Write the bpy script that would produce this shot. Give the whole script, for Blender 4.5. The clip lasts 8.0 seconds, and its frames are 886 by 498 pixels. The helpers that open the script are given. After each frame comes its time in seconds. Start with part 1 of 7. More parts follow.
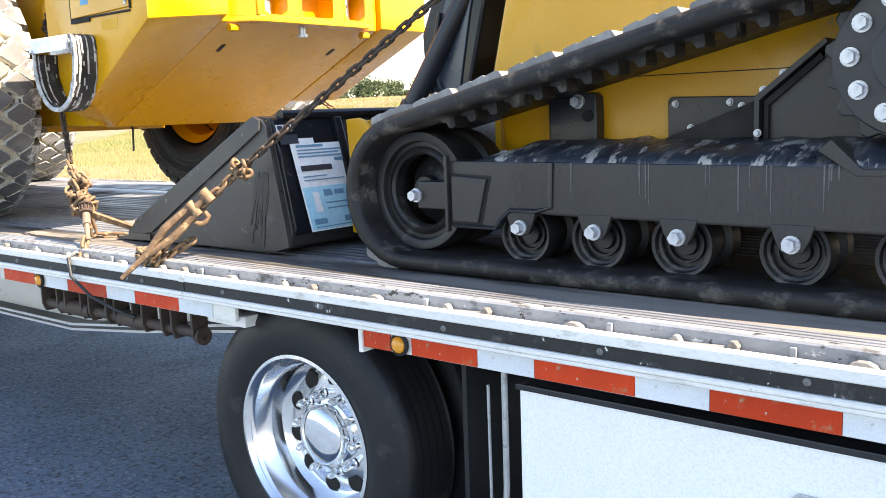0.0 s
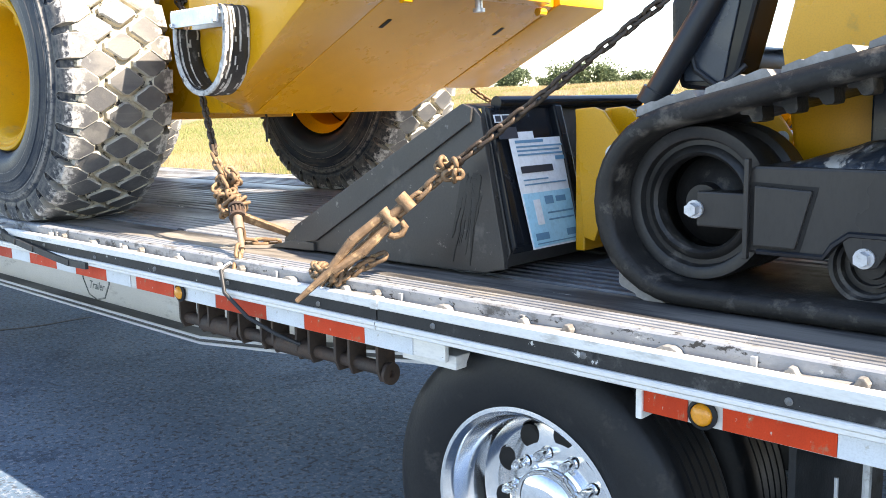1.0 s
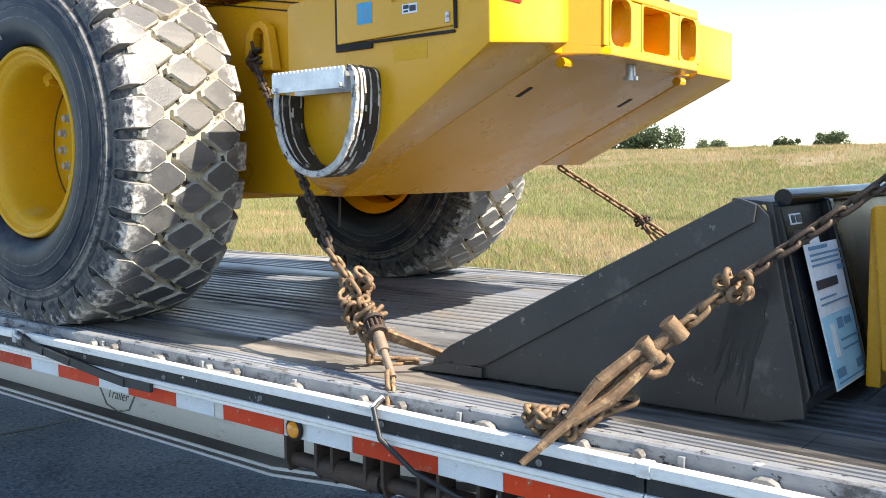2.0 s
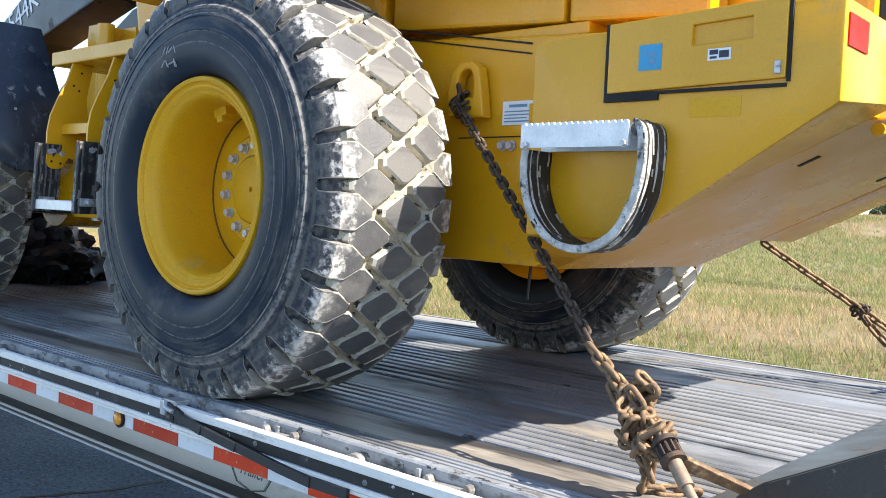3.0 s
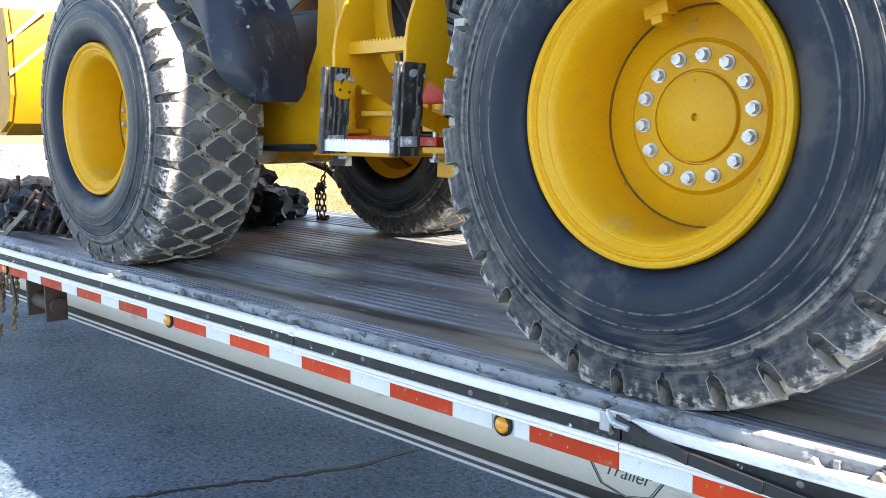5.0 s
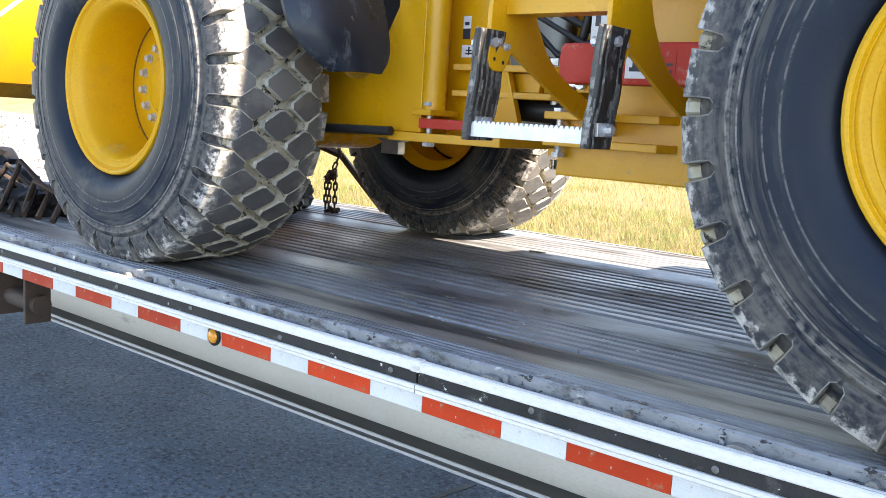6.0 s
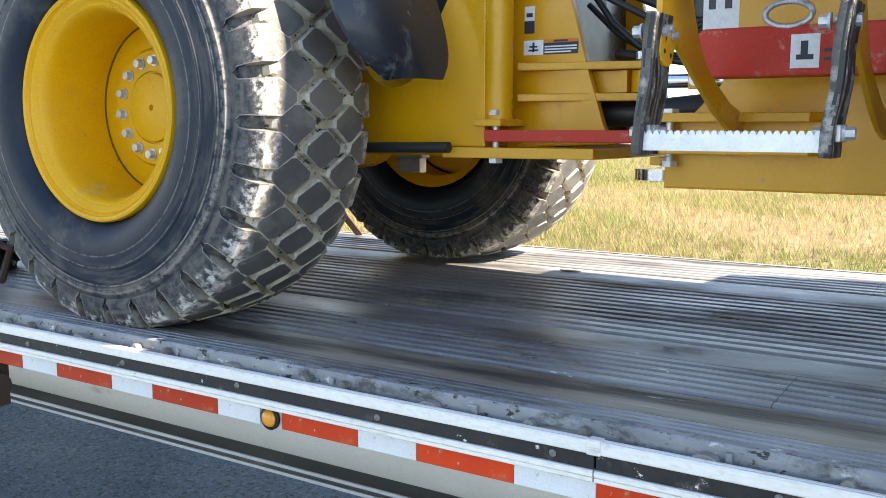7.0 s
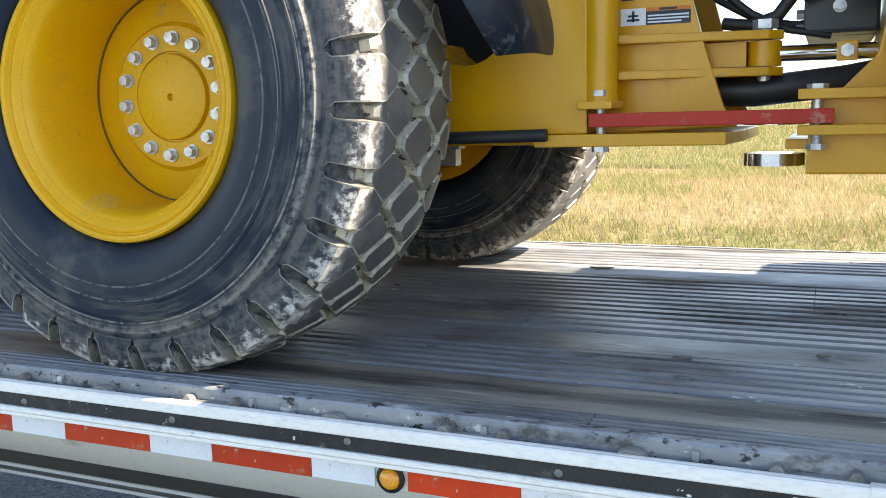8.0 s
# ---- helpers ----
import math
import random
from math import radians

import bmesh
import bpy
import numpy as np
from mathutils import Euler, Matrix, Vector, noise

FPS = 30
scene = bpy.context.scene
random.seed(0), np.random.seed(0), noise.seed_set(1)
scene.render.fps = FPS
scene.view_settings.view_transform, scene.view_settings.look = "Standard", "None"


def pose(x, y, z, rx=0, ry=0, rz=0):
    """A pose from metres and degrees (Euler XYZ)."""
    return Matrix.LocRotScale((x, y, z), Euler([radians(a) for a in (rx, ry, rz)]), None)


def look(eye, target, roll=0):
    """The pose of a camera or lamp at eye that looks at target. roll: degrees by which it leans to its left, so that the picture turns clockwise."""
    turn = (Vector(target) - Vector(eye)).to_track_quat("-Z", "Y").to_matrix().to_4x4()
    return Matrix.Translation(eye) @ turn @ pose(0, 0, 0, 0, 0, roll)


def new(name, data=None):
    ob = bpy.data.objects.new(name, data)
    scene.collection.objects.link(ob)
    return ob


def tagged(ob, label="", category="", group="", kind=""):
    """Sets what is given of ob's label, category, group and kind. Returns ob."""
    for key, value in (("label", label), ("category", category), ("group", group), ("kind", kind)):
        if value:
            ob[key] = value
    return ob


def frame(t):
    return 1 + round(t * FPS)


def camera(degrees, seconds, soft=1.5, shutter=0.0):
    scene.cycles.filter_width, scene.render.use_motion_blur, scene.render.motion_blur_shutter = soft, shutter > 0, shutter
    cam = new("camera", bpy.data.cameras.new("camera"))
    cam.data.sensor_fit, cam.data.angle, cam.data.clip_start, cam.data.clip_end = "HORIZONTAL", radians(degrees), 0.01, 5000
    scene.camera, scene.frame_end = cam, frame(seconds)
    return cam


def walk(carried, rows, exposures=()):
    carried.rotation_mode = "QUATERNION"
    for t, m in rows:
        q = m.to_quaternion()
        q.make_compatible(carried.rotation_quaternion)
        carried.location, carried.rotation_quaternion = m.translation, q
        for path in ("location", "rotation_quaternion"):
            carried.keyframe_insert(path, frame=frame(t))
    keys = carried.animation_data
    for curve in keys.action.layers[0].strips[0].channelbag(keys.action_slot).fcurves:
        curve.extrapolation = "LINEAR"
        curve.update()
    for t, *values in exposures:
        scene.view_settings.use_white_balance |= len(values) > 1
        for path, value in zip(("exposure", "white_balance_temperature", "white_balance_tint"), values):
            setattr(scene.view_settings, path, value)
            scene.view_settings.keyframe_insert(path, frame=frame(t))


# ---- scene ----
cam = camera(52.0, 8.0, soft=0.9)
PATH = [
    (0, (5.762, -1.907, 1.66), (4.505, -0.38, 1.362), -2.0),
    (0.5, (5.372, -1.854, 1.653), (4.102, -0.341, 1.341), -0.8),
    (1, (4.912, -1.747, 1.662), (3.554, -0.311, 1.351), -1.2),
    (1.2, (4.739, -1.736, 1.652), (3.402, -0.274, 1.383), 0.8),
    (2.3, (3.604, -1.733, 1.784), (2.366, -0.168, 1.65), -0.9),
    (2.5, (3.461, -1.718, 1.806), (2.165, -0.197, 1.724), 0.6),
    (3, (3.071, -1.725, 1.796), (1.743, -0.231, 1.725), 2.7),
    (3.5, (2.725, -1.745, 1.823), (1.311, -0.333, 1.73), 1.8),
    (4, (2.45, -1.75, 1.824), (0.986, -0.393, 1.697), 1.6),
    (4.5, (2.097, -1.826, 1.819), (0.612, -0.504, 1.599), 3.6),
    (4.7, (1.91, -1.882, 1.835), (0.459, -0.531, 1.574), 1.9),
    (5.8, (0.872, -1.886, 1.815), (-0.447, -0.411, 1.527), 1.6),
    (6, (0.635, -1.882, 1.787), (-0.632, -0.36, 1.506), 3.4),
    (6.5, (0.189, -1.863, 1.801), (-0.971, -0.26, 1.511), -0.2),
    (7, (-0.225, -1.814, 1.794), (-1.285, -0.138, 1.53), 0.1),
    (7.5, (-0.638, -1.751, 1.806), (-1.588, -0.015, 1.519), 1.8),
    (8, (-1.053, -1.736, 1.795), (-1.829, 0.084, 1.503), -1.4),
]
EXPOSURES = [(0, 2.2, 7600, 16), (1.2, 2.2, 7300, 14), (2.3, 1.42, 6850, 11), (3.0, 1.6, 6640, 11), (3.5, 1.95, 6850, 11), (4.5, 2.38, 7050, 12), (6.0, 2.46, 7850, 16), (7.0, 2.2, 7850, 13), (8.0, 2.15, 7850, 12)]
walk(cam, [(t, look(eye, target, roll)) for t, eye, target, roll in PATH], EXPOSURES)

# ---- light ----
SUN = Vector((1.0, 0.20, 1.0)).normalized()
world = bpy.data.worlds.new("sky")
scene.world = world
world.use_nodes = True
wn = world.node_tree
sky = wn.nodes.new("ShaderNodeTexSky")
sky.sky_type = "NISHITA"
sky.sun_disc = False
sky.sun_elevation = math.asin(SUN.z)
sky.sun_rotation = math.atan2(SUN.x, SUN.y)
sky.dust_density, sky.ozone_density, sky.air_density = 0.15, 2.2, 1.0
wn.nodes["Background"].inputs[1].default_value = 0.115
wn.links.new(sky.outputs[0], wn.nodes["Background"].inputs[0])
lamp = bpy.data.lights.new("sun", "SUN")
lamp.energy, lamp.angle, lamp.color = 4.9, radians(0.53), (1.0, 0.93, 0.82)
sun = new("sun", lamp)
sun.matrix_world = look(SUN * 60, (0, 0, 0))


# ---- materials ----
def threshold(cover):
    """Noise value above which about that share of a surface lies."""
    c = min(max(cover, 0.002), 0.998)
    return 0.5 - 0.048 * math.log(c / (1 - c))


def mat(name, c1, c2=None, rough=0.5, metal=0.0, scale=6.0, fine=70.0, bump=0.15, dirt=None, cover=0.0,
        dscale=9.0, stretch=(1, 1, 1), rvar=0.12, coat=0.0, vary=0.0, distance=0.004, spec=0.5,
        spots=()):
    """A painted or raw surface: two colours mixed by broad noise, fine grain, patches of dirt, and relief."""
    m = bpy.data.materials.new(name)
    m.use_nodes = True
    n, l = m.node_tree.nodes, m.node_tree.links
    b = n["Principled BSDF"]
    tc, mp = n.new("ShaderNodeTexCoord"), n.new("ShaderNodeMapping")
    mp.inputs["Scale"].default_value = stretch
    l.new(tc.outputs["Object"], mp.inputs[0])

    def noise_node(sc, detail, rough_):
        t = n.new("ShaderNodeTexNoise")
        t.inputs["Scale"].default_value, t.inputs["Detail"].default_value, t.inputs["Roughness"].default_value = sc, detail, rough_
        l.new(mp.outputs[0], t.inputs["Vector"])
        return t

    def ramp(src, lo, hi):
        r = n.new("ShaderNodeMapRange")
        r.inputs["From Min"].default_value, r.inputs["From Max"].default_value = lo, hi
        l.new(src, r.inputs["Value"])
        return r.outputs[0]

    def mix(fac, a, c):
        x = n.new("ShaderNodeMix")
        x.data_type = "RGBA"
        l.new(fac, x.inputs["Factor"])
        for sock, v in ((x.inputs["A"], a), (x.inputs["B"], c)):
            if isinstance(v, tuple):
                sock.default_value = (*v, 1)
            else:
                l.new(v, sock)
        return x.outputs["Result"]

    c2 = c2 or tuple(v * 0.8 for v in c1)
    broad, grain = noise_node(scale, 5, 0.6), noise_node(fine, 4, 0.6)
    col = mix(ramp(broad.outputs["Fac"], 0.35, 0.65), c1, c2)
    col = mix(ramp(grain.outputs["Fac"], 0.45, 0.95), col, tuple(v * 0.7 for v in c1))
    if vary:
        oi = n.new("ShaderNodeObjectInfo")
        hs = n.new("ShaderNodeHueSaturation")
        l.new(ramp(oi.outputs["Random"], -1 / (2 * vary) + 0.5, 1 / (2 * vary) + 0.5), hs.inputs["Value"])
        r = hs.inputs["Value"].links[0].from_node
        r.inputs["From Min"].default_value, r.inputs["From Max"].default_value = 0, 1
        r.inputs["To Min"].default_value, r.inputs["To Max"].default_value = 1 - vary, 1 + vary
        l.new(col, hs.inputs["Color"])
        col = hs.outputs[0]
    rough_src = ramp(broad.outputs["Fac"], 0.3, 0.7)
    rnode = rough_src.node
    rnode.inputs["To Min"].default_value, rnode.inputs["To Max"].default_value = max(rough - rvar, 0.02), min(rough + rvar, 1)
    if dirt:
        d = noise_node(dscale, 7, 0.7)
        lo = threshold(cover)
        fac = ramp(d.outputs["Fac"], lo - 0.02, lo + 0.10)
        col = mix(fac, col, dirt)
        mx = n.new("ShaderNodeMix")
        l.new(fac, mx.inputs["Factor"])
        l.new(rough_src, mx.inputs["A"])
        mx.inputs["B"].default_value = 0.92
        rough_src = mx.outputs["Result"]
        if metal:
            mt = n.new("ShaderNodeMix")
            l.new(fac, mt.inputs["Factor"])
            mt.inputs["A"].default_value, mt.inputs["B"].default_value = metal, 0.0
            l.new(mt.outputs["Result"], b.inputs["Metallic"])
    for colour, cov, sc, sharp in spots:
        d = noise_node(sc, 6, 0.65)
        lo = threshold(cov)
        fac = ramp(d.outputs["Fac"], lo - sharp / 2, lo + sharp / 2)
        col = mix(fac, col, colour)
    l.new(col, b.inputs["Base Color"])
    l.new(rough_src, b.inputs["Roughness"])
    if not (dirt and metal):
        b.inputs["Metallic"].default_value = metal
    b.inputs["Coat Weight"].default_value = coat
    b.inputs["Coat Roughness"].default_value = 0.12
    b.inputs["Specular IOR Level"].default_value = spec
    if bump:
        bp = n.new("ShaderNodeBump")
        bp.inputs["Strength"].default_value, bp.inputs["Distance"].default_value = bump, distance
        l.new(grain.outputs["Fac"], bp.inputs["Height"])
        l.new(bp.outputs[0], b.inputs["Normal"])
    return m


M = {}
M["yellow"] = mat("yellow_paint", (0.70, 0.335, 0.007), (0.64, 0.305, 0.007), 0.30, scale=3, fine=200, bump=0.03, dirt=(0.40, 0.25, 0.06), cover=0.05, dscale=5, spots=(((0.45, 0.29, 0.09), 0.02, 24, 0.04),), spec=0.5)
# Same yellow, darkened: shade on the loader bucket put into the paint.
M["shaded_yellow"] = mat("shaded_yellow_paint", (0.44, 0.20, 0.006), (0.36, 0.16, 0.006), 0.5, scale=3, fine=160, bump=0.05, dirt=(0.28, 0.16, 0.05), cover=0.12, dscale=5, spec=0.3)
M["rim"] = mat("wheel_yellow", (0.71, 0.365, 0.007), (0.65, 0.330, 0.007), 0.45, scale=4, fine=160, bump=0.03, dirt=(0.48, 0.31, 0.07), cover=0.08, dscale=6, spots=(((0.34, 0.20, 0.05), 0.02, 30, 0.04),), spec=0.35)
M["gap"] = mat("seam_black", (0.012, 0.011, 0.01), None, 0.8, bump=0)
M["seam"] = mat("paint_joint", (0.16, 0.085, 0.008), None, 0.6, bump=0)
M["black"] = mat("black_paint", (0.008, 0.0095, 0.013), (0.013, 0.015, 0.019), 0.34, scale=4, fine=140, bump=0.06, dirt=(0.075, 0.066, 0.056), cover=0.08, dscale=7)
M["grey_frame"] = mat("undercarriage_paint", (0.026, 0.0238, 0.0225), (0.034, 0.0312, 0.0295), 0.36, scale=2.5, fine=110, bump=0.06, dirt=(0.06, 0.053, 0.046), cover=0.05, dscale=10, spec=0.4, stretch=(1, 1, 0.4), spots=(((0.16, 0.145, 0.125), 0.012, 30, 0.03),))
M["bucket"] = mat("bucket_paint", (0.030, 0.028, 0.0265), (0.044, 0.041, 0.038), 0.40, scale=3, fine=130, bump=0.10, dirt=(0.11, 0.10, 0.085), cover=0.09, dscale=6, spots=(((0.16, 0.15, 0.135), 0.03, 28, 0.05),))
M["mud"] = mat("dried_mud", (0.020, 0.026, 0.036), (0.032, 0.040, 0.052), 0.34, scale=7, fine=60, bump=0.5, distance=0.006, dirt=(0.15, 0.14, 0.125), cover=0.30, dscale=9, stretch=(1, 0.35, 0.35), spots=(((0.36, 0.335, 0.30), 0.16, 26, 0.05), ((0.030, 0.026, 0.022), 0.10, 9, 0.03)))
M["rubber"] = mat("black_rubber", (0.007, 0.0078, 0.0095), (0.014, 0.0142, 0.0148), 0.5, scale=6, fine=110, bump=0.2, dirt=(0.05, 0.046, 0.042), cover=0.10, dscale=8, spec=0.3)
M["track"] = mat("track_rubber", (0.010, 0.0097, 0.0095), (0.022, 0.0205, 0.019), 0.5, scale=8, fine=100, bump=0.35, dirt=(0.10, 0.09, 0.078), cover=0.22, dscale=10, spec=0.3)
M["track_lug"] = mat("track_lug_dust", (0.30, 0.285, 0.265), (0.16, 0.15, 0.14), 0.9, scale=10, fine=80, bump=0.5)
# Fender base tinted blue to stand in for the sky's reflection.
M["fender"] = mat("fender_plastic", (0.010, 0.015, 0.024), (0.018, 0.024, 0.034), 0.33, scale=5, fine=220, bump=0.15, dirt=(0.10, 0.105, 0.11), cover=0.12, dscale=16, stretch=(1, 1, 0.5), spec=0.45, spots=(((0.40, 0.39, 0.37), 0.008, 30, 0.03), ((0.20, 0.195, 0.19), 0.03, 9, 0.05)))
M["alu"] = mat("aluminium", (0.62, 0.63, 0.64), (0.50, 0.51, 0.52), 0.42, 0.85, scale=4, fine=150, bump=0.08, stretch=(0.25, 1, 1), dirt=(0.30, 0.28, 0.25), cover=0.09, dscale=12)
M["rail"] = mat("rail_white", (0.80, 0.775, 0.73), (0.70, 0.68, 0.64), 0.45, 0.1, scale=5, fine=120, bump=0.12, stretch=(0.35, 1, 1), dirt=(0.42, 0.395, 0.36), cover=0.08, dscale=14, spots=(((0.12, 0.11, 0.10), 0.012, 38, 0.03), ((0.50, 0.46, 0.41), 0.05, 6, 0.05)))
M["rail_black"] = mat("rail_insert", (0.016, 0.016, 0.017), (0.033, 0.032, 0.031), 0.55, scale=8, fine=120, bump=0.15, dirt=(0.09, 0.085, 0.08), cover=0.15, dscale=14, spots=(((0.62, 0.60, 0.57), 0.03, 28, 0.03),), spec=0.3)
M["gap_wall"] = mat("grey_weathered_alu", (0.33, 0.345, 0.365), (0.20, 0.215, 0.235), 0.5, 0.25, scale=9, fine=90, bump=0.3, stretch=(0.6, 1, 1), dirt=(0.09, 0.088, 0.085), cover=0.25, dscale=14, spots=(((0.035, 0.035, 0.036), 0.10, 30, 0.04), ((0.55, 0.55, 0.54), 0.06, 20, 0.04)))
M["skirt"] = mat("side_panel_alu", (0.66, 0.635, 0.59), (0.55, 0.53, 0.495), 0.42, 0.15, scale=2.5, fine=150, bump=0.05, stretch=(0.3, 1, 1), dirt=(0.28, 0.26, 0.235), cover=0.10, dscale=7, spots=(((0.58, 0.575, 0.55), 0.06, 11, 0.06),))
# Lower flange, much darker than the web above it.
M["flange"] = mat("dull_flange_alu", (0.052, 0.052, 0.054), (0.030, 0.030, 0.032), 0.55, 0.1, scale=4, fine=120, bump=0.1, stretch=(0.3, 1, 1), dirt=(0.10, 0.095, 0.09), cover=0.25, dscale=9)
M["white"] = mat("white_enamel", (0.86, 0.86, 0.85), (0.82, 0.82, 0.81), 0.35, scale=2.5, fine=150, bump=0.04, dirt=(0.5, 0.48, 0.44), cover=0.04, dscale=9)
M["deck_alu"] = mat("deck_ribbed_alu", (0.265, 0.275, 0.295), (0.130, 0.138, 0.152), 0.46, 0.1, scale=4, fine=80, bump=0.35, stretch=(0.35, 1, 1), dirt=(0.235, 0.205, 0.165), cover=0.16, dscale=4, vary=0.10, rvar=0.14, spec=0.32, spots=(((0.070, 0.072, 0.076), 0.16, 3, 0.14), ((0.03, 0.03, 0.03), 0.03, 14, 0.04), ((0.60, 0.59, 0.57), 0.02, 30, 0.03)))
M["deck_wood"] = mat("deck_wood", (0.25, 0.226, 0.196), (0.145, 0.134, 0.121), 0.46, scale=6, fine=60, bump=0.5, stretch=(0.12, 1, 1), dirt=(0.30, 0.265, 0.22), cover=0.20, dscale=9, vary=0.1, spots=(((0.035, 0.034, 0.034), 0.20, 6, 0.10), ((0.5, 0.48, 0.44), 0.012, 30, 0.03)))
M["tape_red"] = mat("tape_red", (0.60, 0.046, 0.006), (0.50, 0.040, 0.008), 0.5, scale=9, fine=240, bump=0.10, dirt=(0.36, 0.16, 0.09), cover=0.08, dscale=22, vary=0.22, spec=0.25, spots=(((0.5, 0.36, 0.30), 0.02, 45, 0.03),))
M["tape_white"] = mat("tape_white", (0.70, 0.73, 0.76), (0.62, 0.65, 0.68), 0.45, scale=9, fine=240, bump=0.10, dirt=(0.40, 0.38, 0.34), cover=0.05, dscale=30, vary=0.05)
M["steel"] = mat("zinc_steel", (0.60, 0.61, 0.64), (0.46, 0.47, 0.49), 0.36, 0.55, scale=30, fine=200, bump=0.1, dirt=(0.16, 0.12, 0.07), cover=0.12, dscale=60)
M["galv_bright"] = mat("bright_galvanised", (0.72, 0.735, 0.75), (0.62, 0.635, 0.65), 0.4, 0.3, scale=18, fine=160, bump=0.1, dirt=(0.35, 0.33, 0.30), cover=0.05, dscale=20)
M["hook"] = mat("dull_cast_alloy", (0.22, 0.216, 0.208), (0.12, 0.118, 0.114), 0.6, scale=14, fine=120, bump=0.3, dirt=(0.11, 0.10, 0.09), cover=0.25, dscale=22)
M["galv"] = mat("galvanised", (0.50, 0.505, 0.51), (0.38, 0.385, 0.39), 0.42, 0.6, scale=18, fine=160, bump=0.12, dirt=(0.22, 0.20, 0.18), cover=0.12, dscale=20)
M["chrome"] = mat("chrome", (0.86, 0.87, 0.88), (0.80, 0.81, 0.82), 0.06, 1.0, scale=5, fine=90, bump=0.0, rvar=0.03)
M["polished"] = mat("polished_alloy", (0.80, 0.81, 0.82), (0.70, 0.71, 0.72), 0.16, 1.0, scale=6, fine=120, bump=0.02, rvar=0.06, dirt=(0.25, 0.24, 0.22), cover=0.03, dscale=14)
M["rust"] = mat("rusty_chain", (0.235, 0.15, 0.085), (0.12, 0.075, 0.045), 0.7, 0.35, scale=25, fine=140, bump=0.5, dirt=(0.38, 0.26, 0.14), cover=0.2, dscale=30)
M["rust_dark"] = mat("dark_steel_rust", (0.045, 0.034, 0.028), (0.09, 0.055, 0.038), 0.7, 0.3, scale=14, fine=100, bump=0.4)
M["red"] = mat("red_paint", (0.52, 0.028, 0.014), (0.44, 0.032, 0.018), 0.45, scale=6, fine=120, bump=0.08, dirt=(0.46, 0.27, 0.20), cover=0.10, dscale=18, spec=0.3)
M["reflector"] = mat("red_reflector", (0.62, 0.016, 0.004), (0.56, 0.016, 0.004), 0.5, fine=300, bump=0.2, spec=0.2)
M["paper"] = mat("label_paper", (0.78, 0.79, 0.80), (0.72, 0.74, 0.76), 0.5, bump=0.02)
M["blue"] = mat("label_blue", (0.02, 0.30, 0.52), (0.02, 0.26, 0.47), 0.4, bump=0.0)
M["pale_blue"] = mat("label_pale_blue", (0.36, 0.66, 0.80), (0.31, 0.61, 0.76), 0.45, bump=0.0)
M["ink"] = mat("label_ink", (0.03, 0.035, 0.05), None, 0.5, bump=0.0)
M["ink_blue"] = mat("label_ink_blue", (0.12, 0.28, 0.42), None, 0.5, bump=0.0)
M["orange"] = mat("label_orange", (0.80, 0.22, 0.02), None, 0.5, bump=0.0)
M["amber"] = mat("amber_lens", (0.85, 0.34, 0.01), (0.75, 0.28, 0.01), 0.12, fine=260, bump=0.3, coat=0.5)
M["hose"] = mat("hydraulic_hose", (0.018, 0.018, 0.019), None, 0.5, fine=200, bump=0.2)
M["drip"] = mat("dried_drip", (0.13, 0.125, 0.12), (0.08, 0.077, 0.074), 0.8, scale=30, bump=0.2)
M["grease"] = mat("black_grease", (0.010, 0.0095, 0.009), (0.018, 0.017, 0.016), 0.45, scale=30, fine=140, bump=0.2)
M["chain_dark"] = mat("dark_rusty_chain", (0.075, 0.052, 0.036), (0.040, 0.030, 0.023), 0.6, 0.4, scale=25, fine=140, bump=0.5, dirt=(0.16, 0.11, 0.07), cover=0.2, dscale=30)
# Blue of the skylit shade is mixed into the asphalt's own colour.
M["asphalt"] = mat("asphalt", (0.084, 0.145, 0.222), (0.063, 0.111, 0.172), 0.7, scale=1.2, fine=130, bump=0.9, dirt=(0.046, 0.075, 0.115), cover=0.14, dscale=2.2, distance=0.010, spots=(((0.17, 0.205, 0.255), 0.20, 44, 0.06), ((0.034, 0.048, 0.068), 0.22, 36, 0.06), ((0.016, 0.02, 0.027), 0.012, 4, 0.03)), spec=0.5)
M["soil"] = mat("field_soil", (0.215, 0.165, 0.092), (0.155, 0.135, 0.066), 0.95, scale=0.35, fine=6, bump=0.6, dirt=(0.095, 0.115, 0.038), cover=0.42, dscale=0.16, distance=0.1)
M["tarp"] = mat("black_tarp", (0.007, 0.007, 0.0075), (0.016, 0.015, 0.015), 0.5, scale=10, fine=90, bump=0.4, dirt=(0.06, 0.05, 0.04), cover=0.10, dscale=12, spec=0.3)
M["strap"] = mat("worn_strap", (0.20, 0.185, 0.16), (0.12, 0.11, 0.095), 0.85, scale=20, fine=200, bump=0.3)
M["glass"] = mat("dark_glass", (0.02, 0.025, 0.03), None, 0.05, bump=0.0)
M["bark"] = mat("bark", (0.10, 0.085, 0.07), (0.06, 0.05, 0.045), 0.95, scale=4, fine=30, bump=0.6)


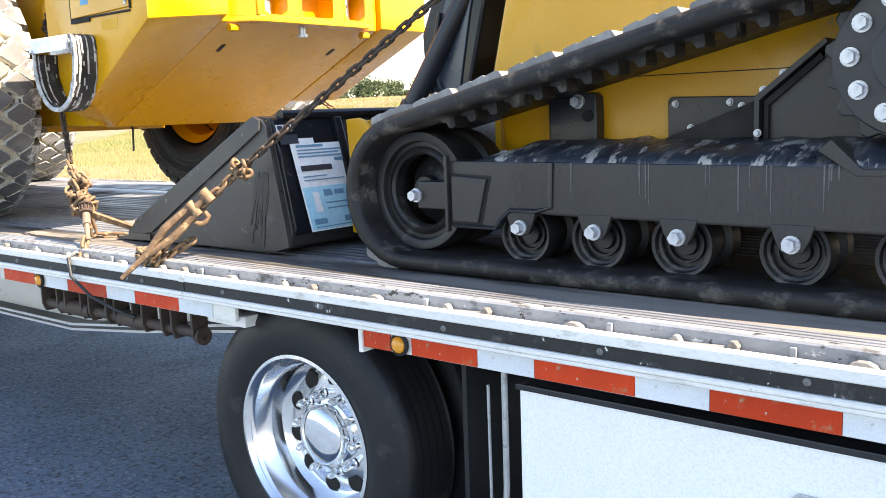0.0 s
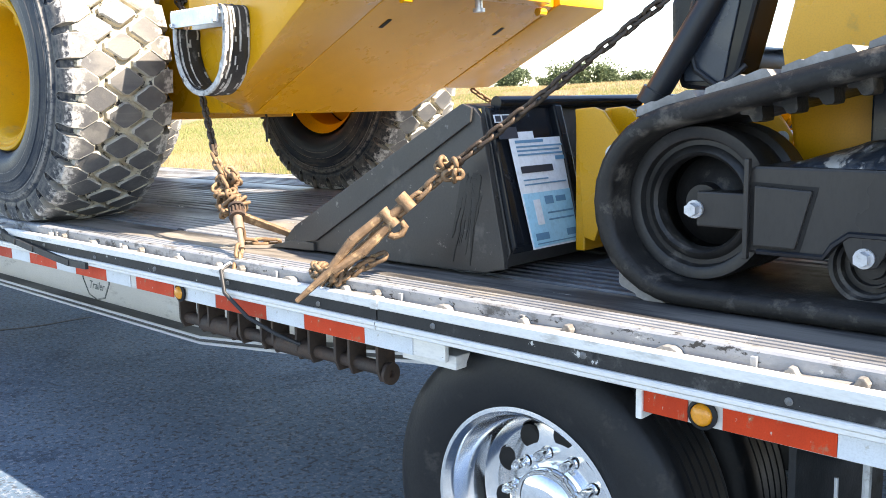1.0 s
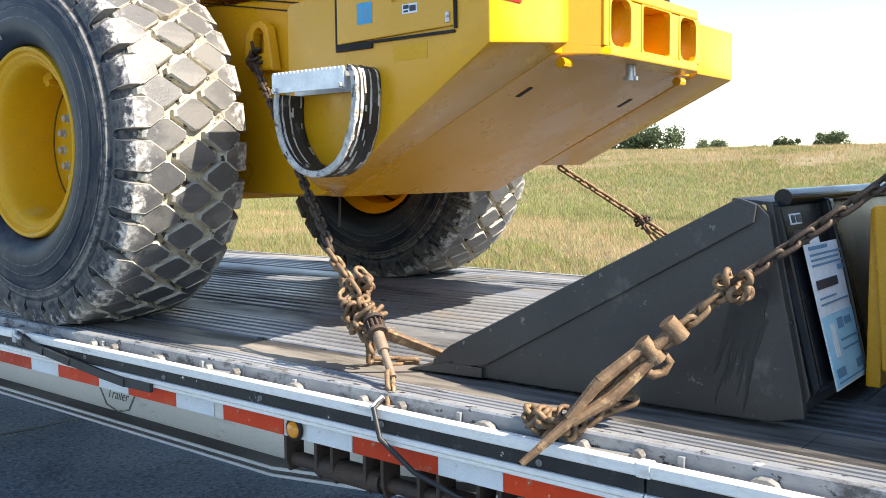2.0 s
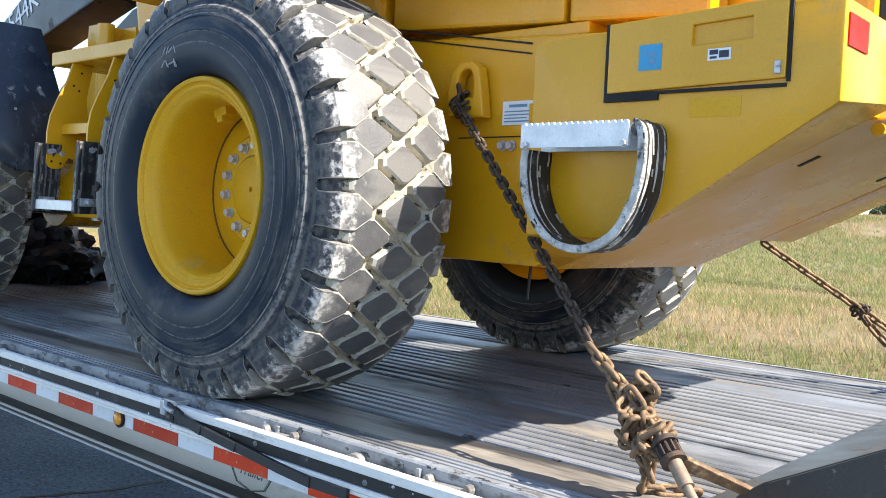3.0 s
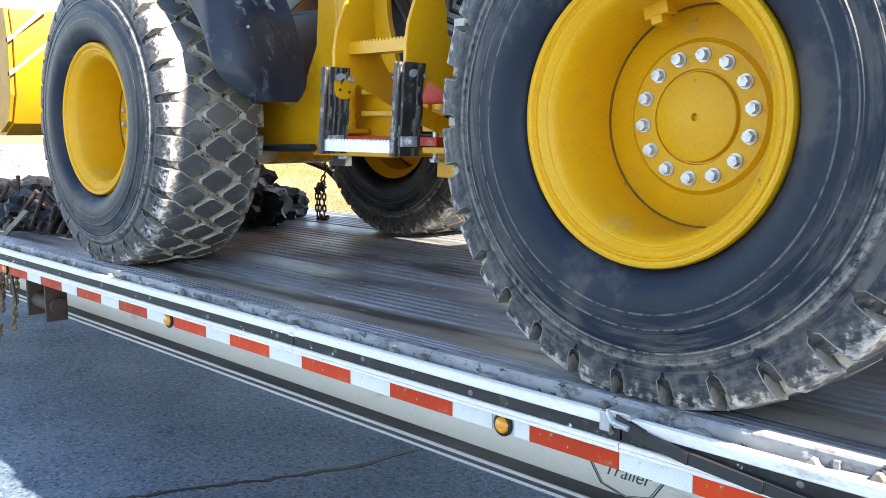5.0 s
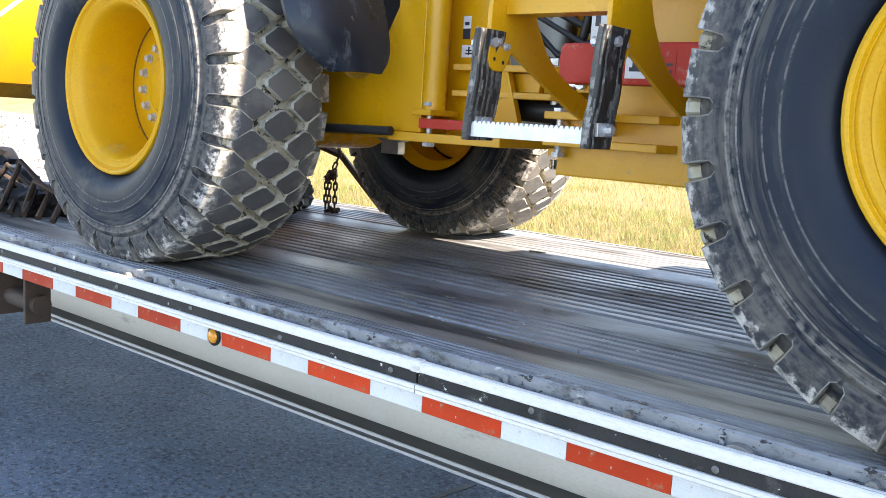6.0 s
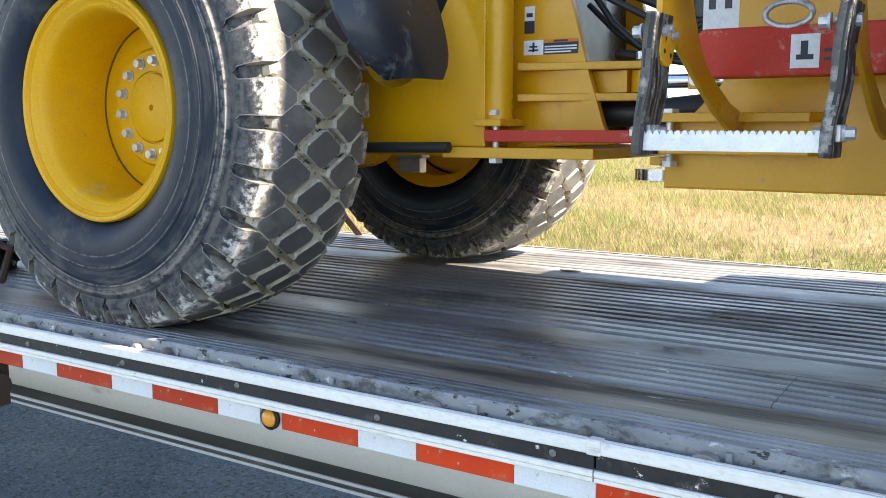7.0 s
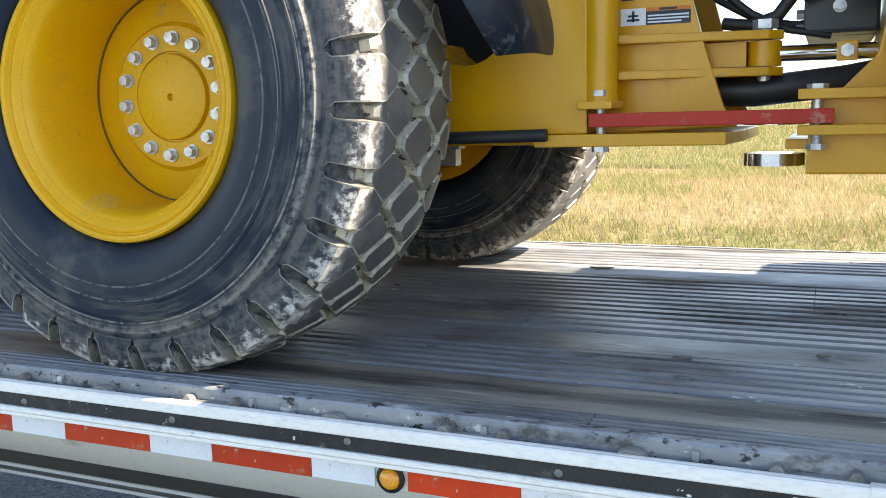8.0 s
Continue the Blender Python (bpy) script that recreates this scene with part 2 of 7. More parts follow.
def tyre_mat(name, c1, c2, rough, dust, smear, bump=0.25, spec=0.3, side=1.0):
    """Tyre rubber turned round y: shoulder paled by road dust and painted sunlight, thin smears along the circles."""
    m = bpy.data.materials.new(name)
    m.use_nodes = True
    n, l = m.node_tree.nodes, m.node_tree.links
    b = n["Principled BSDF"]
    tc, sp = n.new("ShaderNodeTexCoord"), n.new("ShaderNodeSeparateXYZ")
    l.new(tc.outputs["Object"], sp.inputs[0])

    def calc(op, a, c=0.0):
        x = n.new("ShaderNodeMath")
        x.operation = op
        for sock, v in zip(x.inputs, (a, c)):
            if isinstance(v, (int, float)):
                sock.default_value = v
            else:
                l.new(v, sock)
        return x.outputs[0]

    def step(v, lo, hi):
        r = n.new("ShaderNodeMapRange")
        r.interpolation_type = "SMOOTHSTEP"
        r.inputs["From Min"].default_value, r.inputs["From Max"].default_value = lo, hi
        l.new(v, r.inputs["Value"])
        return r.outputs[0]

    def noisy(vec, sc, detail=5):
        t = n.new("ShaderNodeTexNoise")
        t.inputs["Scale"].default_value, t.inputs["Detail"].default_value, t.inputs["Roughness"].default_value = sc, detail, 0.65
        l.new(vec, t.inputs["Vector"])
        return t.outputs["Fac"]

    def mix(fac, a, c):
        x = n.new("ShaderNodeMix")
        x.data_type = "RGBA"
        l.new(fac, x.inputs["Factor"])
        for sock, v in ((x.inputs["A"], a), (x.inputs["B"], c)):
            if isinstance(v, tuple):
                sock.default_value = (*v, 1)
            else:
                l.new(v, sock)
        return x.outputs["Result"]

    r = calc("SQRT", calc("ADD", calc("MULTIPLY", sp.outputs["X"], sp.outputs["X"]), calc("MULTIPLY", sp.outputs["Z"], sp.outputs["Z"])))
    w = calc("ABSOLUTE", calc("SUBTRACT", sp.outputs["Y"], 0.2475))
    cb = n.new("ShaderNodeCombineXYZ")
    l.new(calc("MULTIPLY", r, 26.0), cb.inputs[0])
    l.new(calc("MULTIPLY", sp.outputs["X"], 3.0), cb.inputs[1])
    l.new(calc("MULTIPLY", sp.outputs["Z"], 3.0), cb.inputs[2])
    broad, ragged, fine, rings = noisy(tc.outputs["Object"], 4), noisy(tc.outputs["Object"], 38, 8), noisy(tc.outputs["Object"], 110), noisy(cb.outputs[0], 1.6)
    rag = calc("SUBTRACT", ragged, 0.5)
    # Pale shoulder: road dust, plus the sunlit strip put into the colour.
    worn = calc("MULTIPLY", step(calc("ADD", r, calc("MULTIPLY", rag, 0.22)), 0.676, 0.712), step(calc("ADD", w, calc("MULTIPLY", rag, 0.22)), 0.178, 0.225))
    worn = calc("MULTIPLY", worn, calc("ADD", calc("MULTIPLY", step(noisy(tc.outputs["Object"], 24), 0.35, 0.57), 0.78), 0.14))
    col = mix(step(broad, 0.35, 0.65), c1, c2)
    col = mix(calc("MULTIPLY", step(rings, 0.46, 0.62), calc("MULTIPLY", step(r, 0.42, 0.60), 0.8)), col, smear)
    col = mix(calc("MULTIPLY", step(broad, 0.52, 0.66), 0.5), col, smear)
    film = calc("MULTIPLY", step(calc("ADD", r, calc("MULTIPLY", rag, 0.16)), 0.585, 0.665), calc("ADD", calc("MULTIPLY", step(ragged, 0.40, 0.60), 0.45), 0.16))
    col = mix(calc("MULTIPLY", film, side), col, tuple(1.5 * v for v in smear))
    for at, half, strength in ((0.470, 0.0022, 0.35), (0.507, 0.0018, 0.45), (0.566, 0.0022, 0.7), (0.592, 0.0030, 0.8)):
        line = calc("SUBTRACT", 1.0, step(calc("ABSOLUTE", calc("SUBTRACT", r, at)), half * 0.5, half * 1.6))
        col = mix(calc("MULTIPLY", calc("MULTIPLY", line, step(ragged, 0.36, 0.56)), strength), col, tuple(3.2 * v for v in smear))
    ringed = calc("MULTIPLY", calc("MULTIPLY", step(r, 0.570, 0.580), calc("SUBTRACT", 1.0, step(r, 0.594, 0.606))), step(ragged, 0.40, 0.58))
    col = mix(calc("MULTIPLY", ringed, 0.6), col, tuple(2.2 * v for v in smear))
    col = mix(worn, col, dust)
    b.inputs["Specular IOR Level"].default_value = spec
    l.new(col, b.inputs["Base Color"])
    l.new(step(calc("ADD", calc("MULTIPLY", broad, 0.3), calc("MULTIPLY", worn, 0.5)), -rough * 1.1, 0.9), b.inputs["Roughness"])
    bp = n.new("ShaderNodeBump")
    bp.inputs["Strength"].default_value, bp.inputs["Distance"].default_value = bump, 0.004
    l.new(calc("ADD", fine, calc("MULTIPLY", rings, 0.6)), bp.inputs["Height"])
    l.new(bp.outputs[0], b.inputs["Normal"])
    return m


def leafy(name, c1, c2, rough=0.7, lo=0.0):
    """Blades and leaves: each piece its own shade."""
    m = bpy.data.materials.new(name)
    m.use_nodes = True
    n, l = m.node_tree.nodes, m.node_tree.links
    b, g, x = n["Principled BSDF"], n.new("ShaderNodeNewGeometry"), n.new("ShaderNodeMix")
    x.data_type = "RGBA"
    x.inputs["A"].default_value, x.inputs["B"].default_value = (*c1, 1), (*c2, 1)
    l.new(g.outputs["Random Per Island"], x.inputs["Factor"])
    l.new(x.outputs["Result"], b.inputs["Base Color"])
    b.inputs["Roughness"].default_value = rough
    b.inputs["Specular IOR Level"].default_value = 0.15
    t = n.new("ShaderNodeBsdfTranslucent")
    l.new(x.outputs["Result"], t.inputs["Color"])
    ms = n.new("ShaderNodeMixShader")
    ms.inputs[0].default_value = 0.3
    l.new(b.outputs[0], ms.inputs[1])
    l.new(t.outputs[0], ms.inputs[2])
    l.new(ms.outputs[0], n["Material Output"].inputs[0])
    return m


M["grass_dry"] = leafy("dry_grass", (0.47, 0.345, 0.195), (0.355, 0.265, 0.140))
M["grass_green"] = leafy("green_grass", (0.17, 0.21, 0.065), (0.30, 0.30, 0.12))
M["leaves"] = leafy("tree_leaves", (0.06, 0.088, 0.045), (0.125, 0.155, 0.085))


# Blue in the sidewall base stands in for skylight on the black rubber.
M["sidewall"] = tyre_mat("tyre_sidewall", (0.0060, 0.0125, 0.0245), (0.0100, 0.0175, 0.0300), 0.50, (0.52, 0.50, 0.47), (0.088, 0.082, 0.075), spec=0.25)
M["tread"] = tyre_mat("tyre_tread", (0.088, 0.088, 0.090), (0.052, 0.054, 0.058), 0.55, (0.50, 0.485, 0.455), (0.15, 0.145, 0.135), 0.4, spec=0.6, side=0.0)
M["tread_edge"] = mat("tyre_worn_edge", (0.40, 0.385, 0.34), (0.22, 0.21, 0.185), 0.9, scale=16, fine=80, bump=0.5, dirt=(0.50, 0.47, 0.40), cover=0.3, dscale=20)
M["lug_rim"] = mat("tyre_lug_rim", (0.25, 0.235, 0.205), (0.11, 0.104, 0.095), 0.9, scale=14, fine=80, bump=0.5, dirt=(0.26, 0.24, 0.205), cover=0.3, dscale=16)
M["groove"] = mat("tyre_groove_dust", (0.50, 0.46, 0.365), (0.32, 0.285, 0.21), 0.95, scale=10, fine=70, bump=0.6, distance=0.008, spots=(((0.03, 0.028, 0.025), 0.16, 22, 0.06),))

M["scuffed"] = mat("scuffed_rubber", (0.012, 0.012, 0.013), (0.03, 0.029, 0.028), 0.5, scale=9, fine=120, bump=0.3, dirt=(0.16, 0.15, 0.14), cover=0.12, dscale=18)
# White tone for the rear step strap's streaks and edges.
M["strap_white"] = mat("whitened_rubber", (0.66, 0.64, 0.60), (0.34, 0.325, 0.30), 0.85, scale=26, fine=110, bump=0.9, distance=0.008, dirt=(0.05, 0.048, 0.045), cover=0.22, dscale=34)
M["frayed"] = mat("frayed_rubber", (0.155, 0.145, 0.130), (0.075, 0.070, 0.063), 0.85, scale=18, fine=90, bump=0.9, distance=0.010, dirt=(0.34, 0.325, 0.30), cover=0.22, dscale=22)


# ---- mesh helpers ----
def link(name, me, parent, m=None):
    ob = new(name, me)
    ob.parent = parent
    if m is not None:
        ob.matrix_basis = m
    return ob


def thing(name, base, label, category, group="", kind=""):
    """An Empty at a thing's base, which parents its parts."""
    e = new(name)
    e.empty_display_size = 0.1
    e.location = base
    return tagged(e, label, category, group, kind)


def root_of(ob):
    while ob.parent:
        ob = ob.parent
    return ob


def finish(bm, name, mats, smooth=None, bevel=0.0):
    bmesh.ops.recalc_face_normals(bm, faces=bm.faces)
    if bevel:
        edges = [e for e in bm.edges if len(e.link_faces) == 2 and e.calc_face_angle(0) > 0.5]
        bmesh.ops.bevel(bm, geom=edges, offset=bevel, segments=2, profile=0.6, affect="EDGES", clamp_overlap=True)
    me = bpy.data.meshes.new(name)
    if smooth is not None:
        for f in bm.faces:
            f.smooth = True
        for e in bm.edges:
            if len(e.link_faces) == 2 and e.calc_face_angle(0) > radians(smooth):
                e.smooth = False
    bm.to_mesh(me)
    bm.free()
    for m in (mats if isinstance(mats, (list, tuple)) else [mats]):
        me.materials.append(m)
    return me


def part(name, bm, material, parent, label="", smooth=None, bevel=0.0, kind=""):
    """One mesh object, built at its place in the world, under a thing or under a part."""
    top = root_of(parent)
    me = finish(bm, name, material, smooth, bevel)
    me.transform(Matrix.Translation(-top.location))
    ob = link(name, me, parent)
    return tagged(ob, label, kind=kind)


def box(bm, x0, x1, y0, y1, z0, z1, slot=0):
    v = [bm.verts.new(p) for p in ((x0, y0, z0), (x1, y0, z0), (x1, y1, z0), (x0, y1, z0), (x0, y0, z1), (x1, y0, z1), (x1, y1, z1), (x0, y1, z1))]
    for q in ((0, 3, 2, 1), (4, 5, 6, 7), (0, 1, 5, 4), (1, 2, 6, 5), (2, 3, 7, 6), (3, 0, 4, 7)):
        bm.faces.new([v[i] for i in q]).material_index = slot
    return bm


def prism(bm, pts, axis, a0, a1, slot=0):
    """A polygon pushed along an axis. axis y: points are (x, z); x: (y, z); z: (x, y)."""
    def at(p, a):
        return {"y": (p[0], a, p[1]), "x": (a, p[0], p[1]), "z": (p[0], p[1], a)}[axis]
    lo, hi = [bm.verts.new(at(p, a0)) for p in pts], [bm.verts.new(at(p, a1)) for p in pts]
    k = len(pts)
    bm.faces.new(lo).material_index = slot
    bm.faces.new(hi[::-1]).material_index = slot
    for i in range(k):
        bm.faces.new((lo[i], hi[i], hi[(i + 1) % k], lo[(i + 1) % k])).material_index = slot
    return bm


def ring_plate(bm, outer, inner, axis, a0, a1, slot=0):
    """A plate with a hole: outer and inner outlines of the same number of points."""
    def at(p, a):
        return {"y": (p[0], a, p[1]), "x": (a, p[0], p[1]), "z": (p[0], p[1], a)}[axis]
    k = len(outer)
    o0, o1 = [bm.verts.new(at(p, a0)) for p in outer], [bm.verts.new(at(p, a1)) for p in outer]
    i0, i1 = [bm.verts.new(at(p, a0)) for p in inner], [bm.verts.new(at(p, a1)) for p in inner]
    for i in range(k):
        j = (i + 1) % k
        for q in ((o0[i], o0[j], i0[j], i0[i]), (o1[i], i1[i], i1[j], o1[j]), (o0[i], o1[i], o1[j], o0[j]), (i0[i], i0[j], i1[j], i1[i])):
            bm.faces.new(q).material_index = slot
    return bm


def frame_to(d):
    return Vector(d).to_track_quat("Z", "Y").to_matrix()


def rod(bm, p0, p1, r, seg=12, r1=None, slot=0):
    p0, p1 = Vector(p0), Vector(p1)
    m = frame_to(p1 - p0)
    r1 = r if r1 is None else r1
    a = [bm.verts.new(p0 + m @ Vector((r * math.cos(2 * math.pi * i / seg), r * math.sin(2 * math.pi * i / seg), 0))) for i in range(seg)]
    b = [bm.verts.new(p1 + m @ Vector((r1 * math.cos(2 * math.pi * i / seg), r1 * math.sin(2 * math.pi * i / seg), 0))) for i in range(seg)]
    bm.faces.new(a[::-1]).material_index = slot
    bm.faces.new(b).material_index = slot
    for i in range(seg):
        bm.faces.new((a[i], a[(i + 1) % seg], b[(i + 1) % seg], b[i])).material_index = slot
    return bm


def tube(bm, pts, r, seg=8, closed=False, slot=0):
    pts = [Vector(p) for p in pts]
    k = len(pts)
    rings, up = [], None
    for i, p in enumerate(pts):
        a = pts[(i - 1) % k] if closed or i else p
        b = pts[(i + 1) % k] if closed or i < k - 1 else p
        d = (b - a).normalized()
        if up is None:
            up = d.orthogonal().normalized()
        up = (up - d * up.dot(d)).normalized()
        s = d.cross(up)
        rings.append([bm.verts.new(p + r * (math.cos(2 * math.pi * j / seg) * up + math.sin(2 * math.pi * j / seg) * s)) for j in range(seg)])
    for i in range(k if closed else k - 1):
        u, v = rings[i], rings[(i + 1) % k]
        for j in range(seg):
            bm.faces.new((u[j], u[(j + 1) % seg], v[(j + 1) % seg], v[j])).material_index = slot
    if not closed:
        bm.faces.new(rings[0][::-1]).material_index = slot
        bm.faces.new(rings[-1]).material_index = slot
    return bm


def lathe(bm, prof, seg=64, centre=(0, 0, 0), closed=False, slot=0, slots=None):
    """Turned round the y axis: prof is a list of (radius, y)."""
    c = Vector(centre)
    rings = []
    for r, a in prof:
        if r < 1e-5:
            rings.append([bm.verts.new(c + Vector((0, a, 0)))])
        else:
            rings.append([bm.verts.new(c + Vector((r * math.cos(2 * math.pi * i / seg), a, r * math.sin(2 * math.pi * i / seg)))) for i in range(seg)])
    k = len(rings)
    for i in range(k if closed else k - 1):
        u, v = rings[i], rings[(i + 1) % k]
        sl = slots[i] if slots else slot
        if len(u) == len(v) == 1:
            continue
        for j in range(seg):
            j2 = (j + 1) % seg
            q = [u[0], v[j2], v[j]] if len(u) == 1 else [u[j], u[j2], v[0]] if len(v) == 1 else [u[j], u[j2], v[j2], v[j]]
            bm.faces.new(q).material_index = sl
    return bm


def arc(cx, cy, r, a0, a1, n):
    return [(cx + r * math.cos(radians(a0 + (a1 - a0) * i / n)), cy + r * math.sin(radians(a0 + (a1 - a0) * i / n))) for i in range(n + 1)]


def band(bm, path, a0, a1, thick, axis="y", slot=0):
    """A strip of that thickness along a path in the xz plane, from a0 to a1 along y."""
    k = len(path)
    inner = []
    for i in range(k):
        a, b = Vector(path[max(i - 1, 0)]), Vector(path[min(i + 1, k - 1)])
        d = (b - a).normalized()
        inner.append((path[i][0] - d.y * thick, path[i][1] + d.x * thick))
    return prism(bm, list(path) + inner[::-1], axis, a0, a1, slot)


def bolt_mesh(r, h, name="bolt"):
    """A hexagon head on a washer, standing along -y."""
    bm = bmesh.new()
    lathe(bm, [(0, 0), (r * 1.35, 0), (r * 1.35, -h * 0.22), (0, -h * 0.22)], 14)
    pts = arc(0, 0, r, 30, 330, 5)
    prism(bm, pts, "y", -h * 0.2, -h)
    return finish(bm, name, M["steel"], bevel=0)


B_WHEEL = bolt_mesh(0.0145, 0.024)
B_BIG, B_MID, B_SMALL = bolt_mesh(0.017, 0.03), bolt_mesh(0.013, 0.022), bolt_mesh(0.008, 0.014)


def bolt(parent, x, y, z, me=None, turn=0.0, name="bolt", rz=0.0):
    top = root_of(parent)
    return link(name, me or B_MID, parent, Matrix.Translation(Vector((x, y, z)) - top.location) @ pose(0, 0, 0, 0, turn, rz))


DECK = 1.16
GROUND = 0.10
WIDE = 2.57

# ---- ground ----
def ground_height(x, y):
    if y < 7.5:
        return GROUND
    d = y - 7.5
    z = GROUND - 0.5 * math.exp(-((d - 3.5) / 2.2) ** 2)
    far = max(0.0, (d - 16) / 34)
    z += 2.9 * (3 * min(far, 1) ** 2 - 2 * min(far, 1) ** 3) + max(0.0, d - 50) * 0.012
    z += 0.12 * noise.noise((x * 0.12, y * 0.12, 0)) * min(1, d / 4)
    return z


def build_ground():
    xs = [-900, -500, -300, -200, -140] + [-100 + 2.5 * i for i in range(57)] + [60, 100, 200, 400, 900]
    ys = [7.5 + 0.7 * i for i in range(27)] + [25 + 2.2 * i for i in range(30)] + [100, 140, 200, 320, 500, 900]
    bm = bmesh.new()
    grid = [[bm.verts.new((x, y, ground_height(x, y))) for x in xs] for y in ys]
    for j in range(len(ys) - 1):
        for i in range(len(xs) - 1):
            bm.faces.new((grid[j][i], grid[j][i + 1], grid[j + 1][i + 1], grid[j + 1][i])).smooth = True
    low = [bm.verts.new((x, -900, GROUND)) for x in xs]
    for i in range(len(xs) - 1):
        bm.faces.new((low[i], low[i + 1], grid[0][i + 1], grid[0][i])).material_index = 1
    me = finish(bm, "ground", [M["soil"], M["asphalt"]])
    tagged(new("ground", me), "dark asphalt yard running into a dry grass field", "ground", kind="structure")


build_ground()


def build_tar_seam():
    """A tarred crack that wanders across the asphalt under the trailer."""
    rnd = random.Random(31)
    bm = bmesh.new()
    pts = [(-2.75, -1.2), (-2.6, -0.8), (-2.47, -0.47), (-2.36, -0.22), (-2.24, 0.0), (-2.18, 0.19), (-2.08, 0.38), (-2.0, 0.55), (-1.85, 0.9), (-1.8, 1.5)]
    fine = []
    for a, b in zip(pts, pts[1:]):
        for k in range(5):
            t = k / 5
            fine.append((a[0] + (b[0] - a[0]) * t + rnd.uniform(-0.014, 0.014), a[1] + (b[1] - a[1]) * t + rnd.uniform(-0.014, 0.014)))
    wide = [0.012 + 0.012 * rnd.random() for _ in fine]
    left, right = [(x - w, y - w * 0.4) for (x, y), w in zip(fine, wide)], [(x + w, y + w * 0.4) for (x, y), w in zip(fine, wide)]
    prism(bm, left + right[::-1], "z", GROUND + 0.001, GROUND + 0.005)
    me = finish(bm, "tar_seam", M["rubber"])
    tagged(new("tar_seam", me), "black tarred crack in the asphalt", "road marking", kind="structure")


build_tar_seam()

# ---- trailer ----
trailer = thing("flatbed_trailer", (0, WIDE / 2, GROUND), "long aluminium and wood step-deck trailer with red and white tape", "trailer")
X0, X1 = -7.6, 9.0


def rib_plank(y0, y1, pitch=0.034, groove=0.018):
    """Section of an extruded floor plank: broad raised ribs between narrow grooves."""
    top, pts = DECK, [(y0 + 0.001, DECK - 0.04)]
    n = max(2, round((y1 - y0) / pitch))
    w = (y1 - y0 - 0.002) / n
    for i in range(n):
        a = y0 + 0.001 + i * w
        pts += [(a, top - groove), (a + w * 0.24, top - groove), (a + w * 0.30, top - 0.004), (a + w * 0.37, top), (a + w * 0.90, top), (a + w * 0.97, top - 0.004), (a + w, top - groove)]
    return pts + [(y1 - 0.001, DECK - 0.04)]


def flat_plank(y0, y1):
    return [(y0 + 0.003, DECK - 0.04), (y0 + 0.003, DECK - 0.006), (y0 + 0.007, DECK - 0.002), (y1 - 0.007, DECK - 0.002), (y1 - 0.003, DECK - 0.006), (y1 - 0.003, DECK - 0.04)]


PLANKS = [("r", 0.0195, 0.098, 0.026), ("w", 0.098, 0.298, 0), ("r", 0.298, 0.61, 0.052), ("f", 0.61, 0.81, 0), ("r", 0.81, 1.24, 0.071), ("r", 1.24, 1.74, 0.071),
          ("f", 1.74, 1.98, 0), ("r", 1.98, 2.39, 0.068), ("w", 2.39, 2.55, 0)]


def build_deck():
    bm = bmesh.new()
    box(bm, X0, X1, 0.092, WIDE - 0.092, DECK - 0.075, DECK - 0.0425)
    part("subfloor", bm, M["gap_wall"], trailer)
    for kind, y0, y1, pitch in PLANKS:
        n = round(y0 * 50)
        cuts = [X0, -4.4 + 0.37 * (n % 5), -1.9 + 0.41 * (n % 4), 1.3 + 0.33 * (n % 6), 4.1, X1] if kind == "r" else [X0, -2.9, 0.35, 3.3, X1]
        for a, b in zip(cuts, cuts[1:]):
            bm = bmesh.new()
            prism(bm, rib_plank(y0, y1, pitch) if kind == "r" else flat_plank(y0, y1), "x", a + 0.001, b - 0.001)
            part("plank", bm, M["deck_wood"] if kind == "w" else M["deck_alu"], trailer)


build_deck()
JOINTS = [X0, -4.1, -0.95, 0.42, 3.05, 6.0, X1]


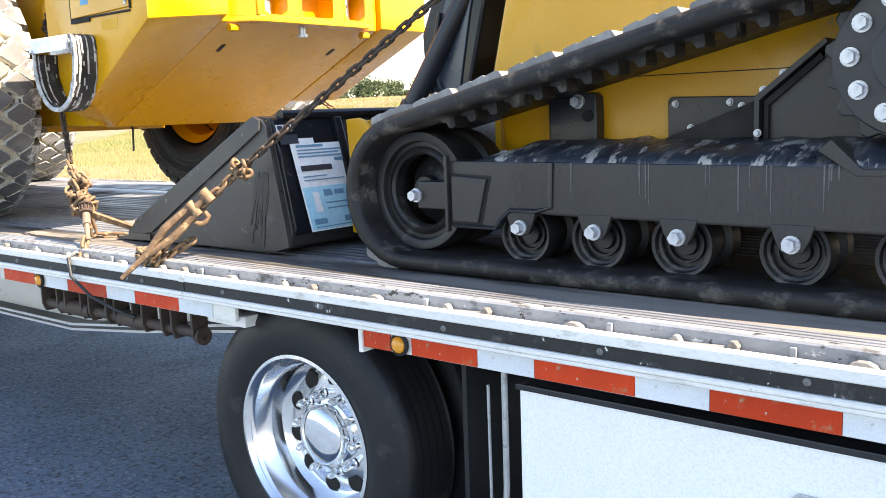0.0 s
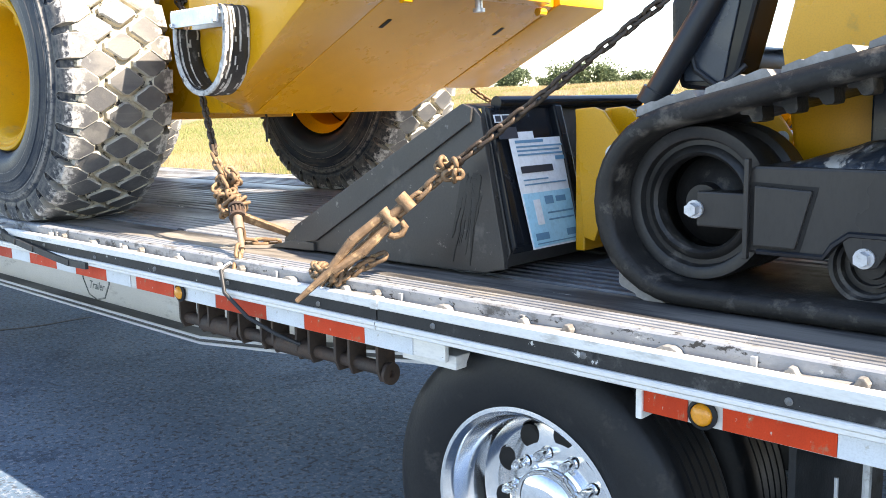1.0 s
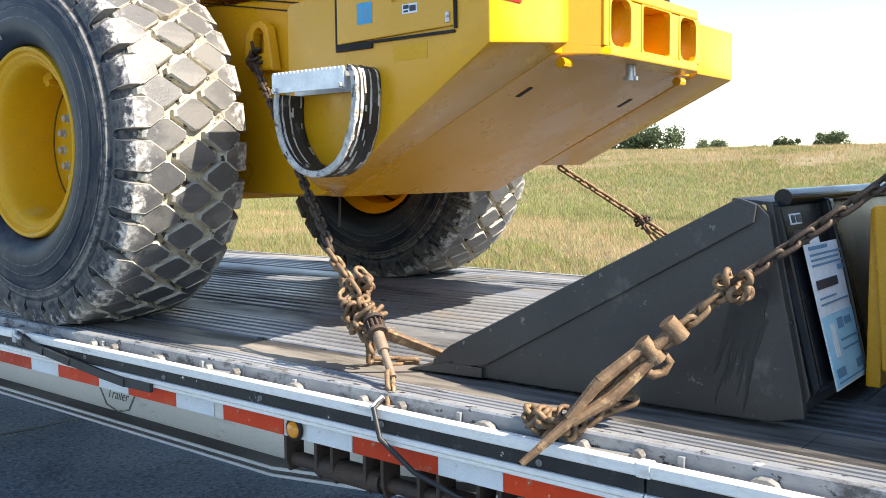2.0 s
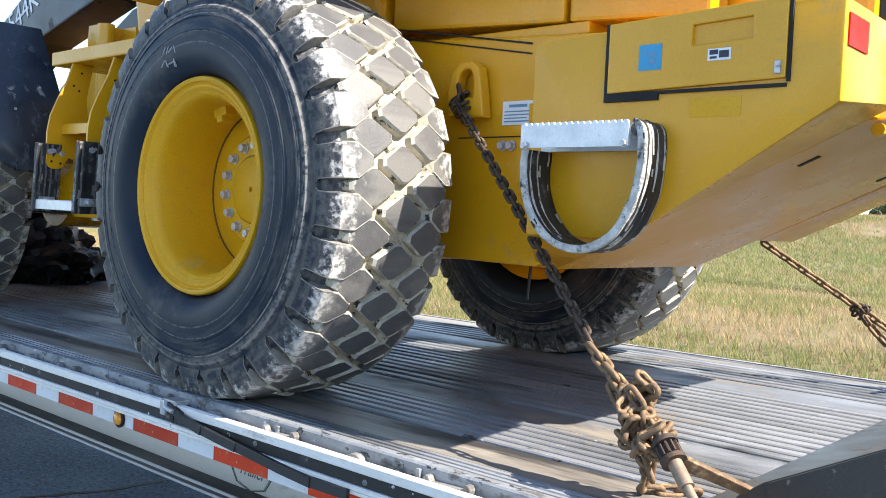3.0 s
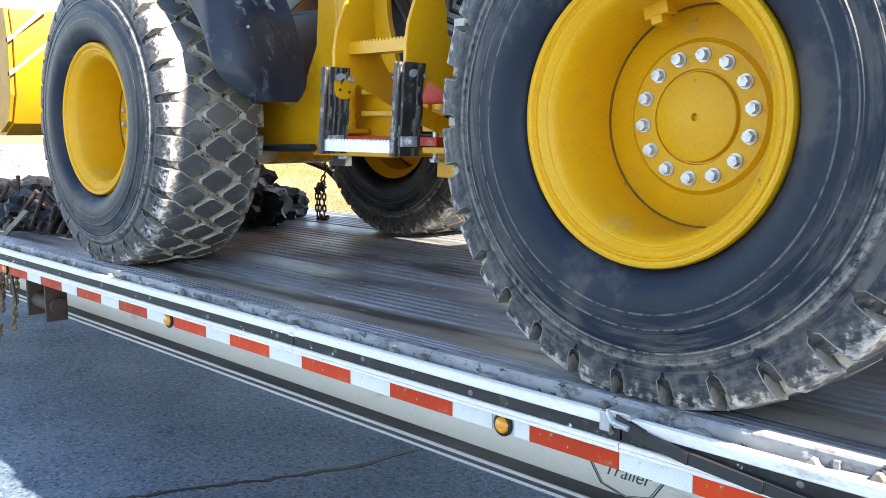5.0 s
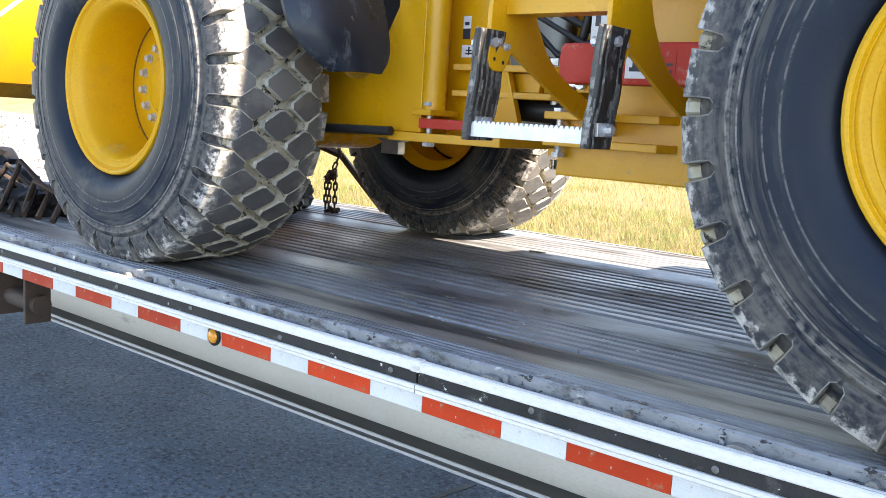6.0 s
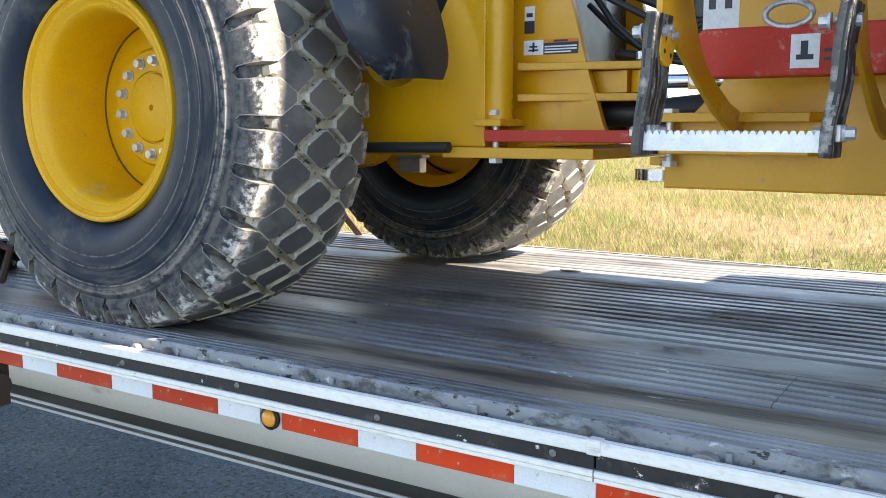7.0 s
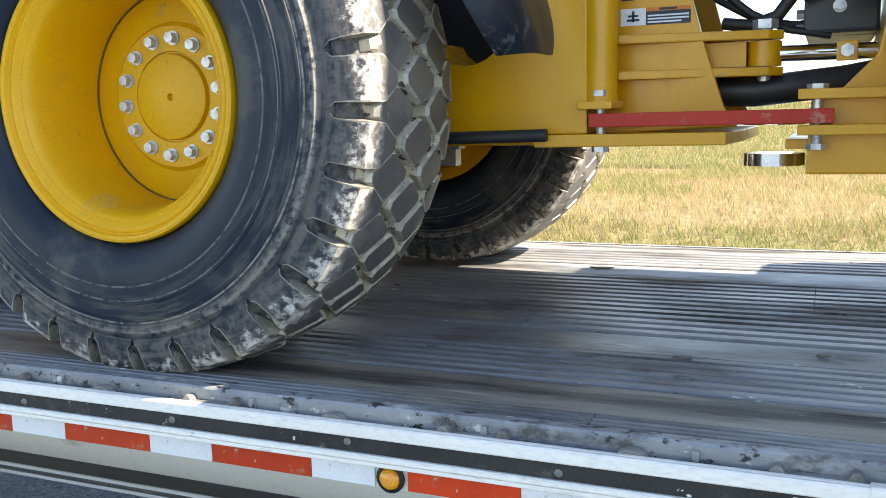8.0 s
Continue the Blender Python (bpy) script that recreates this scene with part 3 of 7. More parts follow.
def build_rail(side):
    """The edge of the deck: side rail, rub rail with its dark insert, spacers and tie hooks. side 1 near, -1 far."""
    def yy(v):
        return v if side > 0 else WIDE - v
    bm = bmesh.new()
    prism(bm, [(yy(a), b) for a, b in ((0.007, 1.03), (0.007, 1.066), (-0.016, 1.066), (-0.016, DECK - 0.004), (-0.011, DECK + 0.001), (0.018, DECK + 0.001), (0.018, DECK - 0.042), (0.09, DECK - 0.042), (0.09, 1.03))], "x", X0, X1)
    wall = part("side_rail", bm, M["gap_wall"], trailer, "weathered grey aluminium side rail")
    if side > 0:
        for i in range(30):
            x = X0 + 0.5 + i * 0.535 + 0.06 * math.sin(i * 2.1)
            bm = bmesh.new()
            box(bm, x - 0.007, x + 0.007, -0.027, -0.0155, 1.06, DECK - 0.012)
            part("rail_rib", bm, M["gap_wall"], wall, bevel=0.002)
    for a, b in zip(JOINTS, JOINTS[1:]):
        bm = bmesh.new()
        prism(bm, [(yy(p), q) for p, q in ((-0.063, 1.1025), (-0.066, 1.1055), (-0.066, 1.128), (-0.062, 1.132), (-0.056, 1.132), (-0.054, 1.1305), (-0.052, 1.1325), (-0.044, 1.1325), (-0.041, 1.129), (-0.041, 1.1025))], "x", a + 0.002, b - 0.002)
        rail = part("rub_rail", bm, M["rail"], trailer, "scuffed white rub rail")
        bm = bmesh.new()
        box(bm, a + 0.003, b - 0.003, *sorted((yy(-0.056), yy(-0.030))), 1.0665, 1.102)
        part("insert", bm, M["rail_black"], rail, "black rub rail insert")
        bm = bmesh.new()
        prism(bm, [(yy(p), q) for p, q in ((-0.066, 1.0535), (-0.066, 1.062), (-0.062, 1.0655), (0.006, 1.0655), (0.006, 1.038), (-0.058, 1.038), (-0.064, 1.0415), (-0.064, 1.050), (-0.061, 1.0515), (-0.061, 1.0525))], "x", a + 0.002, b - 0.002)
        part("lower_lip", bm, M["rail"], rail)
        bm = bmesh.new()
        x0 = 3.885 if a == 3.05 else a + 0.004
        box(bm, x0, b - 0.004, *sorted((yy(-0.0115), yy(0.0065))), 0.972, 1.0375)
        part("tape_flange", bm, M["skirt"], rail)


build_rail(1)
build_rail(-1)

sleeve_bm = bmesh.new()
prism(sleeve_bm, [(-0.069, -0.003), (-0.069, 0.026), (-0.064, 0.031), (-0.041, 0.031), (-0.037, 0.026), (-0.037, -0.003)], "x", -0.016, 0.016)
SLEEVE = finish(sleeve_bm, "joint_sleeve", M["rail"], bevel=0.003)
for x in JOINTS[1:-1]:
    link("joint_sleeve", SLEEVE, trailer, Matrix.Translation(Vector((x, 0.0, 1.1045)) - trailer.location))
rivet_bm = bmesh.new()
lathe(rivet_bm, [(0, -0.006), (0.006, -0.005), (0.009, 0.0)], 10)
RIVET = finish(rivet_bm, "rivet", M["hook"], smooth=60)
for i in range(34):
    x = X0 + 0.31 + i * 0.48
    link("rivet", RIVET, trailer, Matrix.Translation(Vector((x, -0.0565, 1.084 + 0.004 * (i % 3 - 1))) - trailer.location))

spacer_bm = bmesh.new()
prism(spacer_bm, [(-0.034, 0), (0.034, 0), (0.024, 0.014), (0.010, 0.020), (-0.010, 0.020), (-0.024, 0.014)], "y", 0.0, 0.024)
SPACER = finish(spacer_bm, "spacer", M["hook"], bevel=0.002)
hook_bm = bmesh.new()
prism(hook_bm, [(-0.078, -0.004), (0.078, -0.004), (0.082, 0.012), (0.074, 0.023), (0.062, 0.023), (0.054, 0.008), (-0.050, 0.005), (-0.058, 0.018), (-0.068, 0.020), (-0.080, 0.008)], "y", 0.0, 0.022)
HOOK = finish(hook_bm, "tie_hook", M["hook"], bevel=0.003)
for i in range(24):
    x = 0.948 + 0.668 * (i - 12)
    link("tie_hook", HOOK, trailer, Matrix.Translation(Vector((x, -0.0395, 1.124)) - trailer.location))
    link("spacer", SPACER, trailer, Matrix.Translation(Vector((x + 0.334, -0.0405, 1.120)) - trailer.location))

# Red and white tape in pieces of 0.28 and 0.18 m, broken by the marker lamps.
tape_r, tape_w = bmesh.new(), bmesh.new()
box(tape_r, 0, 0.28, -0.0035, -0.0005, -0.0265, 0.0265)
box(tape_w, 0, 0.18, -0.0035, -0.0005, -0.026, 0.026)
TAPE_R, TAPE_W = finish(tape_r, "tape", M["tape_red"]), finish(tape_w, "tape", M["tape_white"])
LAMPS = [-3.86, -1.926, 0.0, 1.93, 4.03, 6.0]


def tape(x0, colour, length, dip=0.0):
    me = TAPE_R if colour == "r" else TAPE_W
    full = 0.28 if colour == "r" else 0.18
    m = Matrix.Translation(Vector((x0, -0.0115, 1.000)) - trailer.location) @ Matrix.Diagonal((length / full, 1, 1, 1)) @ pose(0, 0, 0, 0, dip, 0)
    return link("tape", me, trailer, m)


def tape_run(x0, x1, first):
    x, c = x0, first
    while x < x1 - 0.03:
        full = 0.28 if c == "r" else 0.19
        w = min(full, x1 - x)
        tape(x, c, w - 0.0015, random.uniform(-0.25, 0.25))
        x += w
        c = "w" if c == "r" else "r"


tape_run(-7.5, -3.90, "w")
tape_run(-3.82, -1.965, "r")
for x, c, w in ((-1.885, "r", 0.263), (-1.622, "w", 0.182), (-1.44, "r", 0.274), (-1.166, "w", 0.204), (-0.962, "r", 0.276), (-0.686, "w", 0.201), (-0.485, "r", 0.282), (-0.203, "w", 0.16),
                (0.04, "w", 0.056), (0.096, "r", 0.294), (0.39, "w", 0.208), (0.598, "r", 0.285), (0.883, "w", 0.19), (1.073, "r", 0.28), (1.353, "w", 0.20), (1.60, "r", 0.28), (1.98, "w", 0.18), (2.163, "r", 0.30), (2.463, "w", 0.2), (2.664, "r", 0.285), (2.949, "w", 0.20),
                (3.885, "r", 0.11), (4.075, "r", 0.237), (4.312, "w", 0.183), (4.495, "r", 0.286), (4.781, "w", 0.185), (4.966, "r", 0.285), (5.251, "w", 0.19)):
    tape(x, c, w - 0.0015, random.uniform(-0.2, 0.2))
tape_run(5.44, 5.95, "r")
tape_run(6.05, 8.9, "w")

lens = bmesh.new()
lathe(lens, [(0, -0.024), (0.016, -0.021), (0.024, -0.014), (0.026, -0.004)], 20)
LENS = finish(lens, "lens", M["amber"], smooth=50)
base = bmesh.new()
lathe(base, [(0, -0.002), (0.034, -0.002), (0.034, -0.008), (0.0265, -0.012), (0.0265, -0.004), (0, -0.004)], 20)
LBASE = finish(base, "marker_lamp", M["rubber"], smooth=40)
for x in LAMPS:
    o = link("marker_lamp", LBASE, trailer, Matrix.Translation(Vector((x, -0.0125, 0.999)) - trailer.location))
    tagged(link("lens", LENS, o), "amber lens")


def build_under():
    # two main beams: a pale web on a grooved lower flange, which rises over the axles
    low = [(X0, 0.622), (1.25, 0.622), (1.9, 0.69), (2.55, 0.775), (3.0, 0.83), (X1, 0.83)]
    for side in (1, -1):
        def yy(v):
            return v if side > 0 else WIDE - v
        bm = bmesh.new()
        prism(bm, low + [(X1, 1.084), (X0, 1.084)], "y", *sorted((yy(0.565), yy(0.577))))
        beam = part("main_beam", bm, M["skirt"], trailer, "pale aluminium main beam web")
        for name, section, look_, words in (("flange", [(0.470, 0.0), (0.470, -0.032), (0.674, -0.032), (0.674, 0.0)], "flange", "dark lower flange"),
                                            ("flange_lip", [(0.462, 0.004), (0.462, -0.007), (0.4695, -0.007), (0.4695, 0.004)], "alu", "bright aluminium flange edge"),
                                            ("flange_lip", [(0.462, -0.022), (0.462, -0.034), (0.4695, -0.034), (0.4695, -0.022)], "alu", "bright aluminium flange edge")):
            bm = bmesh.new()
            rows = [[bm.verts.new((x, yy(y), z + dz)) for y, dz in section] for x, z in low]
            n = len(section)
            for u, v in zip(rows, rows[1:]):
                for q in range(n):
                    bm.faces.new((u[q], u[(q + 1) % n], v[(q + 1) % n], v[q]))
            bm.faces.new(rows[0][::-1])
            bm.faces.new(rows[-1])
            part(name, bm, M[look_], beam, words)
    for i in range(22):
        x = X0 + 0.4 + i * 0.72
        bm = bmesh.new()
        box(bm, x - 0.03, x + 0.03, 0.09, WIDE - 0.09, 0.99, 1.0845)
        part("cross_member", bm, M["alu"], trailer)
    # gooseneck step at the front of the deck
    bm = bmesh.new()
    box(bm, X0 - 0.12, X0 - 0.002, 0.02, WIDE - 0.02, 0.85, 1.60)
    box(bm, X0 - 2.6, X0 - 0.12, 0.02, WIDE - 0.02, 1.45, 1.60)
    part("upper_deck", bm, M["gap_wall"], trailer, bevel=0.006)
    # hanging plates that carry the winch bar
    plate = bmesh.new()
    prism(plate, [(-0.035, 0.0), (0.035, 0.0), (0.035, -0.10), (0.02, -0.135), (-0.02, -0.135), (-0.035, -0.10)], "x", -0.006, 0.006)
    PL = finish(plate, "winch_plate", M["rust_dark"], bevel=0.002)
    for i in range(12):
        x = 1.84 + i * 0.0985 + (0.02 if i % 2 else -0.012)
        link("winch_plate", PL, trailer, Matrix.Translation(Vector((x, 0.07, 0.975)) - trailer.location))
    bm = bmesh.new()
    rod(bm, (1.82, 0.07, 0.875), (2.955, 0.07, 0.875), 0.022, 12)
    rod(bm, (1.95, 0.07, 0.875), (2.2, 0.07, 0.875), 0.034, 12)
    rod(bm, (2.42, 0.07, 0.875), (2.62, 0.07, 0.875), 0.034, 12)
    part("winch_bar", bm, M["rust_dark"], trailer, "rusty steel winch bar", smooth=40)
    bm = bmesh.new()
    lathe(bm, [(0.012, -0.006), (0.034, -0.006), (0.034, 0.006), (0.012, 0.006)], 20, (0, 0, 0), closed=True)
    me = finish(bm, "winch_ring", M["rust_dark"], smooth=40)
    link("winch_ring", me, trailer, Matrix.Translation(Vector((2.965, 0.07, 0.865)) - trailer.location) @ pose(0, 0, 0, 0, 0, 90))
    # fender bracket in front of the wheel
    for piece in ((3.07, 3.28, 0.02, 0.12, 0.945, 0.985), (3.05, 3.27, -0.0115, 0.005, 0.972, 1.037), (3.868, 3.8845, -0.022, 0.03, 0.955, 1.037)):
        bm = bmesh.new()
        box(bm, *piece)
        part("wheel_bracket", bm, M["rail"], trailer, bevel=0.004)


build_under()


# ---- trailer wheel ----
def dual_wheel(x, y, z, flip):
    """A dual pair: the outer tyre with its polished dished wheel, and the inner tyre."""
    turn = pose(0, 0, 0, 0, 0, 180 if flip else 0)
    where = Matrix.Translation(Vector((x, y, z)) - trailer.location) @ turn
    bm = bmesh.new()
    prof = [(0.286, 0.028), (0.300, 0.012), (0.312, 0.014), (0.312, 0.022), (0.296, 0.032), (0.286, 0.05), (0.276, 0.09), (0.262, 0.105), (0.256, 0.15), (0.235, 0.172), (0.225, 0.176), (0.15, 0.158), (0.13, 0.158), (0, 0.158), (0, 0.19), (0.24, 0.19), (0.286, 0.2)]
    lathe(bm, prof, 72)
    rim = link("wheel", finish(bm, "wheel", M["polished"], smooth=35), trailer, where)
    tagged(rim, "polished aluminium trailer wheel with chrome hub cap")
    hole = bmesh.new()
    lathe(hole, [(0, -0.002), (0.032, -0.002), (0.036, 0.004), (0.0, 0.004)], 20)
    HM = finish(hole, "hand_hole", M["gap"])
    lug = bmesh.new()
    lathe(lug, [(0, -0.052), (0.006, -0.052), (0.014, -0.040), (0.0155, 0.0), (0.02, 0.004), (0, 0.004)], 12)
    LM = finish(lug, "lug_nut", M["chrome"], smooth=40)
    for i in range(10):
        a = math.radians(36 * i + 12)
        link("hand_hole", HM, rim, pose(0.195 * math.cos(a), 0.1655, 0.195 * math.sin(a), 0, 0, 0))
        a = math.radians(36 * i + 30)
        link("lug_nut", LM, rim, pose(0.143 * math.cos(a), 0.150, 0.143 * math.sin(a), 0, 0, 0))
    cap = bmesh.new()
    lathe(cap, [(0, -0.006), (0.03, -0.005), (0.062, 0.002), (0.094, 0.010), (0.105, 0.022), (0.107, 0.034), (0.107, 0.060), (0.116, 0.064), (0.116, 0.078)], 40)
    tagged(link("hub_cap", finish(cap, "hub_cap", M["chrome"], smooth=50), rim, Matrix.Translation((0, 0.084, 0))), "chrome hub cap")
    bm = bmesh.new()
    for off in (0.0, 0.33):
        prof = [(0.288, 0.03), (0.318, 0.014), (0.36, -0.004), (0.40, -0.006), (0.45, 0.002), (0.480, 0.022), (0.488, 0.03), (0.494, 0.05)]
        for k in range(5):
            a = 0.055 + k * 0.035
            prof += [(0.496, a), (0.496, a + 0.026), (0.486, a + 0.028), (0.486, a + 0.033)]
        prof += [(0.494, 0.235), (0.486, 0.25), (0.45, 0.268), (0.40, 0.275), (0.33, 0.265), (0.288, 0.25)]
        lathe(bm, [(r, a + off) for r, a in prof], 80)
    for v in bm.verts:
        v.co.z = max(v.co.z, GROUND + 0.001 - z)
    tagged(link("tyre", finish(bm, "tyre", M["rubber"], smooth=30), rim), "black ribbed highway tyre")


for x in (3.468, 6.85):
    dual_wheel(x, 0.063, GROUND + 0.45, False)
    dual_wheel(x, WIDE - 0.063, GROUND + 0.45, True)
bm = bmesh.new()
for x in (3.468, 6.85):
    rod(bm, (x, 0.24, GROUND + 0.45), (x, WIDE - 0.24, GROUND + 0.45), 0.07, 14)
    box(bm, x - 0.06, x + 0.06, 0.66, 0.82, 0.5, 0.6)
part("axle", bm, M["black"], trailer)


def toolbox():
    bm = bmesh.new()
    prism(bm, [(0.05, 0.30), (0.05, 0.915), (0.30, 0.915), (0.62, 0.915), (0.62, 0.30)], "x", 4.40, 6.2)
    tb = part("toolbox", bm, M["white"], trailer, "white painted toolbox hung under the deck", bevel=0.012)
    bm = bmesh.new()
    prism(bm, [(0.040, 0.929), (0.040, 0.912), (0.047, 0.912), (0.047, 0.9175), (0.62, 0.9175), (0.62, 0.929)], "x", 4.395, 6.205)
    part("lid", bm, M["black"], tb, "black toolbox lid flange", bevel=0.003)
    bm = bmesh.new()
    ring = [(5.145, 0.80), (5.255, 0.80), (5.265, 0.79), (5.265, 0.69), (5.255, 0.68), (5.145, 0.68), (5.135, 0.69), (5.135, 0.79)]
    inner = [(5.160, 0.785), (5.245, 0.785), (5.250, 0.78), (5.250, 0.70), (5.245, 0.695), (5.160, 0.695), (5.155, 0.70), (5.155, 0.78)]
    ring_plate(bm, ring, inner, "y", 0.042, 0.0495)
    box(bm, 5.153, 5.252, 0.0485, 0.0497, 0.692, 0.788)
    lk = part("latch", bm, M["steel"], tb, "steel paddle latch", bevel=0.002)
    bm = bmesh.new()
    tube(bm, [(5.180, 0.038, 0.70), (5.180, 0.034, 0.745), (5.190, 0.034, 0.763), (5.210, 0.034, 0.763), (5.220, 0.034, 0.745), (5.220, 0.038, 0.70)], 0.007, 8)
    part("handle", bm, M["rubber"], lk, smooth=40)
    bm = bmesh.new()
    tube(bm, [(4.345, 0.06, 1.0), (4.345, 0.06, 0.62), (4.34, 0.055, 0.46)], 0.009, 8)
    tube(bm, [(4.285, 0.065, 0.90), (4.29, 0.062, 0.46), (4.31, 0.06, 0.445), (4.34, 0.06, 0.455)], 0.0045, 8)
    part("mudflap_hanger", bm, M["galv"], trailer, smooth=40)
    bm = bmesh.new()
    box(bm, 4.18, 4.196, 0.08, 0.66, 0.25, 0.98)
    part("mud_flap", bm, M["rubber"], trailer, "black rubber mud flap")


toolbox()


M["decal"] = mat("decal_green_black", (0.03, 0.05, 0.05), None, 0.5, bump=0.0)


def shield(x, z, y):
    """The shield on the beam's web: a double outline and one slanted word."""
    out = [(x - 0.150, z + 0.105), (x + 0.150, z + 0.105), (x + 0.165, z + 0.03), (x + 0.10, z - 0.062), (x, z - 0.085), (x - 0.10, z - 0.062), (x - 0.165, z + 0.03)]
    s = None
    for a, c in ((1.0, 0.955), (0.93, 0.905)):
        bm = bmesh.new()
        ring_plate(bm, [(x + (p - x) * a, z + (q - z) * a) for p, q in out], [(x + (p - x) * c, z + (q - z) * c) for p, q in out], "y", y - 0.0012, y - 0.0002)
        s = s or part("shield_decal", bm, M["decal"], trailer, "dark shield outline on the pale beam web")
        if a < 1:
            part("inner_line", bm, M["decal"], s)
    cu = bpy.data.curves.new("lettering", "FONT")
    cu.body, cu.size, cu.shear, cu.extrude, cu.align_x = "Trailer", 0.066, 0.35, 0.0004, "CENTER"
    t = new("lettering", cu)
    t.matrix_world = Matrix.Translation((x, y - 0.0008, z - 0.022)) @ pose(0, 0, 0, 90, 0, 0)
    bpy.context.view_layer.update()
    me = bpy.data.meshes.new_from_object(t.evaluated_get(bpy.context.evaluated_depsgraph_get()))
    me.materials.clear()
    me.materials.append(M["decal"])
    me.transform(Matrix.Translation(-trailer.location) @ t.matrix_world)
    bpy.data.objects.remove(t)
    link("lettering", me, s)


shield(0.03, 0.703, 0.565)

# ---- big tyres ----
LW = 2.40
TYRE_R, TYRE_W = 0.735, 0.495


def carcass(a):
    """Radius of the tyre's body under the blocks, a metres in from its outer face."""
    s = abs(a - TYRE_W / 2) / (TYRE_W / 2)
    return TYRE_R - 0.036 - 0.022 * s ** 2 - (0.05 * ((s - 0.8) / 0.2) ** 2 if s > 0.8 else 0)



def loader_tyre(phase):
    """Block-tread tyre with thirty shoulder lugs, turned by phase degrees, flat where it stands."""
    bm = bmesh.new()
    side = [(0.340, 0.06), (0.358, 0.030), (0.369, 0.004), (0.383, -0.018), (0.405, -0.036), (0.435, -0.046), (0.47, -0.047), (0.508, -0.0425), (0.510, -0.045), (0.515, -0.0445), (0.518, -0.041), (0.555, -0.033),
            (0.557, -0.0355), (0.561, -0.0345), (0.564, -0.0305), (0.580, -0.0265), (0.582, -0.0295), (0.591, -0.0275), (0.594, -0.0235), (0.615, -0.012), (0.628, -0.006), (0.634, -0.007), (0.64, 0.001)]
    top = [(carcass(TYRE_W * k / 16), TYRE_W * k / 16) for k in range(1, 16)]
    prof = side + top + [(r, TYRE_W - a) for r, a in side[::-1]]
    lathe(bm, prof, 96, slots=[0] * (len(side) + 1) + [1] * (len(top) - 3) + [0] * (len(side) + 1))
    base = bm.verts[:]
    n = 30
    pitch = 2 * math.pi / n
    half_u, half_a = pitch / 2, TYRE_W * 0.249
    rnd = random.Random(4)

    def block(th, outline, height, ca):
        k = len(outline)
        rings = []
        for scale, lift in ((1.0, -0.012), (0.96, height * 0.72), (0.86, height)):
            ring = []
            for u, a in outline:
                uu, aa = u * scale, ca + (a - ca) * scale
                r = carcass(min(max(aa, 0.012), TYRE_W - 0.012)) + lift
                ring.append(bm.verts.new((r * math.cos(th + uu), aa, r * math.sin(th + uu))))
            rings.append(ring)
        for r0, r1, sl in ((rings[0], rings[1], 1), (rings[1], rings[2], 3)):
            for i in range(k):
                bm.faces.new((r0[i], r0[(i + 1) % k], r1[(i + 1) % k], r1[i])).material_index = sl
        bm.faces.new(rings[2]).material_index = 2

    for row in range(5):
        ca = TYRE_W / 2 + (row - 2) * half_a
        for i in range(n):
            th = (i + 0.5 * (row % 2)) * pitch + radians(phase)
            g = 0.82
            if 0 < row < 4:
                u, a = half_u * g, half_a * g
                out = [(-u, ca - 0.012), (-u * 0.80, ca - a * 0.30), (-u * 0.2, ca - a * 0.86), (u * 0.2, ca - a * 0.86), (u * 0.80, ca - a * 0.30), (u, ca - 0.012), (u, ca + 0.012), (u * 0.80, ca + a * 0.30), (u * 0.2, ca + a * 0.86), (-u * 0.2, ca + a * 0.86), (-u * 0.80, ca + a * 0.30), (-u, ca + 0.012)]
                block(th, out, 0.030 + rnd.uniform(-0.003, 0.003), ca)
            else:
                s = 1 if row == 0 else -1
                e = 0.0 if row == 0 else TYRE_W
                u = half_u * 0.80
                section = [(0.612, -0.0145, 1.19), (0.624, -0.0165, 1.15), (0.634, -0.0160, 0.95), (0.664, -0.0085, 0.90), (0.694, 0.003, 0.90), (0.709, 0.014, 0.89), (0.717, 0.045, 0.89), (0.722, 0.062, 0.87), (0.726, 0.118, 0.26)]
                slots = (0, 0, 0, 0, 0, 2, 2, 2)
                tops, lows = [], []
                for r, a, w in section:
                    w = w * u
                    lift = 0.030 if a > 0.0 else 0.014
                    rim_w = min(0.0045, w * 0.3)
                    tops.append([bm.verts.new((r * math.cos(th + q), e + s * a, r * math.sin(th + q))) for q in (-w, -w + rim_w, w - rim_w, w)])
                    lows.append([bm.verts.new(((r - lift) * math.cos(th + q * 1.05), e + s * (a + lift * 0.8), (r - lift) * math.sin(th + q * 1.05))) for q in (-w, w)])
                for k, sl in enumerate(slots):
                    for q in (0, 1, 2):
                        bm.faces.new((tops[k][q], tops[k][q + 1], tops[k + 1][q + 1], tops[k + 1][q])).material_index = sl if q == 1 or k == 0 else 3 if k > 5 else 4
                    for q in (0, 1):
                        bm.faces.new((tops[k][3 * q], tops[k + 1][3 * q], lows[k + 1][q], lows[k][q])).material_index = 1 if k > 5 else 4 if k > 2 else 0
                bm.faces.new((tops[-1][0], tops[-1][1], tops[-1][2], tops[-1][3], lows[-1][1], lows[-1][0])).material_index = 1
    # one moulding: every lug is tied to the carcass under it
    bm.verts.ensure_lookup_table()
    seen = set(base)
    for v in bm.verts[:]:
        if v in seen:
            continue
        stack, lug = [v], {v}
        while stack:
            for e in stack.pop().link_edges:
                for w in e.verts:
                    if w not in lug:
                        lug.add(w)
                        stack.append(w)
        seen |= lug
        bm.edges.new((v, min(base[len(side) * 96:(len(side) + len(top)) * 96:8], key=lambda w: (w.co - v.co).length_squared)))
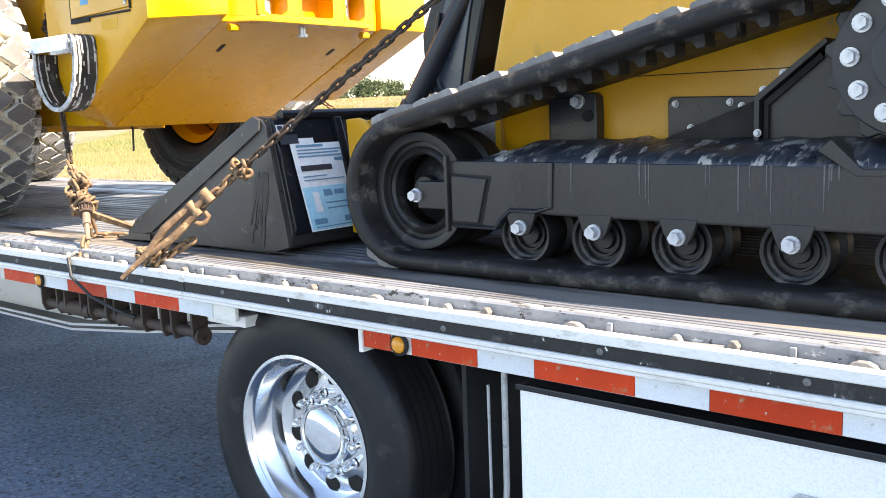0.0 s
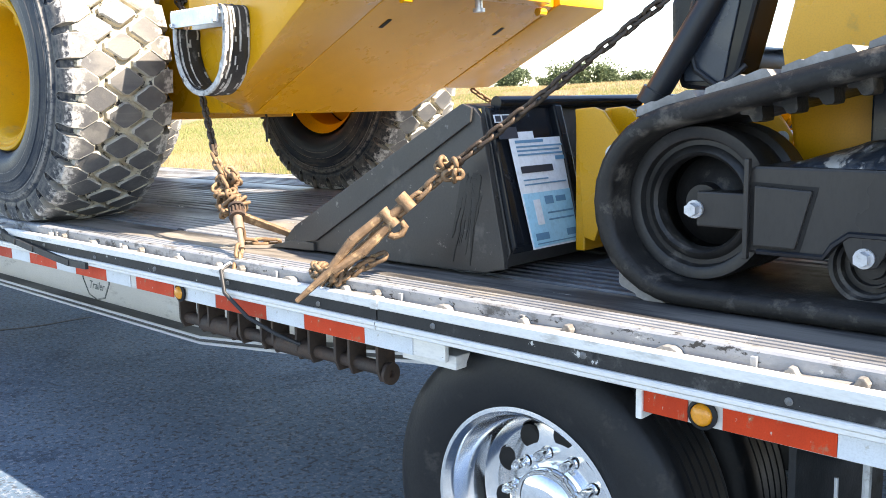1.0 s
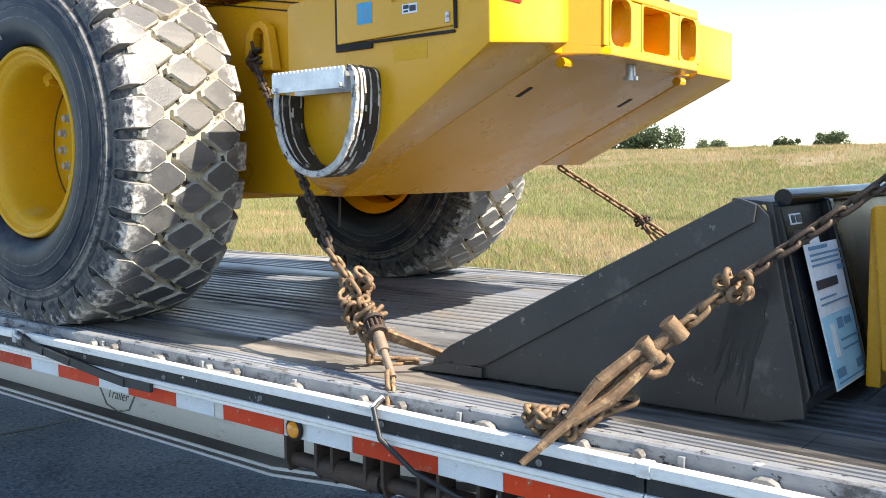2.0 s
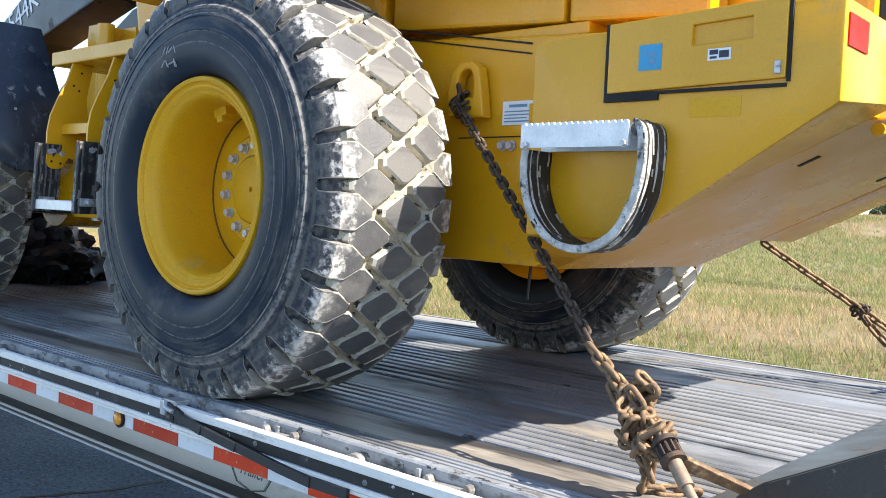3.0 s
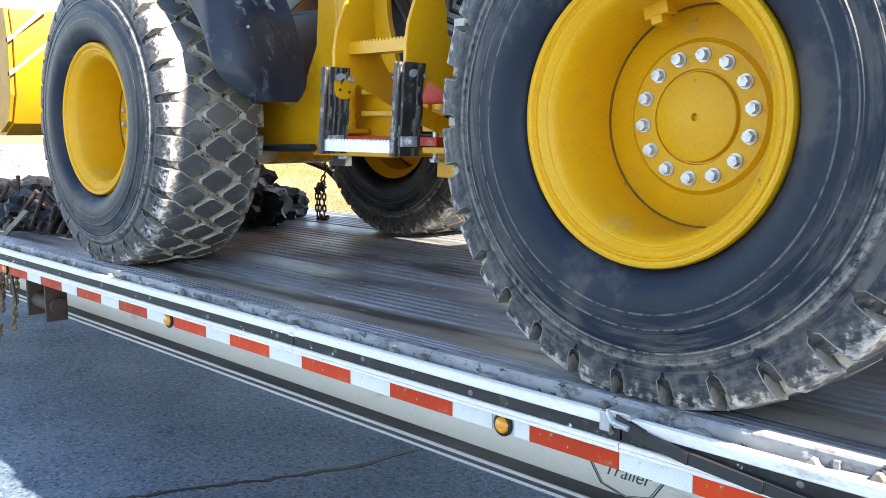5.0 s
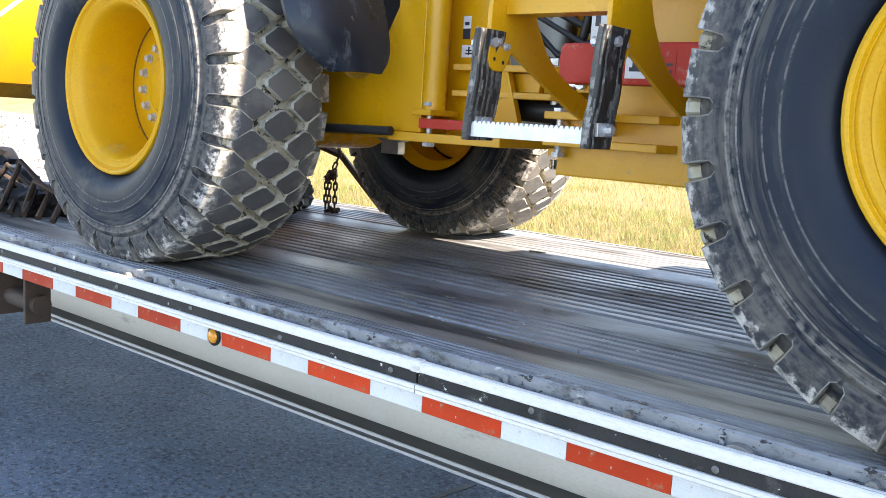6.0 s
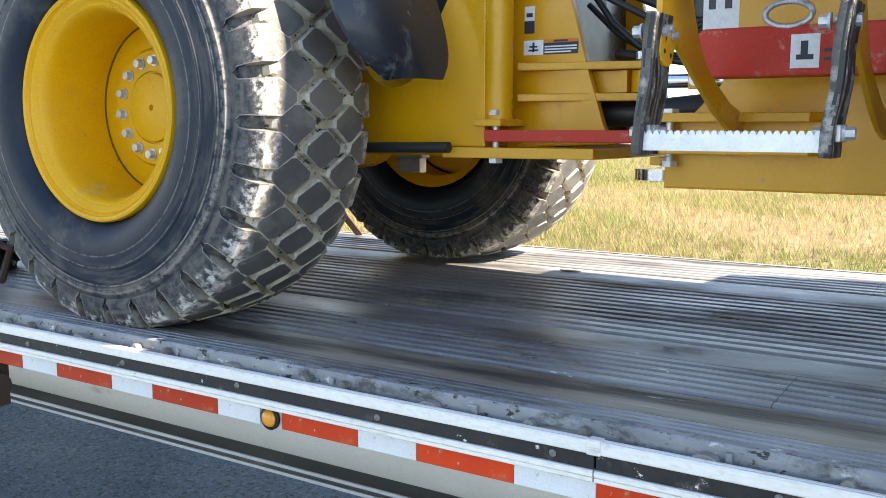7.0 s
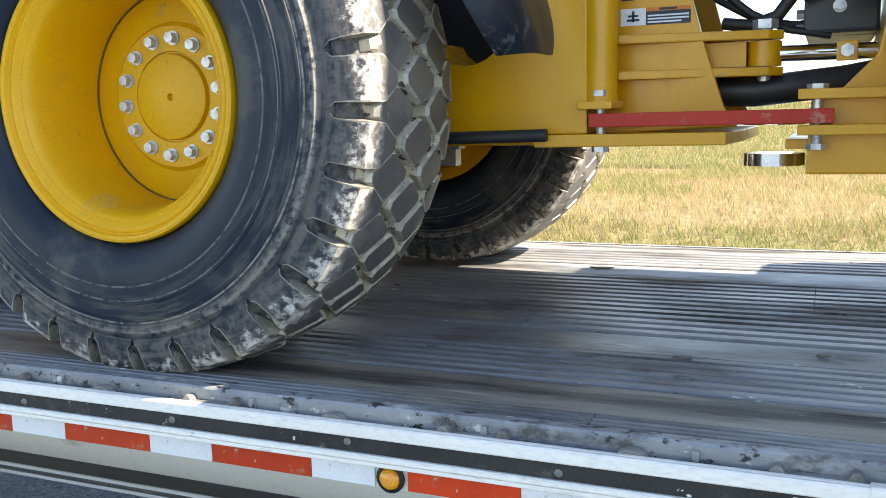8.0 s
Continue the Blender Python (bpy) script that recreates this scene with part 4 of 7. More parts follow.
    for v in bm.verts:
        if v.co.z < -0.70:
            v.co.z = -0.70 + (v.co.z + 0.70) * 0.03
    bmesh.ops.recalc_face_normals(bm, faces=bm.faces)
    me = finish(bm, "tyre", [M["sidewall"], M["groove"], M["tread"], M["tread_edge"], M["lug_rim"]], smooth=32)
    return me


def loader_rim():
    bm = bmesh.new()
    prof = [(0.345, 0.06), (0.358, 0.040), (0.365, 0.016), (0.366, -0.004), (0.362, -0.014), (0.355, -0.017), (0.348, -0.013), (0.344, -0.003), (0.341, -0.001), (0.338, -0.004), (0.331, -0.006),
            (0.324, -0.001), (0.318, 0.009), (0.315, 0.011), (0.312, 0.009), (0.306, 0.014), (0.299, 0.026), (0.294, 0.042), (0.290, 0.07), (0.287, 0.10), (0.286, 0.252)]
    lathe(bm, prof, 80)
    lathe(bm, [(0.286, 0.256), (0.20, 0.240), (0.188, 0.228), (0.122, 0.226), (0.120, 0.232), (0.116, 0.232), (0.113, 0.218), (0.108, 0.215), (0.010, 0.215), (0.008, 0.228), (0.0, 0.228)], 64)
    lathe(bm, [(0.300, 0.251), (0.300, 0.43), (0.352, 0.49)], 48)
    return finish(bm, "wheel", M["rim"], smooth=34)


TYRES, RIM = {"rear": loader_tyre(-5.0), "front": loader_tyre(1.6)}, loader_rim()
seam = bmesh.new()
lathe(seam, [(0.2865, 0.2505), (0.2820, 0.2507), (0.2815, 0.2555), (0.2865, 0.2555)], 64)
SEAM = finish(seam, "weld_gap", M["seam"])
clip = bmesh.new()
box(clip, -0.035, 0.035, 0.12, 0.165, 0.255, 0.292)
box(clip, -0.016, 0.016, 0.115, 0.17, 0.235, 0.258)
CLIP = finish(clip, "valve_guard", M["rim"], bevel=0.004)

loader = thing("wheel_loader", (-1.1, LW / 2, DECK), "yellow articulated wheel loader chained down on the trailer deck", "wheel loader")


def big_wheel(x, near, turn, y=-0.004):
    where = Matrix.Translation(Vector((x, y if near else LW + 0.004, DECK + 0.70)) - loader.location) @ pose(0, 0, 0, 0, 0, 0 if near else 180)
    rim = tagged(link("wheel", RIM, loader, where), "yellow deep-dish wheel")
    tagged(link("tyre", TYRES["rear" if x > 0 else "front"], rim), "dusty black block-tread tyre")
    link("weld_gap", SEAM, rim)
    link("valve_guard", CLIP, rim, pose(0, 0, 0, 0, turn, 0))
    for i in range(14):
        a = 2 * math.pi * (i + 0.3) / 14
        link("wheel_bolt", B_WHEEL, rim, pose(0.156 * math.cos(a), 0.2285, 0.156 * math.sin(a), 0, -math.degrees(a), 0))


REAR, FRONT = 0.432, -2.688
big_wheel(REAR, True, -14)
big_wheel(REAR, False, -14)
big_wheel(FRONT, True, 62, 0.042)
big_wheel(FRONT + 0.03, False, 62)

def chalk(x, z):
    """Illegible chalk marks on the sidewall, as short strokes."""
    rnd_c = random.Random(6)
    for k in range(8):
        bm = bmesh.new()
        cx, cz = x + 0.022 * (k % 4) + rnd_c.uniform(-0.004, 0.004), z - 0.045 * (k // 4)
        a = rnd_c.uniform(-0.9, 0.9) + (1.57 if k % 2 else 0.4)
        d, n = Vector((math.cos(a), math.sin(a))) * 0.014, Vector((-math.sin(a), math.cos(a))) * 0.0018
        c = Vector((cx, cz))
        prism(bm, [tuple(c - d - n), tuple(c + d - n), tuple(c + d + n), tuple(c - d + n)], "y", -0.0515, -0.043)
        part("chalk_mark", bm, M["chalk"], loader)


M["chalk"] = mat("chalk", (0.42, 0.41, 0.39), (0.30, 0.29, 0.28), 0.9, bump=0.3)
chalk(0.27, 2.315)

# ---- loader: rear end ----
YN, BF = 0.325, 2.47


def build_counterweight():
    # the near wing: its underside falls from the outer face to the belly
    outer = [(1.555, 1.758), (1.875, 1.758), (2.385, 2.088), (2.385, 2.315), (2.37, 2.325), (1.57, 2.29), (1.555, 2.275)]
    inner = [(1.30, 1.642), (1.374, 1.642), (2.385, 2.129), (2.385, 2.315), (2.37, 2.325), (1.52, 2.29), (1.50, 2.275)]
    bm = bmesh.new()
    rings = [[bm.verts.new((x, y, z)) for x, z in ring] for ring, y in ((outer, YN), (inner, 0.744))]
    bm.faces.new(rings[0])
    bm.faces.new(rings[1][::-1])
    for i in range(7):
        j = (i + 1) % 7
        bm.faces.new((rings[0][j], rings[0][i], rings[1][i], rings[1][j]))
    bmesh.ops.recalc_face_normals(bm, faces=bm.faces)
    cw = part("counterweight", bm, M["yellow"], loader, "heavy yellow cast counterweight with an inclined underside", smooth=30, bevel=0.014)
    bm = bmesh.new()
    prism(bm, [(1.40, 1.76), (1.62, 1.76), (2.36, 2.112), (2.36, 2.315), (1.57, 2.29), (1.40, 2.275)], "y", 1.772, 2.141)
    part("far_wing", bm, M["yellow"], cw, smooth=30, bevel=0.014)
    # belly between the wings, in one slope with them
    bm = bmesh.new()
    prism(bm, [(1.30, 1.642), (1.374, 1.642), (2.33, 2.104), (2.33, 2.30), (1.30, 2.30)], "y", 0.746, 1.764)
    part("belly_panel", bm, M["yellow"], cw, bevel=0.006)
    for y in (0.877, 1.602):
        bm = bmesh.new()
        prism(bm, [(2.092, 1.9865), (2.150, 2.0145), (2.146, 2.022), (2.088, 1.994)], "y", y, y + 0.022)
        part("drain_slot", bm, M["gap"], cw)
    # rear bumper with three pockets
    plan = [(2.25, 0.80), (2.31, 0.775), (2.43, 0.865), (2.445, 0.90), (2.445, BF - 0.90), (2.43, BF - 0.865), (2.31, BF - 0.775), (2.25, BF - 0.80)]
    bm = bmesh.new()
    prism(bm, plan, "z", 2.10, 2.130)
    bumper = part("bumper", bm, M["yellow"], cw, "yellow bumper with open pockets", bevel=0.005)
    bm = bmesh.new()
    prism(bm, plan, "z", 2.290, 2.325)
    part("bumper_top", bm, M["yellow"], cw, bevel=0.006)
    for y0, y1 in ((0.865, 0.905), (1.045, 1.13), (BF - 1.13, BF - 1.045), (BF - 0.905, BF - 0.865)):
        bm = bmesh.new()
        box(bm, 2.30, 2.44, y0, y1, 2.128, 2.292)
        part("bumper_web", bm, M["yellow"], cw, bevel=0.005)
    for k in (0, 1):
        bm = bmesh.new()
        prism(bm, [(x, y if k == 0 else BF - y) for x, y in ((2.25, 0.80), (2.31, 0.775), (2.43, 0.865), (2.40, 0.885), (2.31, 0.83))], "z", 2.128, 2.292)
        part("bumper_cheek", bm, M["yellow"], cw)
    bm = bmesh.new()
    box(bm, 2.29, 2.325, 0.82, BF - 0.82, 2.128, 2.292)
    part("bumper_back", bm, M["yellow"], cw)
    # rounded mouths of the pockets, and a lamp with two lenses in each outer one
    for y0, y1, r in ((0.895, 1.055, 0.034), (1.12, BF - 1.12, 0.014), (BF - 1.055, BF - 0.895, 0.034)):
        a0, a1, b0, b1 = y0 + 0.012, y1 - 0.012, 2.134, 2.286
        mouth = arc(a1 - r, b1 - r, r, 0, 90, 4) + arc(a0 + r, b1 - r, r, 90, 180, 4) + arc(a0 + r, b0 + r, r, 180, 270, 4) + arc(a1 - r, b0 + r, r, 270, 360, 4)
        rim_ = []
        for p, q in mouth:
            d = max(abs(p - (a0 + a1) / 2) / (y1 - y0), abs(q - 2.21) / 0.164) * 2
            rim_.append(((a0 + a1) / 2 + (p - (a0 + a1) / 2) / d, 2.21 + (q - 2.21) / d))
        bm = bmesh.new()
        ring_plate(bm, rim_, mouth, "x", 2.418, 2.4425)
        part("pocket_rim", bm, M["yellow"], bumper, bevel=0.002)
    for y in (0.975, BF - 0.975):
        bm = bmesh.new()
        box(bm, 2.326, 2.36, y - 0.035, y + 0.035, 2.145, 2.265)
        holder = part("lamp_holder", bm, M["steel"], bumper, "bare metal lamp holder in the bumper pocket", bevel=0.006)
        for z in (2.175, 2.235):
            bm = bmesh.new()
            rod(bm, (2.358, y, z), (2.372, y, z), 0.026, 18)
            rod(bm, (2.372, y, z), (2.378, y, z), 0.018, 18)
            part("lamp_lens", bm, M["chrome"], holder, smooth=40)
    bm = bmesh.new()
    rod(bm, (2.36, 1.20, 2.06), (2.36, 1.20, 2.115), 0.017, 16)
    rod(bm, (2.36, 1.20, 2.046), (2.36, 1.20, 2.06), 0.026, 16)
    part("hitch_pin", bm, M["steel"], bumper, "steel hitch pin", smooth=40)
    for y in (0.78, BF - 0.83):
        bm = bmesh.new()
        rod(bm, (2.33, y, 2.075), (2.33, y + 0.05, 2.075), 0.018, 10)
        part("plug", bm, M["yellow"], cw)
    # tool door on the side, standing proud round its sunk grip
    bm = bmesh.new()
    ring_plate(bm, [(1.80, 2.312), (2.264, 2.330), (2.264, 2.146), (1.80, 2.134)], [(2.032, 2.287), (2.182, 2.294), (2.182, 2.243), (2.032, 2.238)], "y", YN - 0.011, YN + 0.004)
    door = part("tool_door", bm, M["yellow"], cw, "yellow hinged side door with recessed grip", bevel=0.003)
    bm = bmesh.new()
    box(bm, 2.02, 2.194, YN - 0.0012, YN + 0.003, 2.23, 2.30)
    part("grip_recess", bm, M["yellow"], door)
    bm = bmesh.new()
    for x0, x1, z0, z1 in ((1.790, 1.7995, 2.1265, 2.313), (2.2655, 2.273, 2.138, 2.328), (1.80, 2.2655, 2.1265, 2.1345)):
        box(bm, x0, x1, YN - 0.0085, YN - 0.0005, z0, z1)
    box(bm, 1.79, 1.945, YN - 0.0085, YN - 0.0005, 2.112, 2.1265)
    part("door_gap", bm, M["gap"], door)
    bm = bmesh.new()
    box(bm, 2.240, 2.254, YN - 0.017, YN - 0.0105, 2.155, 2.185)
    part("latch", bm, M["steel"], door, bevel=0.002)
    bm = bmesh.new()
    box(bm, 2.03, 2.16, YN - 0.0015, YN - 0.0004, 2.065, 2.112)
    part("pad", bm, M["rim"], cw)
    sticker(cw, 1.89, 2.186, 0.063, 0.064, YN - 0.0125, "blue", [(0.2, 0.62, 0.35, 0.78), (0.45, 0.25, 0.75, 0.42), (0.45, 0.5, 0.75, 0.7)], "ink_blue", "small square blue sticker")
    sticker(cw, 2.075, 2.197, 0.058, 0.028, YN - 0.0125, "paper", [(0.08, 0.5, 0.45, 0.9), (0.5, 0.2, 0.92, 0.8), (0.1, 0.15, 0.4, 0.35)], "ink", "small white warning sticker")
    # red reflector on the rear face
    bm = bmesh.new()
    box(bm, 2.3853, 2.389, 0.345, 0.475, 2.213, 2.285)
    part("reflector", bm, M["reflector"], cw, "bright red square reflector")


def sticker(parent, x, z, w, h, y, ground, bars, ink, label, name="sticker"):
    """A thin label on a face that looks along -y, with bars for its print (fractions of its size)."""
    bm = bmesh.new()
    box(bm, x, x + w, y, y + 0.0012, z, z + h)
    s = part(name, bm, M[ground], parent, label)
    bm = bmesh.new()
    for a, b, c, d in bars:
        box(bm, x + a * w, x + c * w, y - 0.0006, y + 0.0002, z + b * h, z + d * h)
    part("print", bm, M[ink], s)
    return s


build_counterweight()


def build_rear_body():
    bm = bmesh.new()
    prism(bm, [(0.55, 1.66), (1.345, 1.648), (1.56, 1.75), (1.56, 2.38), (0.55, 2.44)], "y", 0.66, 1.60)
    fr = part("rear_frame", bm, M["yellow"], loader, "yellow rear frame side plates", bevel=0.008)
    bm = bmesh.new()
    box(bm, 1.0, 1.552, 0.6575, 0.6595, 2.068, 2.072)
    part("panel_seam", bm, M["gap"], fr)
    bm = bmesh.new()
    box(bm, 1.30, 1.345, 0.654, 0.659, 2.10, 2.175)
    part("side_tab", bm, M["rim"], fr, bevel=0.002)
    for x in (1.235, 1.20):
        bolt(fr, x, 0.657, 2.04)
    sticker(fr, 1.19, 2.108, 0.125, 0.078, 0.657, "paper", [(0.06, 0.12, 0.94, 0.18), (0.06, 0.26, 0.8, 0.31), (0.06, 0.4, 0.94, 0.45), (0.06, 0.54, 0.9, 0.59), (0.2, 0.74, 0.8, 0.86)], "ink_blue", "white printed instruction label")
    for z0, z1, thick in ((2.481, 2.366, 0.006), (2.452, 2.334, 0.005)):
        bm = bmesh.new()
        prism(bm, [(0.628, z0), (1.298, z1), (1.298, z1 + thick), (0.628, z0 + thick)], "y", 0.6555, 0.6595)
        part("hood_seam", bm, M["gap"], fr)
    # lifting eye
    bm = bmesh.new()
    out = [(0.99, 2.14), (1.15, 2.13), (1.135, 2.22), (1.12, 2.30), (1.085, 2.325), (1.035, 2.32), (1.0, 2.285), (0.985, 2.23)]
    inn = [(1.035, 2.20), (1.095, 2.20), (1.10, 2.235), (1.095, 2.275), (1.08, 2.295), (1.055, 2.295), (1.035, 2.275), (1.028, 2.235)]
    ring_plate(bm, out, inn, "y", 0.605, 0.652)
    part("lifting_eye", bm, M["yellow"], fr, "thick yellow lifting eye", bevel=0.008)
    # hood and side panels
    bm = bmesh.new()
    prism(bm, [(0.60, 2.41), (2.30, 2.33), (2.30, 2.95), (2.24, 3.02), (0.62, 3.12)], "y", 0.80, LW - 0.80)
    hood = part("hood", bm, M["yellow"], loader, "yellow engine hood", bevel=0.02)
    for x0, x1 in ((0.64, 1.405), (1.425, 1.90)):
        bm = bmesh.new()
        prism(bm, [(x0, 2.475 - (x0 - 0.64) * 0.06), (x1, 2.475 - (x1 - 0.64) * 0.06), (x1, 3.0), (x0, 3.0)], "y", 0.672, 0.79)
        part("side_panel", bm, M["yellow"], hood, bevel=0.012)
    bm = bmesh.new()
    box(bm, 0.62, 1.5, 0.675, 0.79, 2.385, 2.425)
    part("hood_rail", bm, M["yellow"], hood, bevel=0.006)
    # rear grille
    bm = bmesh.new()
    ring_plate(bm, [(0.835, 2.37), (LW - 0.835, 2.37), (LW - 0.835, 2.98), (0.835, 2.98)], [(0.90, 2.42), (1.50, 2.42), (1.50, 2.93), (0.90, 2.93)], "x", 2.29, 2.335)
    grille = part("grille", bm, M["black"], hood, "black rear grille with rows of slots", bevel=0.004)
    bm = bmesh.new()
    box(bm, 2.301, 2.304, 0.90, 1.50, 2.42, 2.93)
    part("grille_back", bm, M["gap"], grille)
    bm = bmesh.new()
    for i in range(20):
        z = 2.43 + i * 0.025
        box(bm, 2.312, 2.326, 0.90, 1.50, z, z + 0.007)
        for k in range(9):
            y = 0.90 + (k + 0.5 * (i % 2)) * 0.088
            if y < 1.49:
                box(bm, 2.312, 2.325, y, y + 0.012, z + 0.005, z + 0.027)
    part("grille_mesh", bm, M["grey_frame"], grille)
    # fenders above the rear wheels and the cab over the middle
    for y0, y1 in ((0.20, 0.70), (LW - 0.70, LW - 0.20)):
        bm = bmesh.new()
        prism(bm, [(-0.42, 2.62), (1.05, 2.66), (1.12, 2.72), (1.05, 2.76), (-0.42, 2.72)], "y", y0, y1)
        part("rear_fender", bm, M["yellow"], loader, bevel=0.01)
    bm = bmesh.new()
    prism(bm, [(-1.10, 2.45), (0.60, 2.45), (0.60, 3.0), (0.50, 4.25), (-0.95, 4.25), (-1.22, 3.0)], "y", 0.64, LW - 0.64)
    cab = part("cab", bm, M["yellow"], loader, "yellow operator cab", bevel=0.03)
    bm = bmesh.new()
    box(bm, -0.75, 0.35, 0.633, 0.639, 2.95, 4.1)
    part("window", bm, M["glass"], cab)
    # Unseen bay and roof, set wide to shade the front fender and tyre.
    bm = bmesh.new()
    prism(bm, [(-1.16, 3.05), (0.60, 3.05), (0.52, 4.25), (-0.98, 4.25)], "y", 0.595, 0.638)
    part("side_window_bay", bm, M["glass"], cab, bevel=0.02)
    bm = bmesh.new()
    box(bm, -1.05, 0.62, 0.595, LW - 0.595, 4.252, 4.36)
    part("roof", bm, M["black"], cab, bevel=0.03)
    # axle housing
    for x in (REAR, FRONT):
        bm = bmesh.new()
        rod(bm, (x, 0.32, DECK + 0.70), (x, LW - 0.32, DECK + 0.70), 0.15, 24)
        rod(bm, (x, 0.98, DECK + 0.70), (x, 1.42, DECK + 0.70), 0.24, 24)
        part("axle", bm, M["yellow"], loader, "yellow axle housing", smooth=40)
    bm = bmesh.new()
    tube(bm, [(1.0, 1.05, 1.75), (1.05, 1.05, 1.62), (1.04, 1.05, 1.50)], 0.006, 6)
    part("drain_hose", bm, M["hose"], fr)


build_rear_body()


def serrated(x0, x1, z, n, deep=0.065):
    """Outline of a grip tread seen from the side: a row of teeth over a flat bar."""
    pts = [(x0, z - deep)]
    w = (x1 - x0) / n
    for i in range(n):
        a = x0 + i * w
        pts += [(a, z - 0.008), (a + w * 0.3, z), (a + w * 0.7, z), (a + w * 0.95, z - 0.008)]
    return pts + [(x1, z - 0.008), (x1, z - deep)]


def worn_strap(name, path, y0, y1, thick, parent, label, seed, white, edge_bias=0.0, worn="frayed"):
    """A ply strap along a path in xz, wrinkled lengthwise, its outer plies pale in streaks."""
    bm = bmesh.new()
    fine = []
    k = len(path)
    for i in range(k - 1):
        p0, p1, p2, p3 = (Vector(path[min(max(j, 0), k - 1)]) for j in (i - 1, i, i + 1, i + 2))
        for s in (0, 0.25, 0.5, 0.75):
            fine.append(0.5 * ((2 * p1) + (p2 - p0) * s + (2 * p0 - 5 * p1 + 4 * p2 - p3) * s * s + (3 * p1 - p0 - 3 * p2 + p3) * s ** 3))
    fine.append(Vector(path[-1]))
    na, nb = 14, 4
    section = [(i / na, 0.0) for i in range(na)] + [(1.0, i / nb) for i in range(nb)] + [(1 - i / na, 1.0) for i in range(na)] + [(0.0, 1 - i / nb) for i in range(nb)]
    rings, run = [], 0.0
    for i, p in enumerate(fine):
        d = (fine[min(i + 1, len(fine) - 1)] - fine[max(i - 1, 0)]).normalized()
        run += (p - fine[i - 1]).length if i else 0
        ring = []
        for a, c in section:
            w = noise.noise((a * 9 + c * 3.1, run * 7, seed)) + 0.5 * noise.noise((a * 21 + c * 7, run * 16, seed))
            off = thick * (c - 0.5) + (1 if c > 0.5 else -1) * w * 0.0045
            edge = 0.004 * noise.noise((run * 25, c * 4, seed + 3)) * (1 if a > 0.5 else -1)
            ring.append(bm.verts.new((p.x - d.y * off, y0 + (y1 - y0) * a + edge, p.y + d.x * off)))
        rings.append(ring)
    n = len(section)
    for i, (u, v) in enumerate(zip(rings, rings[1:])):
        for j in range(n):
            f = bm.faces.new((u[j], u[(j + 1) % n], v[(j + 1) % n], v[j]))
            f.smooth = True
            streak = noise.noise((j * 1.3, i * 0.045, seed + 9)) + 0.35 * noise.noise((j * 3.1, i * 0.4, seed))
            on_edge = j >= n - nb - 1 or j == 0
            f.material_index = 1 if streak > white - (edge_bias if on_edge else 0.0) else 0
    bm.faces.new(rings[0][::-1])
    bm.faces.new(rings[-1])
    return part(name, bm, [M["scuffed"], M[worn]], parent, label)


def build_rear_step():
    bm = bmesh.new()
    prism(bm, serrated(1.612, 1.935, 2.052, 18), "y", 0.205, 0.213)
    prism(bm, serrated(1.612, 1.935, 2.050, 18), "y", 0.300, 0.308)
    box(bm, 1.612, 1.935, 0.213, 0.300, 2.015, 2.022)
    st = part("rear_step", bm, M["galv_bright"], loader, "galvanised grip step on a worn rubber strap")
    for k in range(10):
        bm = bmesh.new()
        box(bm, 1.62 + k * 0.031, 1.632 + k * 0.031, 0.2135, 0.2995, 2.0225, 2.046)
        part("slat", bm, M["galv"], st)
    path = [(1.622, 1.985), (1.618, 1.93), (1.63, 1.86), (1.66, 1.80), (1.71, 1.752), (1.775, 1.732), (1.84, 1.738), (1.90, 1.775), (1.94, 1.835), (1.962, 1.90), (1.968, 1.97), (1.962, 2.03), (1.94, 2.045)]
    worn_strap("strap", path, 0.212, 0.322, 0.020, st, "scuffed black rubber strap, white along its edges", 5.0, 0.16, 0.75, "strap_white")
    for x in (1.63, 1.925):
        bolt(st, x, 0.206, 1.995, B_SMALL)


build_rear_step()

